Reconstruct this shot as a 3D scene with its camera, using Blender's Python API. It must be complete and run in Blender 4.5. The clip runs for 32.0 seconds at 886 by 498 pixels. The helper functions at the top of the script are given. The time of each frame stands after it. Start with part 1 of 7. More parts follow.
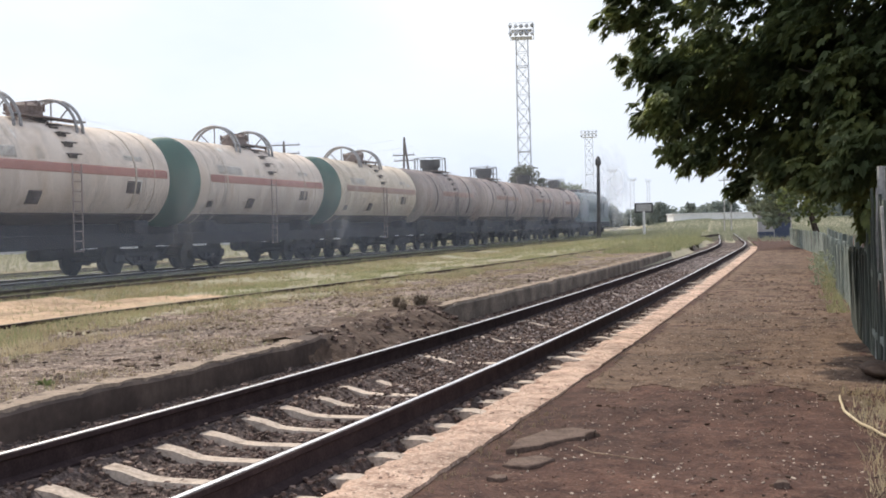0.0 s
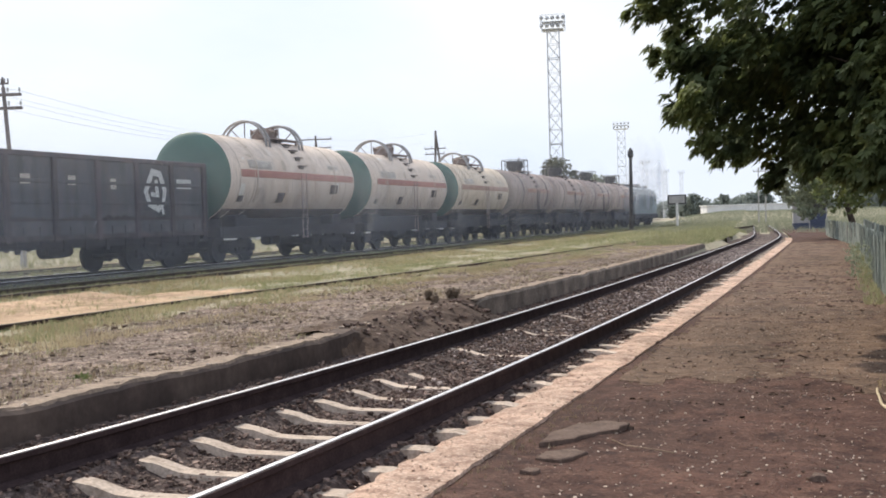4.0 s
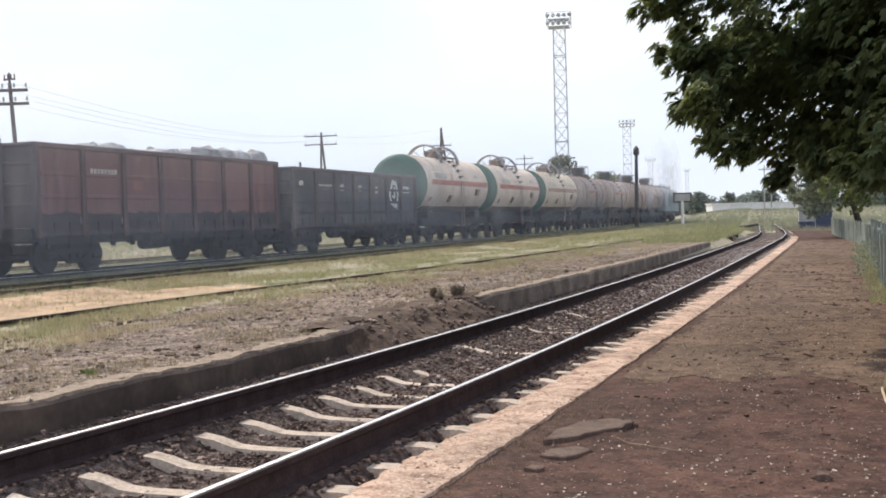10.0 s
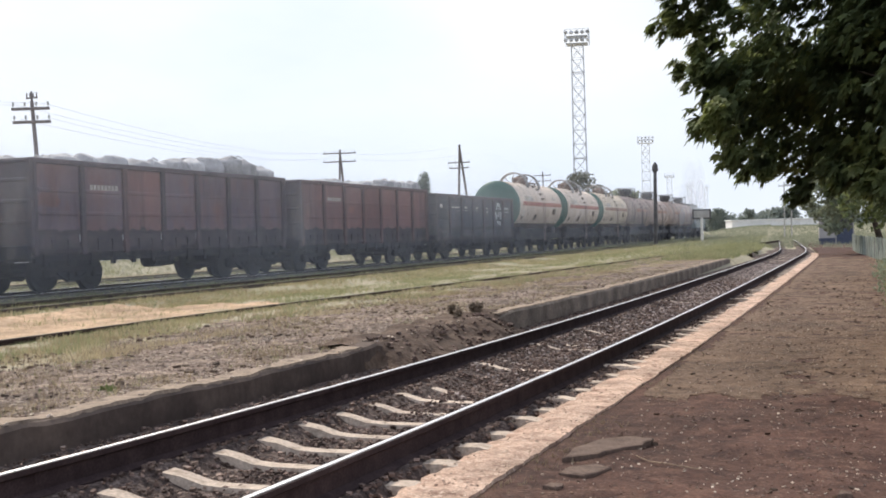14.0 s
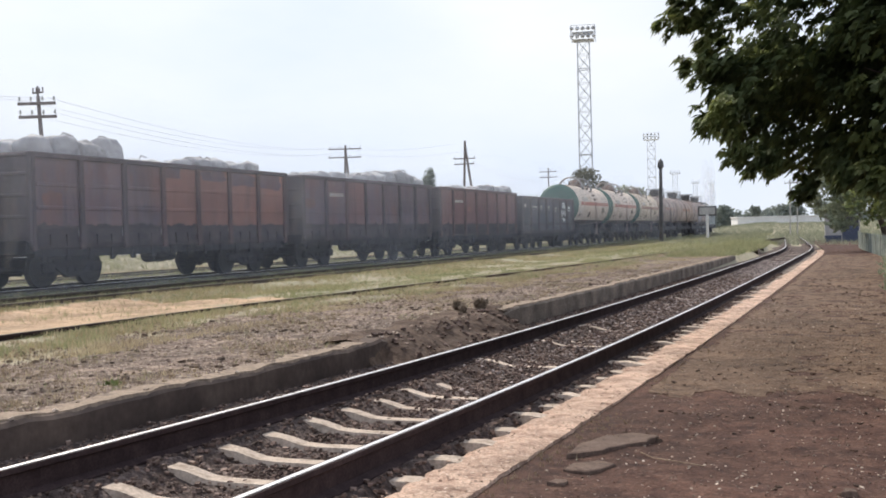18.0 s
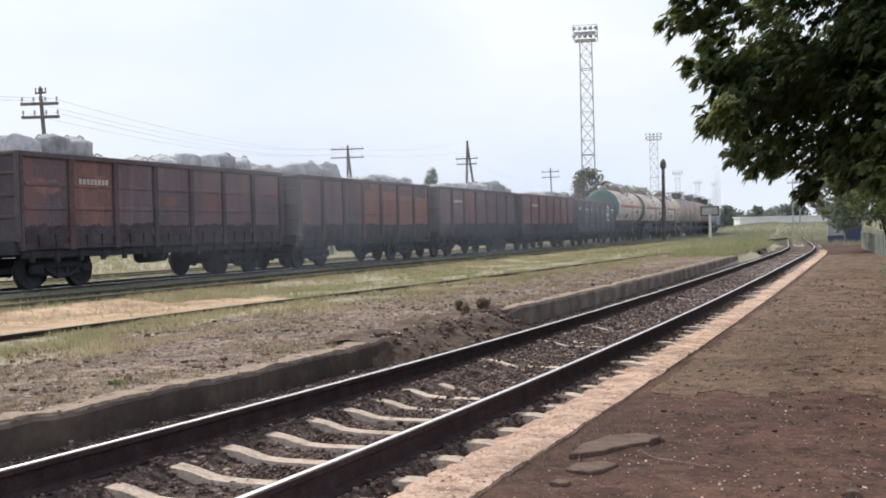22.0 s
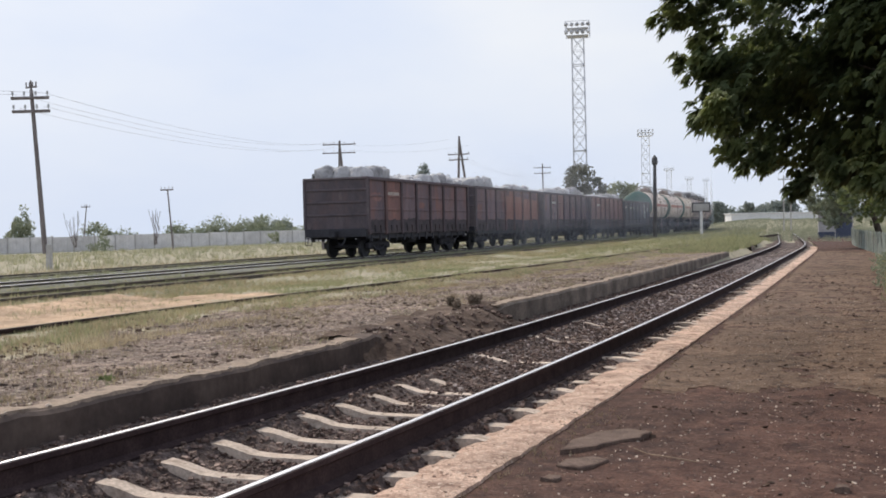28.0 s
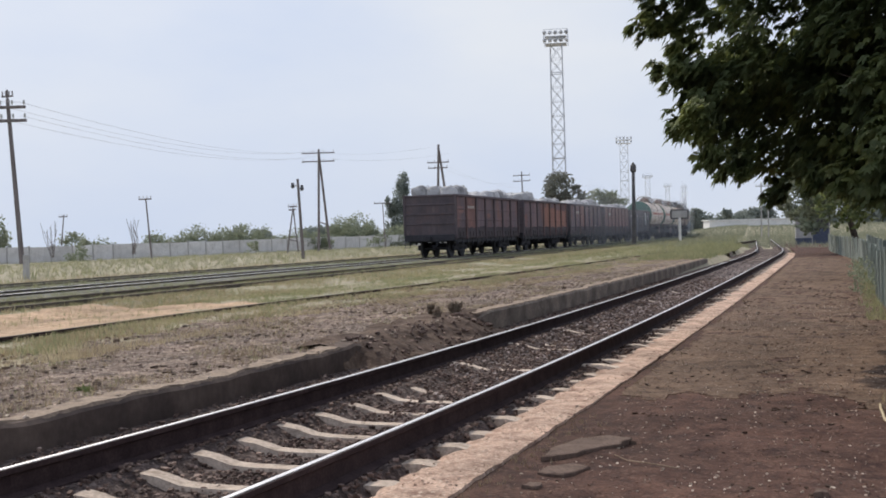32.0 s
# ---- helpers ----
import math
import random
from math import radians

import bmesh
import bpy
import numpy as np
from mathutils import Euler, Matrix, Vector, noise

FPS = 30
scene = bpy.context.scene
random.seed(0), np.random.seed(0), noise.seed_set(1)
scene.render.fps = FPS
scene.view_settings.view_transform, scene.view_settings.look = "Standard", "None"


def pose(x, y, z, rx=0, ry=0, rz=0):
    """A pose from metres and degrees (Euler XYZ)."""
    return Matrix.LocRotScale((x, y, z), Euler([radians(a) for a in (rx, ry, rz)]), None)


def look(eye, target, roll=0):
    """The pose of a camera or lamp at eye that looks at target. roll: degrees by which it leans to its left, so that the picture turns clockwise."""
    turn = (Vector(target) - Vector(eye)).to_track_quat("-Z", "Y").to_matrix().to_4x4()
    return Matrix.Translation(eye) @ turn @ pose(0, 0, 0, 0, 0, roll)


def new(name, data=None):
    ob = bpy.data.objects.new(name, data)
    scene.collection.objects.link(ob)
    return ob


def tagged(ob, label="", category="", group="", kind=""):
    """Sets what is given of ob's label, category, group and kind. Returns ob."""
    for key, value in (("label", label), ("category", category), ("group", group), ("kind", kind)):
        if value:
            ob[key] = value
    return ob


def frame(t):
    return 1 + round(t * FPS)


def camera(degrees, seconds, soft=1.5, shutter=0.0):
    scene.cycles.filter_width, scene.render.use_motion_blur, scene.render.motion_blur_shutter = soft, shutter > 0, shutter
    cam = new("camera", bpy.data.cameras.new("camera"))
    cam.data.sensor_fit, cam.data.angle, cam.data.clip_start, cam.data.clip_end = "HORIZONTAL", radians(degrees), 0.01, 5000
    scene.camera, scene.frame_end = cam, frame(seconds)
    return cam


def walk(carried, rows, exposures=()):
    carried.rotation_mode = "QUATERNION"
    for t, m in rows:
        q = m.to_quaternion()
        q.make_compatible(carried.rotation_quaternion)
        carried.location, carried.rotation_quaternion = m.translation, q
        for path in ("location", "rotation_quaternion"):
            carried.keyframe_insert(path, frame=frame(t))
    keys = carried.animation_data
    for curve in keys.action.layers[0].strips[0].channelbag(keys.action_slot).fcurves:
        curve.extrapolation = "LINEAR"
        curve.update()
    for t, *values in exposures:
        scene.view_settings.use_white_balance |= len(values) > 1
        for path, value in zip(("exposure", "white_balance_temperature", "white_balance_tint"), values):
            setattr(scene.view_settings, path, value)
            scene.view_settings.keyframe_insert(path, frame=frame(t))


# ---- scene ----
EYE = (0.0, 0.0, 1.46)
cam = camera(45.6, 32.0, soft=1.8)
# seconds, yaw, pitch, roll of the hand-held camera, which stands at one place
TURNS = (
    (0, 19.03, -1.16, 1.46), (0.5, 19.13, -1.35, 1.53), (1, 19.24, -1.41, 1.50), (1.5, 19.49, -1.34, 1.48),
    (2, 19.71, -1.41, 1.59), (2.5, 20.18, -1.44, 1.60), (3, 20.54, -1.52, 1.57), (3.5, 20.64, -1.49, 1.77),
    (5.5, 21.06, -1.51, 1.62), (6, 21.01, -1.46, 1.64), (6.5, 20.88, -1.35, 1.69), (7, 20.50, -1.34, 1.64),
    (7.5, 20.55, -1.36, 1.62), (8, 20.65, -1.48, 1.59), (8.5, 20.76, -1.66, 1.46), (9, 20.87, -1.85, 1.44),
    (9.5, 20.97, -1.73, 1.56), (10, 21.04, -1.63, 1.57), (10.5, 21.28, -1.43, 1.52), (11, 21.49, -1.41, 1.51),
    (11.5, 21.65, -1.34, 1.52), (12, 21.87, -1.33, 1.49), (12.5, 21.83, -1.20, 1.57), (13, 21.87, -0.91, 1.68),
    (13.5, 21.99, -0.74, 1.68), (14, 22.04, -0.69, 1.61), (14.5, 22.13, -0.88, 1.50), (16.5, 21.66, -0.66, 1.61),
    (17, 21.85, -0.78, 1.58), (17.5, 22.06, -0.73, 1.48), (18, 22.32, -0.90, 1.42), (18.5, 22.32, -0.97, 1.42),
    (19, 22.11, -0.93, 1.51), (19.5, 21.93, -0.82, 1.55), (20, 22.10, -0.70, 1.51), (20.5, 22.12, -0.81, 1.43),
    (21, 22.34, -0.82, 1.41), (21.5, 22.54, -0.94, 1.41), (22, 22.45, -0.89, 1.43), (22.5, 22.24, -0.74, 1.50),
    (23, 22.18, -0.67, 1.44), (23.5, 22.20, -0.77, 1.33), (24, 22.32, -0.90, 1.32), (24.5, 22.39, -1.00, 1.31),
    (25, 22.42, -1.03, 1.27), (25.5, 22.12, -0.87, 1.33), (27.5, 21.86, -1.07, 1.21), (28, 22.00, -1.14, 1.30),
    (28.5, 22.05, -1.06, 1.34), (29, 21.75, -1.02, 1.38), (29.5, 21.53, -0.86, 1.43), (30, 21.61, -0.86, 1.39),
    (30.5, 21.30, -0.74, 1.35), (31, 21.32, -0.69, 1.41), (31.5, 21.21, -0.74, 1.48), (32, 20.90, -0.73, 1.59),
)
walk(cam, [(t, pose(*EYE, 90 + p, r, a)) for t, a, p, r in TURNS],
     exposures=((0, 0.42, 6500, 10), (12, 0.44, 6500, 10), (19, 0.34, 6500, 10), (24, 0.30, 6470, 10), (28, 0.14, 6430, 11), (32, 0.0, 6330, 11)))

# ---- world, sun ----
world = bpy.data.worlds.new("sky")
scene.world = world
world.use_nodes = True
wn, wl = world.node_tree.nodes, world.node_tree.links
wn.clear()
SUN_AZ, SUN_EL = -54.0, 46.0      # degrees from +y towards +x, and above the horizon
w_out = wn.new("ShaderNodeOutputWorld")
w_bg = wn.new("ShaderNodeBackground")
w_sky = wn.new("ShaderNodeTexSky")
w_sky.sky_type = "NISHITA"
w_sky.sun_disc = False
w_sky.sun_elevation = radians(SUN_EL)
w_sky.sun_rotation = radians(SUN_AZ)
w_sky.air_density, w_sky.dust_density = 1.0, 4.0
w_scale = wn.new("ShaderNodeVectorMath")
w_scale.operation = "SCALE"
w_scale.inputs["Scale"].default_value = 0.085
w_co = wn.new("ShaderNodeTexCoord")
w_map = wn.new("ShaderNodeMapping")
w_map.inputs["Scale"].default_value = (1.2, 1.2, 3.0)
w_noise = wn.new("ShaderNodeTexNoise")
w_noise.inputs["Scale"].default_value = 1.6
w_noise.inputs["Detail"].default_value = 6.0
w_noise.inputs["Roughness"].default_value = 0.5
w_ramp = wn.new("ShaderNodeValToRGB")
w_ramp.color_ramp.elements[0].position, w_ramp.color_ramp.elements[0].color = 0.30, (0.61, 0.735, 0.985, 1)
w_ramp.color_ramp.elements[1].position, w_ramp.color_ramp.elements[1].color = 0.72, (0.93, 0.96, 1.0, 1)
# the veil glows round the sun and dims away from it
w_dot = wn.new("ShaderNodeVectorMath")
w_dot.operation = "DOT_PRODUCT"
w_dot.inputs[1].default_value = (math.sin(radians(SUN_AZ)) * math.cos(radians(SUN_EL)), math.cos(radians(SUN_AZ)) * math.cos(radians(SUN_EL)), math.sin(radians(SUN_EL)))
w_glow = wn.new("ShaderNodeMapRange")
w_glow.inputs["From Min"].default_value, w_glow.inputs["From Max"].default_value = -0.6, 1.0
w_glow.inputs["To Min"].default_value, w_glow.inputs["To Max"].default_value = 0.96, 1.08
w_veil = wn.new("ShaderNodeVectorMath")
w_veil.operation = "SCALE"
w_mix = wn.new("ShaderNodeMix")
w_mix.data_type = "RGBA"
w_mix.inputs["Factor"].default_value = 0.88     # a high thin veil of cloud over the blue
wl.new(w_co.outputs["Generated"], w_map.inputs["Vector"])
wl.new(w_map.outputs["Vector"], w_noise.inputs["Vector"])
wl.new(w_noise.outputs["Fac"], w_ramp.inputs["Fac"])
wl.new(w_sky.outputs["Color"], w_scale.inputs[0])
wl.new(w_scale.outputs["Vector"], w_mix.inputs["A"])
wl.new(w_co.outputs["Generated"], w_dot.inputs[0])
wl.new(w_dot.outputs["Value"], w_glow.inputs["Value"])
wl.new(w_ramp.outputs["Color"], w_veil.inputs[0])
wl.new(w_glow.outputs["Result"], w_veil.inputs["Scale"])
wl.new(w_veil.outputs["Vector"], w_mix.inputs["B"])
w_sep = wn.new("ShaderNodeSeparateXYZ")
w_haze = wn.new("ShaderNodeMapRange")
w_haze.inputs["From Min"].default_value, w_haze.inputs["From Max"].default_value = 0.0, 0.30
w_haze.inputs["To Min"].default_value, w_haze.inputs["To Max"].default_value = 0.45, 0.0
w_low = wn.new("ShaderNodeMix")
w_low.data_type = "RGBA"
w_low.inputs["B"].default_value = (0.87, 0.925, 1.0, 1)
wl.new(w_co.outputs["Generated"], w_sep.inputs["Vector"])
wl.new(w_sep.outputs["Z"], w_haze.inputs["Value"])
wl.new(w_haze.outputs["Result"], w_low.inputs["Factor"])
wl.new(w_mix.outputs["Result"], w_low.inputs["A"])
wl.new(w_low.outputs["Result"], w_bg.inputs["Color"])
w_bg.inputs["Strength"].default_value = 0.85
wl.new(w_bg.outputs["Background"], w_out.inputs["Surface"])

sun = new("sun", bpy.data.lights.new("sun", "SUN"))
sun.data.energy, sun.data.angle, sun.data.color = 2.85, radians(1.5), (1.0, 0.90, 0.75)
SUN_TO = Vector((math.sin(radians(SUN_AZ)) * math.cos(radians(SUN_EL)), math.cos(radians(SUN_AZ)) * math.cos(radians(SUN_EL)), math.sin(radians(SUN_EL))))
sun.matrix_world = look(SUN_TO * 60, (0, 0, 0))


# ---- materials ----
def material(name, colours, scale=4.0, fine=40.0, rough=0.85, metal=0.0, bump=0.3, depth=0.01, vary=0.0, stretch=(1, 1, 1), space="Object", trans=0.0, spec=0.3, grain=0.28):
    """Three colours mixed by a coarse noise, broken by a fine one; relief from both; vary: change from object to object."""
    m = bpy.data.materials.new(name)
    m.use_nodes = True
    n, l = m.node_tree.nodes, m.node_tree.links
    b = n["Principled BSDF"]
    co = n.new("ShaderNodeTexCoord")
    mp = n.new("ShaderNodeMapping")
    mp.inputs["Scale"].default_value = stretch
    l.new(co.outputs[space], mp.inputs["Vector"])
    info = n.new("ShaderNodeObjectInfo")
    add = n.new("ShaderNodeVectorMath")
    add.operation = "MULTIPLY_ADD"
    add.inputs[1].default_value = (1, 1, 1)
    shift = n.new("ShaderNodeMath")
    shift.operation = "MULTIPLY"
    shift.inputs[1].default_value = 37.0 if space == "Object" else 0.0
    l.new(info.outputs["Random"], shift.inputs[0])
    l.new(mp.outputs["Vector"], add.inputs[0])
    l.new(shift.outputs["Value"], add.inputs[2])
    coarse = n.new("ShaderNodeTexNoise")
    coarse.inputs["Scale"].default_value = scale
    coarse.inputs["Detail"].default_value = 8.0
    coarse.inputs["Roughness"].default_value = 0.62
    l.new(add.outputs["Vector"], coarse.inputs["Vector"])
    small = n.new("ShaderNodeTexNoise")
    small.inputs["Scale"].default_value = fine
    small.inputs["Detail"].default_value = 4.0
    l.new(add.outputs["Vector"], small.inputs["Vector"])
    ramp = n.new("ShaderNodeValToRGB")
    els = ramp.color_ramp.elements
    els[0].position, els[1].position = 0.32, 0.68
    els[0].color, els[1].color = (*colours[0], 1), (*colours[-1], 1)
    if len(colours) > 2:
        e = els.new(0.5)
        e.color = (*colours[1], 1)
    l.new(coarse.outputs["Fac"], ramp.inputs["Fac"])
    # fine grain and object-to-object change as a factor on the value
    fac = n.new("ShaderNodeMapRange")
    fac.inputs["From Min"].default_value, fac.inputs["From Max"].default_value = 0.25, 0.75
    fac.inputs["To Min"].default_value, fac.inputs["To Max"].default_value = 1 - grain, 1 + grain
    l.new(small.outputs["Fac"], fac.inputs["Value"])
    tone = n.new("ShaderNodeMapRange")
    tone.inputs["To Min"].default_value, tone.inputs["To Max"].default_value = 1 - vary, 1 + vary
    l.new(info.outputs["Random"], tone.inputs["Value"])
    mul = n.new("ShaderNodeMath")
    mul.operation = "MULTIPLY"
    l.new(fac.outputs["Result"], mul.inputs[0])
    l.new(tone.outputs["Result"], mul.inputs[1])
    sc = n.new("ShaderNodeVectorMath")
    sc.operation = "SCALE"
    l.new(ramp.outputs["Color"], sc.inputs[0])
    l.new(mul.outputs["Value"], sc.inputs["Scale"])
    l.new(sc.outputs["Vector"], b.inputs["Base Color"])
    b.inputs["Roughness"].default_value = rough
    b.inputs["Metallic"].default_value = metal
    b.inputs["Specular IOR Level"].default_value = spec
    if bump:
        total = n.new("ShaderNodeMath")
        total.operation = "ADD"
        l.new(coarse.outputs["Fac"], total.inputs[0])
        l.new(small.outputs["Fac"], total.inputs[1])
        bp = n.new("ShaderNodeBump")
        bp.inputs["Strength"].default_value, bp.inputs["Distance"].default_value = bump, depth
        l.new(total.outputs["Value"], bp.inputs["Height"])
        l.new(bp.outputs["Normal"], b.inputs["Normal"])
    if trans:
        t = n.new("ShaderNodeBsdfTranslucent")
        l.new(sc.outputs["Vector"], t.inputs["Color"])
        mx = n.new("ShaderNodeMixShader")
        mx.inputs["Fac"].default_value = trans
        l.new(b.outputs["BSDF"], mx.inputs[1])
        l.new(t.outputs["BSDF"], mx.inputs[2])
        l.new(mx.outputs["Shader"], n["Material Output"].inputs["Surface"])
    return m


M = {
    "yard": material("dry_yard_grass", [(0.24, 0.22, 0.155), (0.35, 0.305, 0.22), (0.275, 0.275, 0.185)], 0.35, 9, 0.95, bump=0.6, depth=0.03),
    "ballast": material("dark_ballast", [(0.032, 0.022, 0.020), (0.098, 0.070, 0.062), (0.26, 0.20, 0.175)], 16.0, 60, 0.95, bump=1.0, depth=0.03),
    "stone": material("ballast_stone", [(0.066, 0.042, 0.035), (0.130, 0.088, 0.073), (0.30, 0.222, 0.182)], 3.0, 30, 0.9, bump=0.3, vary=0.3),
    # Worn concrete edge; sunlight on the wall's top is put into the pale tone.
    "coping": material("sunlit_worn_coping", [(0.12, 0.088, 0.066), (0.32, 0.245, 0.185), (0.22, 0.165, 0.125)], 5, 30, 0.92, bump=0.7, depth=0.012),
    "sleeper": material("worn_concrete_sleeper", [(0.34, 0.265, 0.21), (0.58, 0.475, 0.39), (0.48, 0.375, 0.30)], 6.0, 45, 0.9, bump=0.4, depth=0.008, vary=0.15),
    "rail": material("rusty_rail_side", [(0.034, 0.023, 0.024), (0.066, 0.045, 0.044)], 6.0, 60, 0.9, bump=0.3, depth=0.003, spec=0.08),
    "railhead": material("polished_rail_head", [(0.80, 0.765, 0.745), (0.90, 0.87, 0.85)], 3.0, 80, 0.38, metal=1.0, bump=0.05, depth=0.001),
    "railyard": material("dusty_rail_side", [(0.060, 0.050, 0.046), (0.115, 0.095, 0.086)], 6.0, 60, 0.8, bump=0.2, depth=0.003),
    "railold": material("rusted_rail_head", [(0.13, 0.105, 0.09), (0.26, 0.215, 0.185)], 3.0, 60, 0.7, metal=0.2, bump=0.1, depth=0.002),
    "wall": material("weathered_platform_wall", [(0.056, 0.041, 0.036), (0.090, 0.066, 0.056), (0.148, 0.110, 0.090)], 1.3, 14, 0.95, bump=0.5, depth=0.015, grain=0.16),
    # Lighter copy of the wall's concrete, with the far run's haze in its colour.
    "wallpale": material("hazed_platform_wall", [(0.10, 0.080, 0.065), (0.19, 0.154, 0.126), (0.29, 0.238, 0.192)], 1.6, 22, 0.95, bump=0.7, depth=0.02),
    # Concrete paled: haze in front of the far wall is put into its colour.
    "fence": material("pale_concrete_fence", [(0.52, 0.51, 0.50), (0.66, 0.65, 0.64)], 1.0, 12, 0.9, bump=0.3, vary=0.10),
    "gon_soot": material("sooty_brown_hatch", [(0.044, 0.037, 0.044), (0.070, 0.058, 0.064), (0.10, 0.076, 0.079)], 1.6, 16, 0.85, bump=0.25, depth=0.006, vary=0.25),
    # Wagon paints darkened so that their colour carries the posts' shade.
    "gon_post": material("shaded_brown_wagon_post", [(0.066, 0.054, 0.062), (0.115, 0.086, 0.092)], 1.2, 16, 0.85, bump=0.25, depth=0.006, vary=0.22),
    "gon_post_red": material("shaded_red_wagon_post", [(0.095, 0.064, 0.067), (0.15, 0.094, 0.090)], 1.2, 16, 0.85, bump=0.25, depth=0.006, vary=0.18),
    "gon_pale": material("bleached_wagon_patch", [(0.26, 0.205, 0.19), (0.36, 0.285, 0.26)], 3.0, 20, 0.85, bump=0.2, depth=0.005, vary=0.2),
    "soil": material("loose_brown_soil", [(0.050, 0.033, 0.025), (0.105, 0.070, 0.052), (0.17, 0.120, 0.088)], 1.5, 16, 0.95, bump=0.9, depth=0.03),
    "under": material("greasy_underframe", [(0.028, 0.028, 0.034), (0.052, 0.051, 0.060)], 2.0, 20, 0.8, bump=0.3, depth=0.01, vary=0.2),
    "wheel": material("wheel_steel", [(0.032, 0.032, 0.037), (0.058, 0.057, 0.062)], 3.0, 25, 0.7, metal=0.2, bump=0.2, depth=0.004),
    "tank_dark": material("dark_tank_paint", [(0.075, 0.058, 0.05), (0.12, 0.09, 0.08)], 1.0, 9, 0.6, bump=0.15, depth=0.006),
    "green": material("green_tank_end_paint", [(0.060, 0.125, 0.100), (0.080, 0.155, 0.125)], 1.0, 12, 0.55, grain=0.08, bump=0.1),
    "stripe": material("faded_red_stripe", [(0.40, 0.17, 0.135), (0.50, 0.25, 0.20)], 2.0, 18, 0.7, bump=0.1),
    "steel": material("galvanised_steel", [(0.26, 0.25, 0.25), (0.40, 0.39, 0.38)], 2.0, 20, 0.6, metal=0.2, bump=0.1),
    # Teal greyed and lightened: haze is mixed into the paint.
    "loco": material("teal_locomotive_paint", [(0.15, 0.195, 0.205), (0.21, 0.255, 0.26)], 0.8, 10, 0.5, bump=0.1),
    "glass": material("dark_window_glass", [(0.02, 0.025, 0.03), (0.03, 0.035, 0.04)], 1.0, 5, 0.08, bump=0.0, spec=0.6),
    "white": material("white_stencil_paint", [(0.55, 0.55, 0.54), (0.72, 0.72, 0.70)], 5.0, 40, 0.8, bump=0.1),
    "bag": material("grey_white_woven_bag", [(0.27, 0.262, 0.268), (0.48, 0.47, 0.47), (0.37, 0.36, 0.365)], 1.5, 9, 0.9, grain=0.14, bump=0.5, depth=0.03, vary=0.25),
    # Timber lightened to grey so that its colour carries the yard's haze.
    "timber": material("grey_tarred_timber", [(0.135, 0.118, 0.116), (0.235, 0.208, 0.200)], 2.0, 18, 0.9, bump=0.4, depth=0.006, stretch=(4, 4, 0.4)),
    "post": material("old_concrete_post", [(0.32, 0.31, 0.30), (0.46, 0.45, 0.43)], 1.5, 20, 0.9, bump=0.3),
    "lattice": material("painted_lattice_steel", [(0.50, 0.52, 0.56), (0.64, 0.66, 0.70)], 1.0, 12, 0.6, bump=0.1),
    "darkmetal": material("dark_painted_metal", [(0.065, 0.063, 0.066), (0.12, 0.117, 0.118)], 2.0, 20, 0.6, bump=0.1),
    "insul": material("glazed_insulator", [(0.35, 0.36, 0.36), (0.55, 0.55, 0.54)], 5, 20, 0.3, bump=0.0),
    "wire": material("telegraph_wire", [(0.46, 0.46, 0.48), (0.56, 0.56, 0.58)], 2, 8, 0.6, bump=0.0),
    "leaf": material("broad_green_leaf", [(0.070, 0.094, 0.046), (0.120, 0.150, 0.064), (0.25, 0.275, 0.092)], 1.5, 8, 0.6, bump=0.0, trans=0.48, vary=0.0),
    # Scrub green lightened and greyed to hold the far bushes' haze.
    "bush": material("scrub_foliage", [(0.20, 0.225, 0.155), (0.27, 0.30, 0.21), (0.34, 0.36, 0.26)], 0.5, 3, 0.8, bump=0.0, trans=0.4),
    # Leaf tone paled and blued: distance haze is put into the colour.
    "farwood": material("hazed_distant_foliage", [(0.22, 0.255, 0.235), (0.30, 0.33, 0.30)], 0.2, 1, 0.9, bump=0.0, trans=0.5),
    "bark": material("rough_bark", [(0.05, 0.04, 0.032), (0.12, 0.095, 0.075)], 3, 20, 0.95, bump=0.8, depth=0.02, stretch=(3, 3, 0.6)),
    "grass": material("green_grass", [(0.20, 0.225, 0.115), (0.31, 0.315, 0.175), (0.43, 0.395, 0.235)], 0.6, 6, 0.85, bump=0.0, trans=0.45),
    "drygrass": material("straw_grass", [(0.32, 0.255, 0.155), (0.47, 0.39, 0.26), (0.54, 0.465, 0.315)], 0.7, 6, 0.9, bump=0.0, trans=0.45),
    "palegrass": material("bleached_tall_grass", [(0.28, 0.28, 0.19), (0.40, 0.385, 0.275), (0.34, 0.345, 0.235)], 0.4, 4, 0.9, bump=0.0, trans=0.4),
    "greenboard": material("grey_green_fence_board", [(0.10, 0.12, 0.105), (0.22, 0.25, 0.22), (0.34, 0.36, 0.32)], 1.5, 20, 0.85, bump=0.3, vary=0.22, stretch=(3, 3, 0.4)),
    # Blue dulled and darkened: the shade over the kiosk is put into it.
    "bluepaint": material("blue_kiosk_paint", [(0.060, 0.074, 0.115), (0.09, 0.105, 0.15)], 1, 10, 0.7, bump=0.1),
    "palewall": material("pale_rendered_wall", [(0.68, 0.68, 0.68), (0.80, 0.80, 0.79)], 0.5, 4, 0.9, bump=0.1),
    "chip": material("weathered_asphalt_chip", [(0.085, 0.055, 0.043), (0.17, 0.118, 0.092)], 6, 50, 0.92, bump=0.8, depth=0.01),
    "cable": material("pale_hose", [(0.42, 0.33, 0.20), (0.55, 0.45, 0.30)], 4, 20, 0.7, bump=0.1),
}


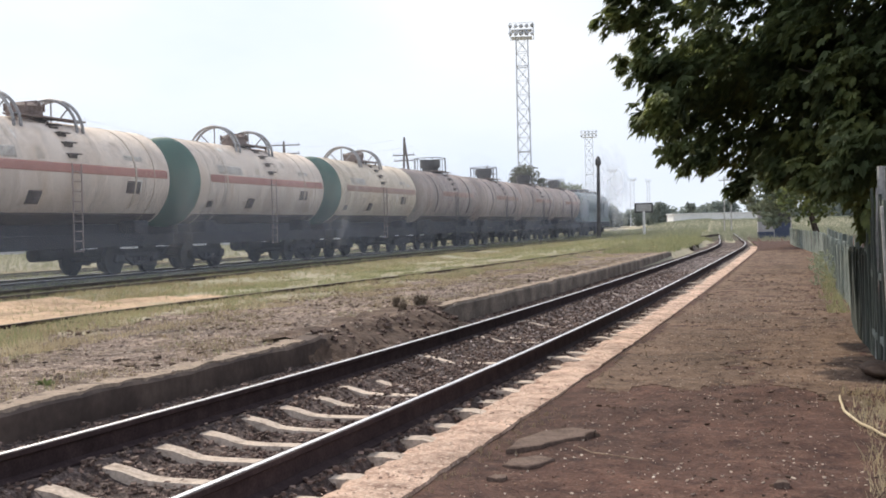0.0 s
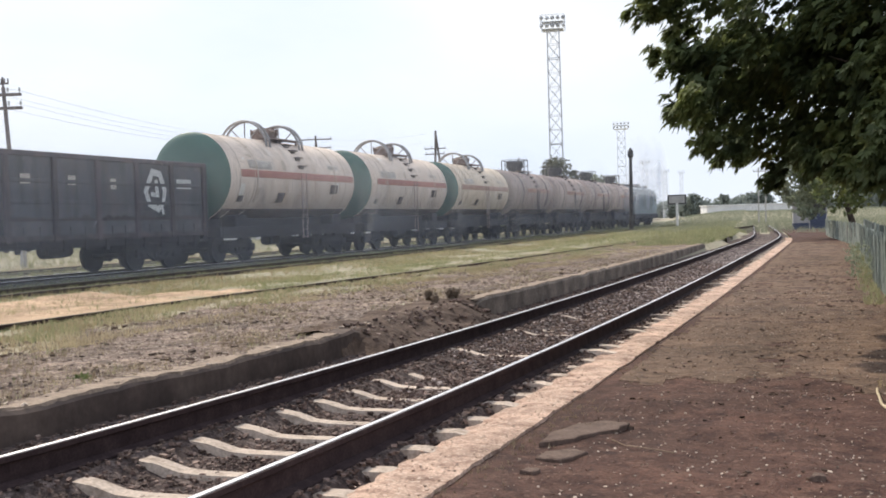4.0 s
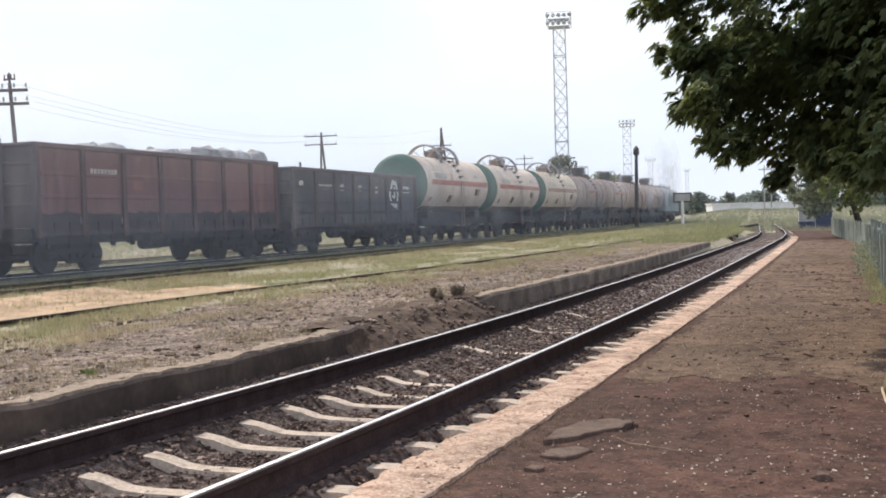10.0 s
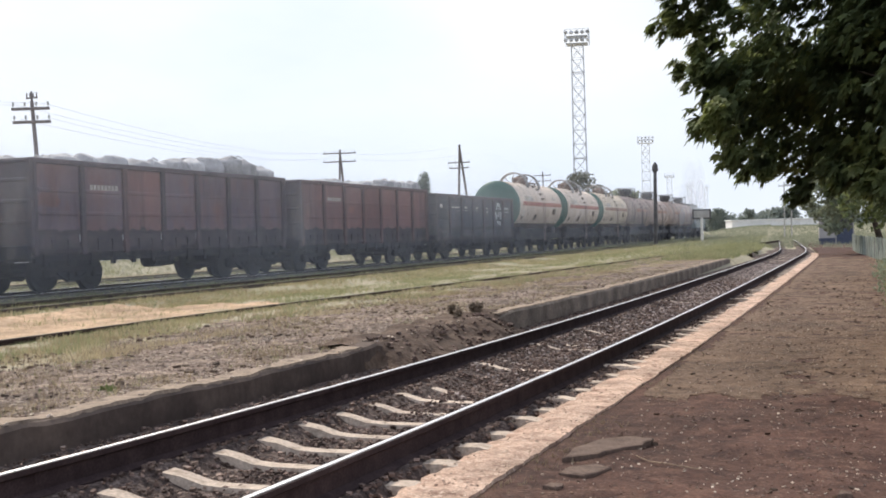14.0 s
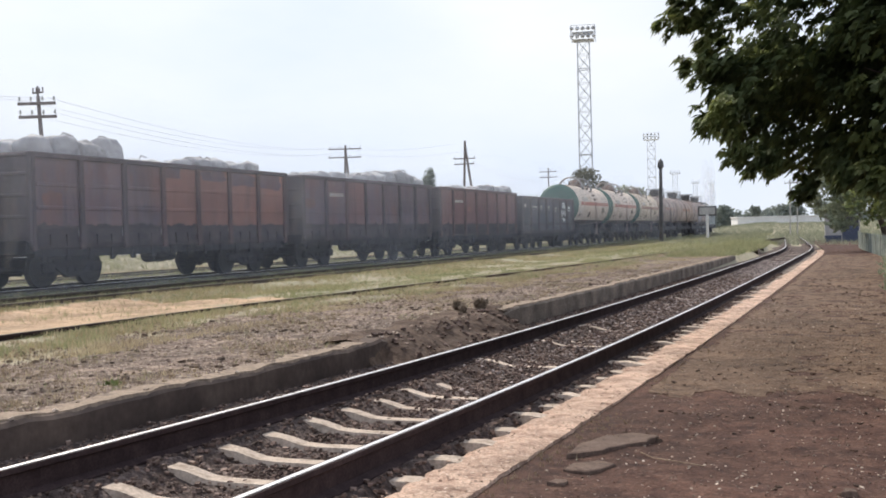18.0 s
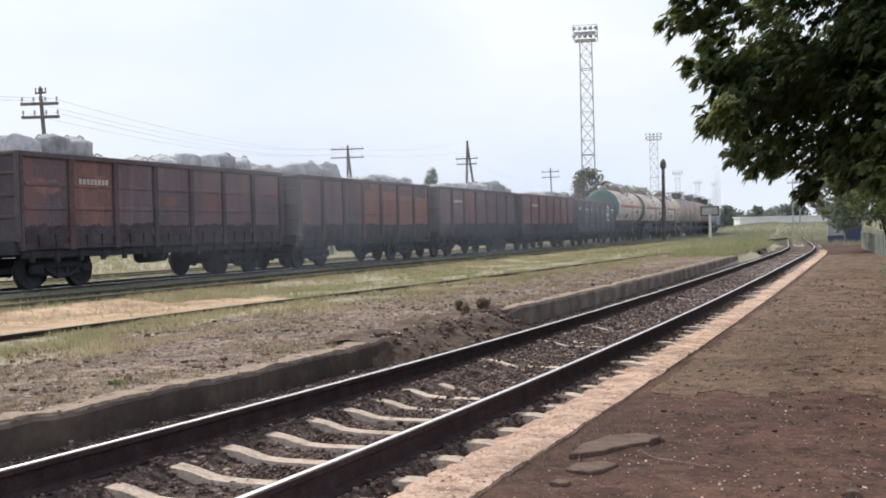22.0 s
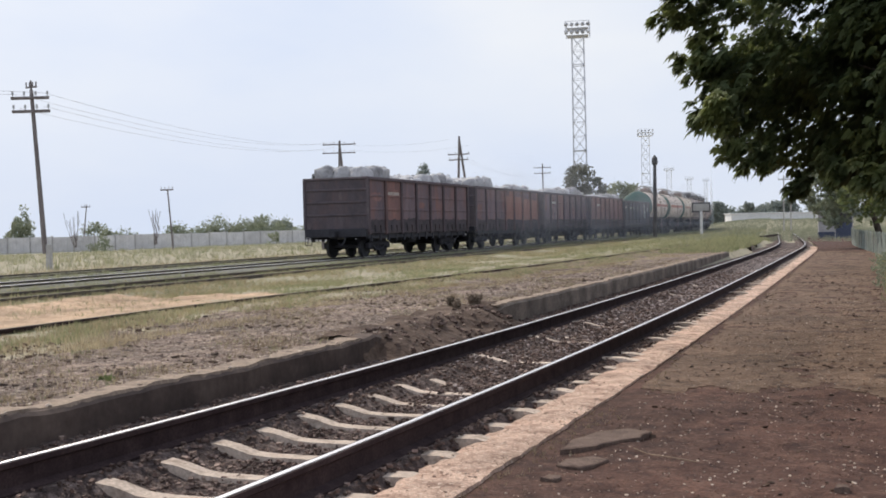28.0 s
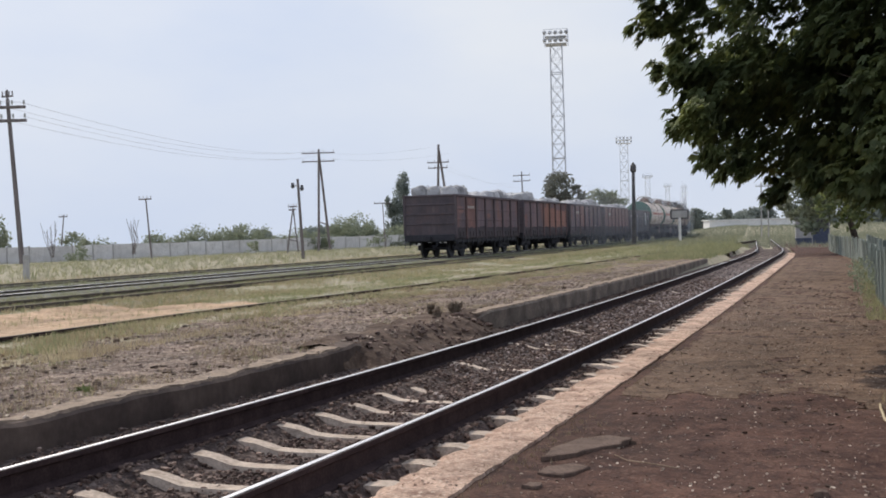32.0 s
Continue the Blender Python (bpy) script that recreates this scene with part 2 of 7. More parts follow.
def weathered(name, base, rust, pale, dark, rust_at=0.56, vary=0.15):
    """Old wagon paint: blotches of rust and bleached primer with soft edges, scuffs, and run-down dirt."""
    m = material(name, base, 0.9, 16, 0.82, grain=0.16, bump=0.3, depth=0.006, vary=vary, stretch=(1, 1, 0.55))
    n, l = m.node_tree.nodes, m.node_tree.links
    b = n["Principled BSDF"]
    colour = b.inputs["Base Color"].links[0].from_socket
    where = next(q for q in n if q.type == "VECT_MATH" and q.operation == "MULTIPLY_ADD").outputs["Vector"]
    for tone, scale, lo, hi, most, squash in ((rust, 1.1, rust_at - 0.06, rust_at + 0.18, 0.65, (1, 1, 1)), (rust, 3.0, 0.55, 0.76, 0.55, (1, 1, 1)), (pale, 2.4, 0.60, 0.78, 0.5, (1, 1, 1.3)), (dark, 1.6, 0.48, 0.76, 0.6, (1, 1.6, 0.3))):
        mp = n.new("ShaderNodeMapping")
        mp.inputs["Scale"].default_value = squash
        mp.inputs["Location"].default_value = (scale * 3, scale, 5 * scale)
        l.new(where, mp.inputs["Vector"])
        ns = n.new("ShaderNodeTexNoise")
        ns.inputs["Scale"].default_value = scale
        ns.inputs["Detail"].default_value = 7.0
        ns.inputs["Roughness"].default_value = 0.58
        l.new(mp.outputs["Vector"], ns.inputs["Vector"])
        mr = n.new("ShaderNodeMapRange")
        mr.inputs["From Min"].default_value, mr.inputs["From Max"].default_value = lo, hi
        mr.inputs["To Max"].default_value = most
        l.new(ns.outputs["Fac"], mr.inputs["Value"])
        mx = n.new("ShaderNodeMix")
        mx.data_type = "RGBA"
        mx.inputs["B"].default_value = (*tone, 1)
        l.new(mr.outputs["Result"], mx.inputs["Factor"])
        l.new(colour, mx.inputs["A"])
        colour = mx.outputs["Result"]
    l.new(colour, b.inputs["Base Color"])
    return m


def earth(name, tones, crumbs, patch=0.9, mottle=7.0, fine=48.0, depth=0.03, space="Object"):
    """Gritty ground: broad patches, mid-size mottling with strong contrast, fine grain and scattered crumbs."""
    m = material(name, tones, mottle, fine, 0.95, bump=1.0, depth=depth, grain=0.45, space=space)
    n, l = m.node_tree.nodes, m.node_tree.links
    b = n["Principled BSDF"]
    colour = b.inputs["Base Color"].links[0].from_socket
    where = next(q for q in n if q.type == "VECT_MATH" and q.operation == "MULTIPLY_ADD").outputs["Vector"]
    broad = n.new("ShaderNodeTexNoise")
    broad.inputs["Scale"].default_value = patch
    broad.inputs["Detail"].default_value = 6.0
    l.new(where, broad.inputs["Vector"])
    k = n.new("ShaderNodeMapRange")
    k.inputs["From Min"].default_value, k.inputs["From Max"].default_value = 0.3, 0.7
    k.inputs["To Min"].default_value, k.inputs["To Max"].default_value = 0.68, 1.32
    l.new(broad.outputs["Fac"], k.inputs["Value"])
    sc = n.new("ShaderNodeVectorMath")
    sc.operation = "SCALE"
    l.new(colour, sc.inputs[0])
    l.new(k.outputs["Result"], sc.inputs["Scale"])
    cells = n.new("ShaderNodeTexVoronoi")
    cells.inputs["Scale"].default_value = fine * 0.8
    cells.inputs["Randomness"].default_value = 1.0
    l.new(where, cells.inputs["Vector"])
    hue = n.new("ShaderNodeSeparateColor")
    l.new(cells.outputs["Color"], hue.inputs["Color"])
    pick = n.new("ShaderNodeMapRange")
    pick.inputs["From Min"].default_value, pick.inputs["From Max"].default_value = 0.86, 1.0
    pick.inputs["To Max"].default_value = 0.8
    l.new(hue.outputs["Red"], pick.inputs["Value"])
    mx = n.new("ShaderNodeMix")
    mx.data_type = "RGBA"
    mx.inputs["B"].default_value = (*crumbs, 1)
    l.new(pick.outputs["Result"], mx.inputs["Factor"])
    l.new(sc.outputs["Vector"], mx.inputs["A"])
    l.new(mx.outputs["Result"], b.inputs["Base Color"])
    return m


RUST, BLEACH, GRIME = (0.24, 0.112, 0.088), (0.33, 0.25, 0.225), (0.062, 0.052, 0.060)
M["gon_brown"] = weathered("brown_wagon_paint", [(0.132, 0.102, 0.120), (0.168, 0.126, 0.140), (0.198, 0.140, 0.146)], RUST, BLEACH, GRIME, 0.53, 0.2)
M["gon_red"] = weathered("red_wagon_paint", [(0.185, 0.110, 0.105), (0.235, 0.130, 0.118), (0.20, 0.118, 0.112)], (0.31, 0.15, 0.12), BLEACH, GRIME, 0.55, 0.15)
M["gon_orange"] = weathered("faded_orange_repaint", [(0.25, 0.130, 0.108), (0.31, 0.158, 0.125), (0.27, 0.142, 0.118)], (0.33, 0.165, 0.128), BLEACH, (0.10, 0.075, 0.072), 0.56, 0.12)
M["gon_dark"] = weathered("dark_grey_wagon_paint", [(0.070, 0.074, 0.082), (0.10, 0.102, 0.110), (0.125, 0.120, 0.122)], (0.13, 0.10, 0.095), (0.24, 0.24, 0.245), (0.04, 0.04, 0.045), 0.58, 0.18)
M["gon_end"] = weathered("grimy_wagon_end", [(0.080, 0.068, 0.078), (0.115, 0.094, 0.102)], (0.15, 0.095, 0.088), (0.20, 0.17, 0.165), (0.045, 0.04, 0.046), 0.58, 0.1)
M["platform"] = earth("trodden_red_brown_earth", [(0.034, 0.0155, 0.0120), (0.074, 0.0365, 0.0265), (0.115, 0.062, 0.044)], (0.155, 0.094, 0.070), 0.8, 6.0, 46.0, 0.018)
M["path"] = earth("dusty_earth", [(0.068, 0.042, 0.029), (0.136, 0.087, 0.059), (0.195, 0.130, 0.089)], (0.235, 0.162, 0.118), 0.7, 5.0, 38.0, 0.016)
M["island"] = earth("gravelly_soil", [(0.055, 0.038, 0.031), (0.19, 0.138, 0.110), (0.35, 0.270, 0.208)], (0.52, 0.43, 0.355), 0.6, 4.0, 30.0, 0.05)
M["kerb"] = earth("pink_brown_kerb_concrete", [(0.25, 0.150, 0.110), (0.50, 0.345, 0.262), (0.60, 0.435, 0.335)], (0.66, 0.52, 0.42), 1.6, 8.0, 60.0, 0.012)
M["yardballast"] = earth("grey_oily_ballast", [(0.095, 0.096, 0.084), (0.165, 0.163, 0.136), (0.24, 0.23, 0.19)], (0.30, 0.29, 0.25), 0.5, 5.0, 26.0, 0.03)
M["sand"] = earth("orange_sand", [(0.30, 0.20, 0.128), (0.44, 0.305, 0.20), (0.50, 0.36, 0.245)], (0.56, 0.43, 0.31), 0.8, 4.0, 26.0, 0.02)


# ---- mesh tools ----
def part(name, bm, mat, parent=None, label=""):
    """Links a bmesh as one mesh object, under a thing or a part where one is given."""
    me = bpy.data.meshes.new(name)
    bm.to_mesh(me)
    bm.free()
    me.materials.append(M[mat] if isinstance(mat, str) else mat)
    ob = new(name, me)
    ob.parent = parent
    if label:
        ob["label"] = label
    return ob


def raw(name, verts, faces, mat, parent=None, smooth=False):
    me = bpy.data.meshes.new(name)
    me.from_pydata(verts, [], faces)
    if smooth:
        me.polygons.foreach_set("use_smooth", [True] * len(me.polygons))
    me.materials.append(M[mat])
    ob = new(name, me)
    ob.parent = parent
    return ob


def thing(name, m, label, category, group="", kind=""):
    ob = new(name)
    ob.empty_display_size = 0.2
    ob.matrix_basis = m
    return tagged(ob, label, category, group, kind)


def box(bm, c, s, turn=None, bevel=0.0, taper=1.0):
    """A box with centre c and size s; turn: a rotation matrix; taper: the top's size against the foot's."""
    r = bmesh.ops.create_cube(bm, size=1.0)
    vs = r["verts"]
    for v in vs:
        k = taper if v.co.z > 0 else 1.0
        v.co = Vector((v.co.x * s[0] * k, v.co.y * s[1] * k, v.co.z * s[2]))
    if bevel:
        es = {e for v in vs for e in v.link_edges}
        vs = bmesh.ops.bevel(bm, geom=list(es), offset=bevel, segments=1, affect="EDGES")["verts"]
        vs = list({v for v in vs})
    for v in vs:
        if turn is not None:
            v.co = turn @ v.co
        v.co += Vector(c)
    return vs


def rod(bm, a, b, r0, r1=None, seg=8, caps=True):
    """A round bar from a to b, tapered from r0 to r1."""
    a, b = Vector(a), Vector(b)
    r1 = r0 if r1 is None else r1
    d = b - a
    q = d.to_track_quat("Z", "Y").to_matrix().to_4x4()
    bmesh.ops.create_cone(bm, cap_ends=caps, segments=seg, radius1=r0, radius2=r1, depth=d.length, matrix=Matrix.Translation((a + b) / 2) @ q)


def tube(bm, pts, r, seg=6):
    for a, b in zip(pts[:-1], pts[1:]):
        rod(bm, a, b, r, r, seg)


def sweep(name, path, profile, mat, parent=None, closed=True, smooth=False, up=0.0):
    """Draws a cross-section (across, up) along a path of (x, y, z, heading); ends are capped."""
    vs, fs, n = [], [], len(profile)
    for x, y, z, h in path:
        ca, sa = math.cos(h), math.sin(h)
        vs += [(x + u * ca, y + u * sa, z + w) for u, w in profile]
    for i in range(len(path) - 1):
        for j in range(n if closed else n - 1):
            k = (j + 1) % n
            fs.append((i * n + j, i * n + k, (i + 1) * n + k, (i + 1) * n + j))
    if closed:
        fs.append(tuple(range(n))[::-1])
        fs.append(tuple((len(path) - 1) * n + j for j in range(n)))
    return raw(name, vs, fs, mat, parent, smooth)


# ---- the lie of the land ----
def rise(y):
    """The near track and the platform lie a little higher close by."""
    return 0.38 * math.exp(-max(y, 0.0) / 11.0)


def near_x(y):
    """The axis of the near track: nearly straight, then a bend to the left."""
    return -3.5 - 0.010 * y - 0.0017 * min(20.0, max(0.0, y - 56.0)) ** 2 - 0.068 * max(0.0, y - 76.0)


def smooth01(a, b, v):
    k = min(1.0, max(0.0, (v - a) / (b - a)))
    return k * k * (3 - 2 * k)


def near_dip(y):
    """The old wall and the strip behind it have settled close by."""
    return 0.085 * (1 - smooth01(8.0, 15.0, y))


def near_path(y0, y1, step, dx=0.0, dz=0.0):
    out, y = [], y0
    while y <= y1 + 1e-6:
        h = -math.atan((near_x(y + 0.2) - near_x(y - 0.2)) / 0.4)
        out.append((near_x(y) + dx * math.cos(h), y + dx * math.sin(h), rise(y) + dz, h))
        y += step
    return out


HEAD = radians(1.0)                                # the train's track leans this far to the left of +y
TU, TN = Vector((-math.sin(HEAD), math.cos(HEAD), 0)), Vector((math.cos(HEAD), math.sin(HEAD), 0))
RAIL_Z = 0.26


def yard(across, along, z=0.0):
    """A place in the yard: metres to the left of the camera, metres along the train's track."""
    p = TU * along - TN * (across + 0.0008 * max(0.0, along - 125.0) ** 2)
    return Vector((p.x, p.y, z))


def yard_turn(along):
    """The heading of the yard's tracks: straight, then a wide bend to the left."""
    return HEAD + math.atan(0.0016 * max(0.0, along - 125.0))


def siding_x(y):
    """The near rail of the old siding, which draws in towards the near track."""
    return -11.57 + 0.070 * min(15.0, max(0.0, y - 17.0)) + 0.03 * max(0.0, y - 32.0)


def flat_land(x, y):
    d = near_x(y) - x
    if d < 1.95:
        return rise(y) - 0.5 + 0.26 * smooth01(78, 84, y)
    a = -(Vector((x, y, 0)) @ TN)
    z = (rise(y) + 0.07 - near_dip(y)) * (1 - smooth01(2.2, 8.0, d)) + 0.02 * smooth01(2.2, 8.0, d)
    if y > 84 and d < 2.6:
        z = -0.22
    if -40 < y < 90:
        z += 0.05 * (1 - smooth01(0.25, 1.9, abs(x - siding_x(y)))) * (1 - smooth01(50, 90, y))
    return z - 0.75 * smooth01(34, 120, a) + 0.02 * noise.noise((x * 0.8, y * 0.8, 0)) + 0.012 * noise.noise((x * 3, y * 3, 4))


def land(x, y):
    """The ground's height, with the grassy rise at the far end of the platform side."""
    return flat_land(x, y) + 1.9 * smooth01(190, 335, y) * smooth01(-48, -30, x)



# ---- ground ----
def spread(a, b, fine, grow, limit):
    out, v, s = [a], a, fine
    while v < b:
        v, s = v + s, min(s * grow, limit)
        out.append(min(v, b))
    return out


def sheet(name, xs, ys, height, mat, label, category, keep=None):
    vs = [(x, y, height(x, y)) for y in ys for x in xs]
    w = len(xs)
    fs = [(j * w + i, j * w + i + 1, (j + 1) * w + i + 1, (j + 1) * w + i) for j in range(len(ys) - 1) for i in range(w - 1)
          if keep is None or keep((xs[i] + xs[i + 1]) / 2, (ys[j] + ys[j + 1]) / 2)]
    ob = raw(name, vs, fs, mat, None, True)
    return tagged(ob, label, category, "", "structure")


gx = [-v for v in spread(5.0, 2400.0, 0.5, 1.06, 160.0)][::-1] + [-4.0, -3.0, -2.0, 0.0, 2.0, 5.0] + spread(9.0, 1500.0, 4.0, 1.4, 200.0)
gy = [-200.0, -60.0, -20.0, -8.0] + spread(-4.0, 3000.0, 0.6, 1.045, 160.0)
sheet("ground", gx, gy, land, "yard", "dry grassy railway yard ground with bare patches", "ground")


def edge_noise(x, y, k=1.0):
    return k * noise.noise((x * 0.35, y * 0.35, 7)) + 0.5 * k * noise.noise((x * 1.3, y * 1.3, 9))


ix = [-16.0 + 0.22 * i for i in range(50)]
iy = [-2.0 + 0.3 * i for i in range(60)] + [16.0 + 0.8 * i for i in range(70)]
sheet("gravel_strip", ix, iy, lambda x, y: land(x, y) + 0.012, "island", "grey-brown gravelly soil between the tracks, sparsely overgrown", "ground",
      lambda x, y: 1.95 < near_x(y) - x < 5.6 + edge_noise(x, y, 1.3) + 0.02 * y)
sx = [-26.0 + 0.2 * i for i in range(75)]
sy = [4.0 + 0.3 * i for i in range(70)]


def sand_here(x, y):
    a = x - siding_x(y)
    return x * TN.x + y * TN.y > -15.2 and -4.4 - edge_noise(x, y, 0.7) < a < -0.15 and y < 21.0 + edge_noise(x, y, 3.5) - 0.6 * abs(a + 2.6)


sheet("sand_patch", sx, sy, lambda x, y: max(land(x, y), 0.15 - 0.173 * max(0.0, 15.2 + x * TN.x + y * TN.y)) + 0.012 + (0.02 + 0.03 * noise.noise((x, y, 2))) * (1 - smooth01(12.5, 19.5, y)), "sand", "patch of orange-brown sand beside the siding", "sand", sand_here)

# ---- rails ----
RAIL = [(-0.075, -0.18), (0.075, -0.18), (0.075, -0.165), (0.012, -0.145), (0.010, -0.05), (0.036, -0.035), (0.036, -0.006), (-0.036, -0.006), (-0.036, -0.035), (-0.010, -0.05), (-0.012, -0.145), (-0.075, -0.165)]
HEADP = [(-0.019, -0.0055), (0.019, -0.0055), (0.017, -0.001), (-0.017, -0.001)]


def track(name, path_of, label, head, side_mat="railyard"):
    t = thing(name, pose(0, 0, 0), label, "railway track", "", "structure")
    for side in (-0.795, 0.795):
        r = sweep("rail", path_of(side), RAIL, side_mat, t)
        sweep("rail_head", path_of(side), HEADP, head, r)
    return t


near_track = track("near_track", lambda s: near_path(-26.0, 130.0, 1.0, s), "near railway track with polished rails on concrete sleepers", "railhead", "rail")


def straight(across0, across1, a0, a1, z, n=60):
    p = [yard(across0 + (across1 - across0) * i / n, a0 + (a1 - a0) * i / n, z) for i in range(n + 1)]
    hs = [yard_turn(a0 + (a1 - a0) * i / n) for i in range(n + 1)]
    return lambda s: [(q.x + s * math.cos(h), q.y + s * math.sin(h), q.z, h) for q, h in zip(p, hs)]


def siding(s):
    out = []
    for y in range(-40, 110, 2):
        k = -math.atan((siding_x(y + 0.5) - siding_x(y - 0.5)))
        out.append((siding_x(y) + (s - 0.795) * math.cos(k), y + (s - 0.795) * math.sin(k), 0.155 - (0.125 if s < 0 else 0.0), k))
    return out


track("siding_track", siding, "old siding track sunk in grass, rails half covered", "railold", "rail")
track("train_track", straight(20.6, 20.6, -70, 300, RAIL_Z), "through track under the goods train, grown over at its edges", "railhead")
track("second_siding", straight(16.6, 16.6, -70, 300, 0.25), "old second siding with rails low in the grass", "railold")
track("loop_track", straight(25.6, 25.6, -70, 300, 0.22), "loop track in the dry grass of the yard", "railold")


def bed(name, across, half, z, mat, label):
    pts = straight(across, across, -70, 300, z, 80)(0)
    ob = sweep(name, pts, [(-half - 1.5, -0.26), (half + 1.5, -0.26), (half, 0.0), (-half, 0.0)], mat)
    tagged(ob, label, "track bed", "", "structure")


bed("train_bed", 20.6, 1.6, RAIL_Z - 0.065, "yardballast", "grey ballast bed under the train's track, filled near the rail heads")
bed("loop_bed", 25.6, 1.5, 0.155, "yardballast", "grey dusty bed of the loop track")
bed("siding_bed", 16.6, 1.4, 0.14, "yard", "dry earth filling the second siding")

# ballast of the near track, and its sleepers
def ballast_z(u, y):
    """Scooped out between the sleepers close by, filled up farther on."""
    far = smooth01(7.2, 10.5, y)
    seat = smooth01(0.44 - 0.10 * far, 0.68 - 0.14 * far, abs(u))
    low = rise(y) - 0.300 + 0.050 * far
    return low + (rise(y) - 0.176 - low) * seat - 0.11 * smooth01(0.93, 1.02, u) * (1 - 0.8 * far) - 0.05 * smooth01(-0.98, -1.3, u)


bx = [-1.95 + 0.13 * i for i in range(26)]
by = [-26.0 + 1.0 * i for i in range(24)] + [-2.0 + 0.16 * i for i in range(160)] + [23.8 + 1.0 * i for i in range(100)]
vs = [(near_x(y) + u, y, ballast_z(u, y) + 0.022 * noise.noise((u * 5, y * 5, 1)) + 0.015 * noise.noise((u * 14, y * 14, 3))) for y in by for u in bx]
w = len(bx)
fs = [(j * w + i, j * w + i + 1, (j + 1) * w + i + 1, (j + 1) * w + i) for j in range(len(by) - 1) for i in range(w - 1)]
tagged(raw("ballast_bed", vs, fs, "ballast", None, False), "dark brown ballast with litter between the rails", "ballast", "", "structure")


def sleeper_mesh():
    prof = [(-1.35, -0.035), (-1.15, 0.0), (-0.66, 0.0), (-0.50, -0.022), (-0.34, -0.066), (-0.20, -0.075), (0.36, -0.072), (0.52, -0.02), (0.70, 0.0), (1.05, 0.008), (1.22, -0.02), (1.35, -0.085)]
    bm = bmesh.new()
    rings = []
    for x, z in prof:
        wide = 0.075 if abs(x) > 0.5 else 0.062
        rings.append([bm.verts.new((x, sgn * (wide + (0.03 if low else 0)), -0.2 if low else z)) for sgn, low in ((-1, 1), (-1, 0), (1, 0), (1, 1))])
    for a, b in zip(rings[:-1], rings[1:]):
        for j in range(3):
            bm.faces.new((a[j], b[j], b[j + 1], a[j + 1]))
    bm.faces.new(rings[0])
    bm.faces.new(rings[-1][::-1])
    bmesh.ops.recalc_face_normals(bm, faces=bm.faces)
    me = bpy.data.meshes.new("sleeper")
    bm.to_mesh(me)
    bm.free()
    me.materials.append(M["sleeper"])
    return me


SLEEPER = sleeper_mesh()
rng = random.Random(5)
for i in range(-50, 105):
    y = 4.92 + 0.6 * i
    x, yy, z, h = near_path(y, y, 1.0, 0.0, -0.185)[0]
    s = new("sleeper", SLEEPER)
    s.parent = near_track
    s.matrix_basis = pose(x + rng.uniform(-0.03, 0.03), yy + rng.uniform(-0.02, 0.02), z + rng.uniform(-0.014, 0.006) + (0.022 if rng.random() < 0.22 else 0.0) * smooth01(7, 9, y), 0, rng.uniform(-0.5, 0.5), math.degrees(h) + rng.uniform(-0.8, 0.8))

# ---- platform side ----
px = [0.0 + 0.09 * i for i in range(34)] + [3.1 + 0.5 * i for i in range(12)] + [10, 16, 30, 60, 160, 400]
py = [-40.0, -26.0, -16.0, -10.0, -6.0, -4.0, -2.0] + [-1.0 + 0.11 * i for i in range(150)] + [15.6 + 0.4 * i for i in range(100)] + [56 + 1.5 * i for i in range(37)] + [111.5]


def plat_z(u, y):
    x = near_x(y) + 1.48 + u
    k = smooth01(0.0, 0.5, u)
    return rise(y) - 0.215 + k * (0.045 * noise.noise((x * 0.5, y * 0.5, 3)) + 0.028 * noise.noise((x * 2.1, y * 2.1, 5)) + 0.010 * noise.noise((x * 9, y * 9, 6)))


vs = [(near_x(y) + 1.48 + u, y, plat_z(u, y)) for y in py for u in px]
w = len(px)
fs = [(j * w + i, j * w + i + 1, (j + 1) * w + i + 1, (j + 1) * w + i) for j in range(len(py) - 1) for i in range(w - 1)]
tagged(raw("platform", vs, fs, "platform", None, True), "bare red-brown earth platform, trodden and littered", "platform", "", "structure")

# the kerb: one worn, ragged strip
kv, kf, kn = [], [], 7
ky = [-26.0 + 0.5 * i for i in range(48)] + [-2.0 + 0.07 * i for i in range(330)] + [21.1 + 0.3 * i for i in range(158)]
for y in ky:
    c = near_x(y)
    l = 1.08 + 0.05 * noise.noise((y * 3.0, 1, 50)) + 0.03 * noise.noise((y * 9.0, 2, 50))
    r = 1.50 + 0.025 * noise.noise((y * 1.6, 3, 50)) + 0.02 * noise.noise((y * 8.0, 4, 50))
    t = rise(y) - 0.186
    for k, (u, dz) in enumerate(((l - 0.03, -0.09), (l, -0.012), (l + 0.10, 0), (1.29, 0.004), (r - 0.10, 0.0), (r, -0.008), (r + 0.012, -0.07))):
        kv.append((c + u, y, t + dz + (0.012 * noise.noise((u * 9, y * 6, 51)) + 0.006 * noise.noise((u * 25, y * 20, 52)) if 0 < k < 6 else 0)))
for i in range(len(ky) - 1):
    for j in range(kn - 1):
        kf.append((i * kn + j, i * kn + j + 1, (i + 1) * kn + j + 1, (i + 1) * kn + j))
tagged(raw("kerb", kv, kf, "kerb"), "pinkish crumbling concrete edging of the platform", "kerb", "", "structure")

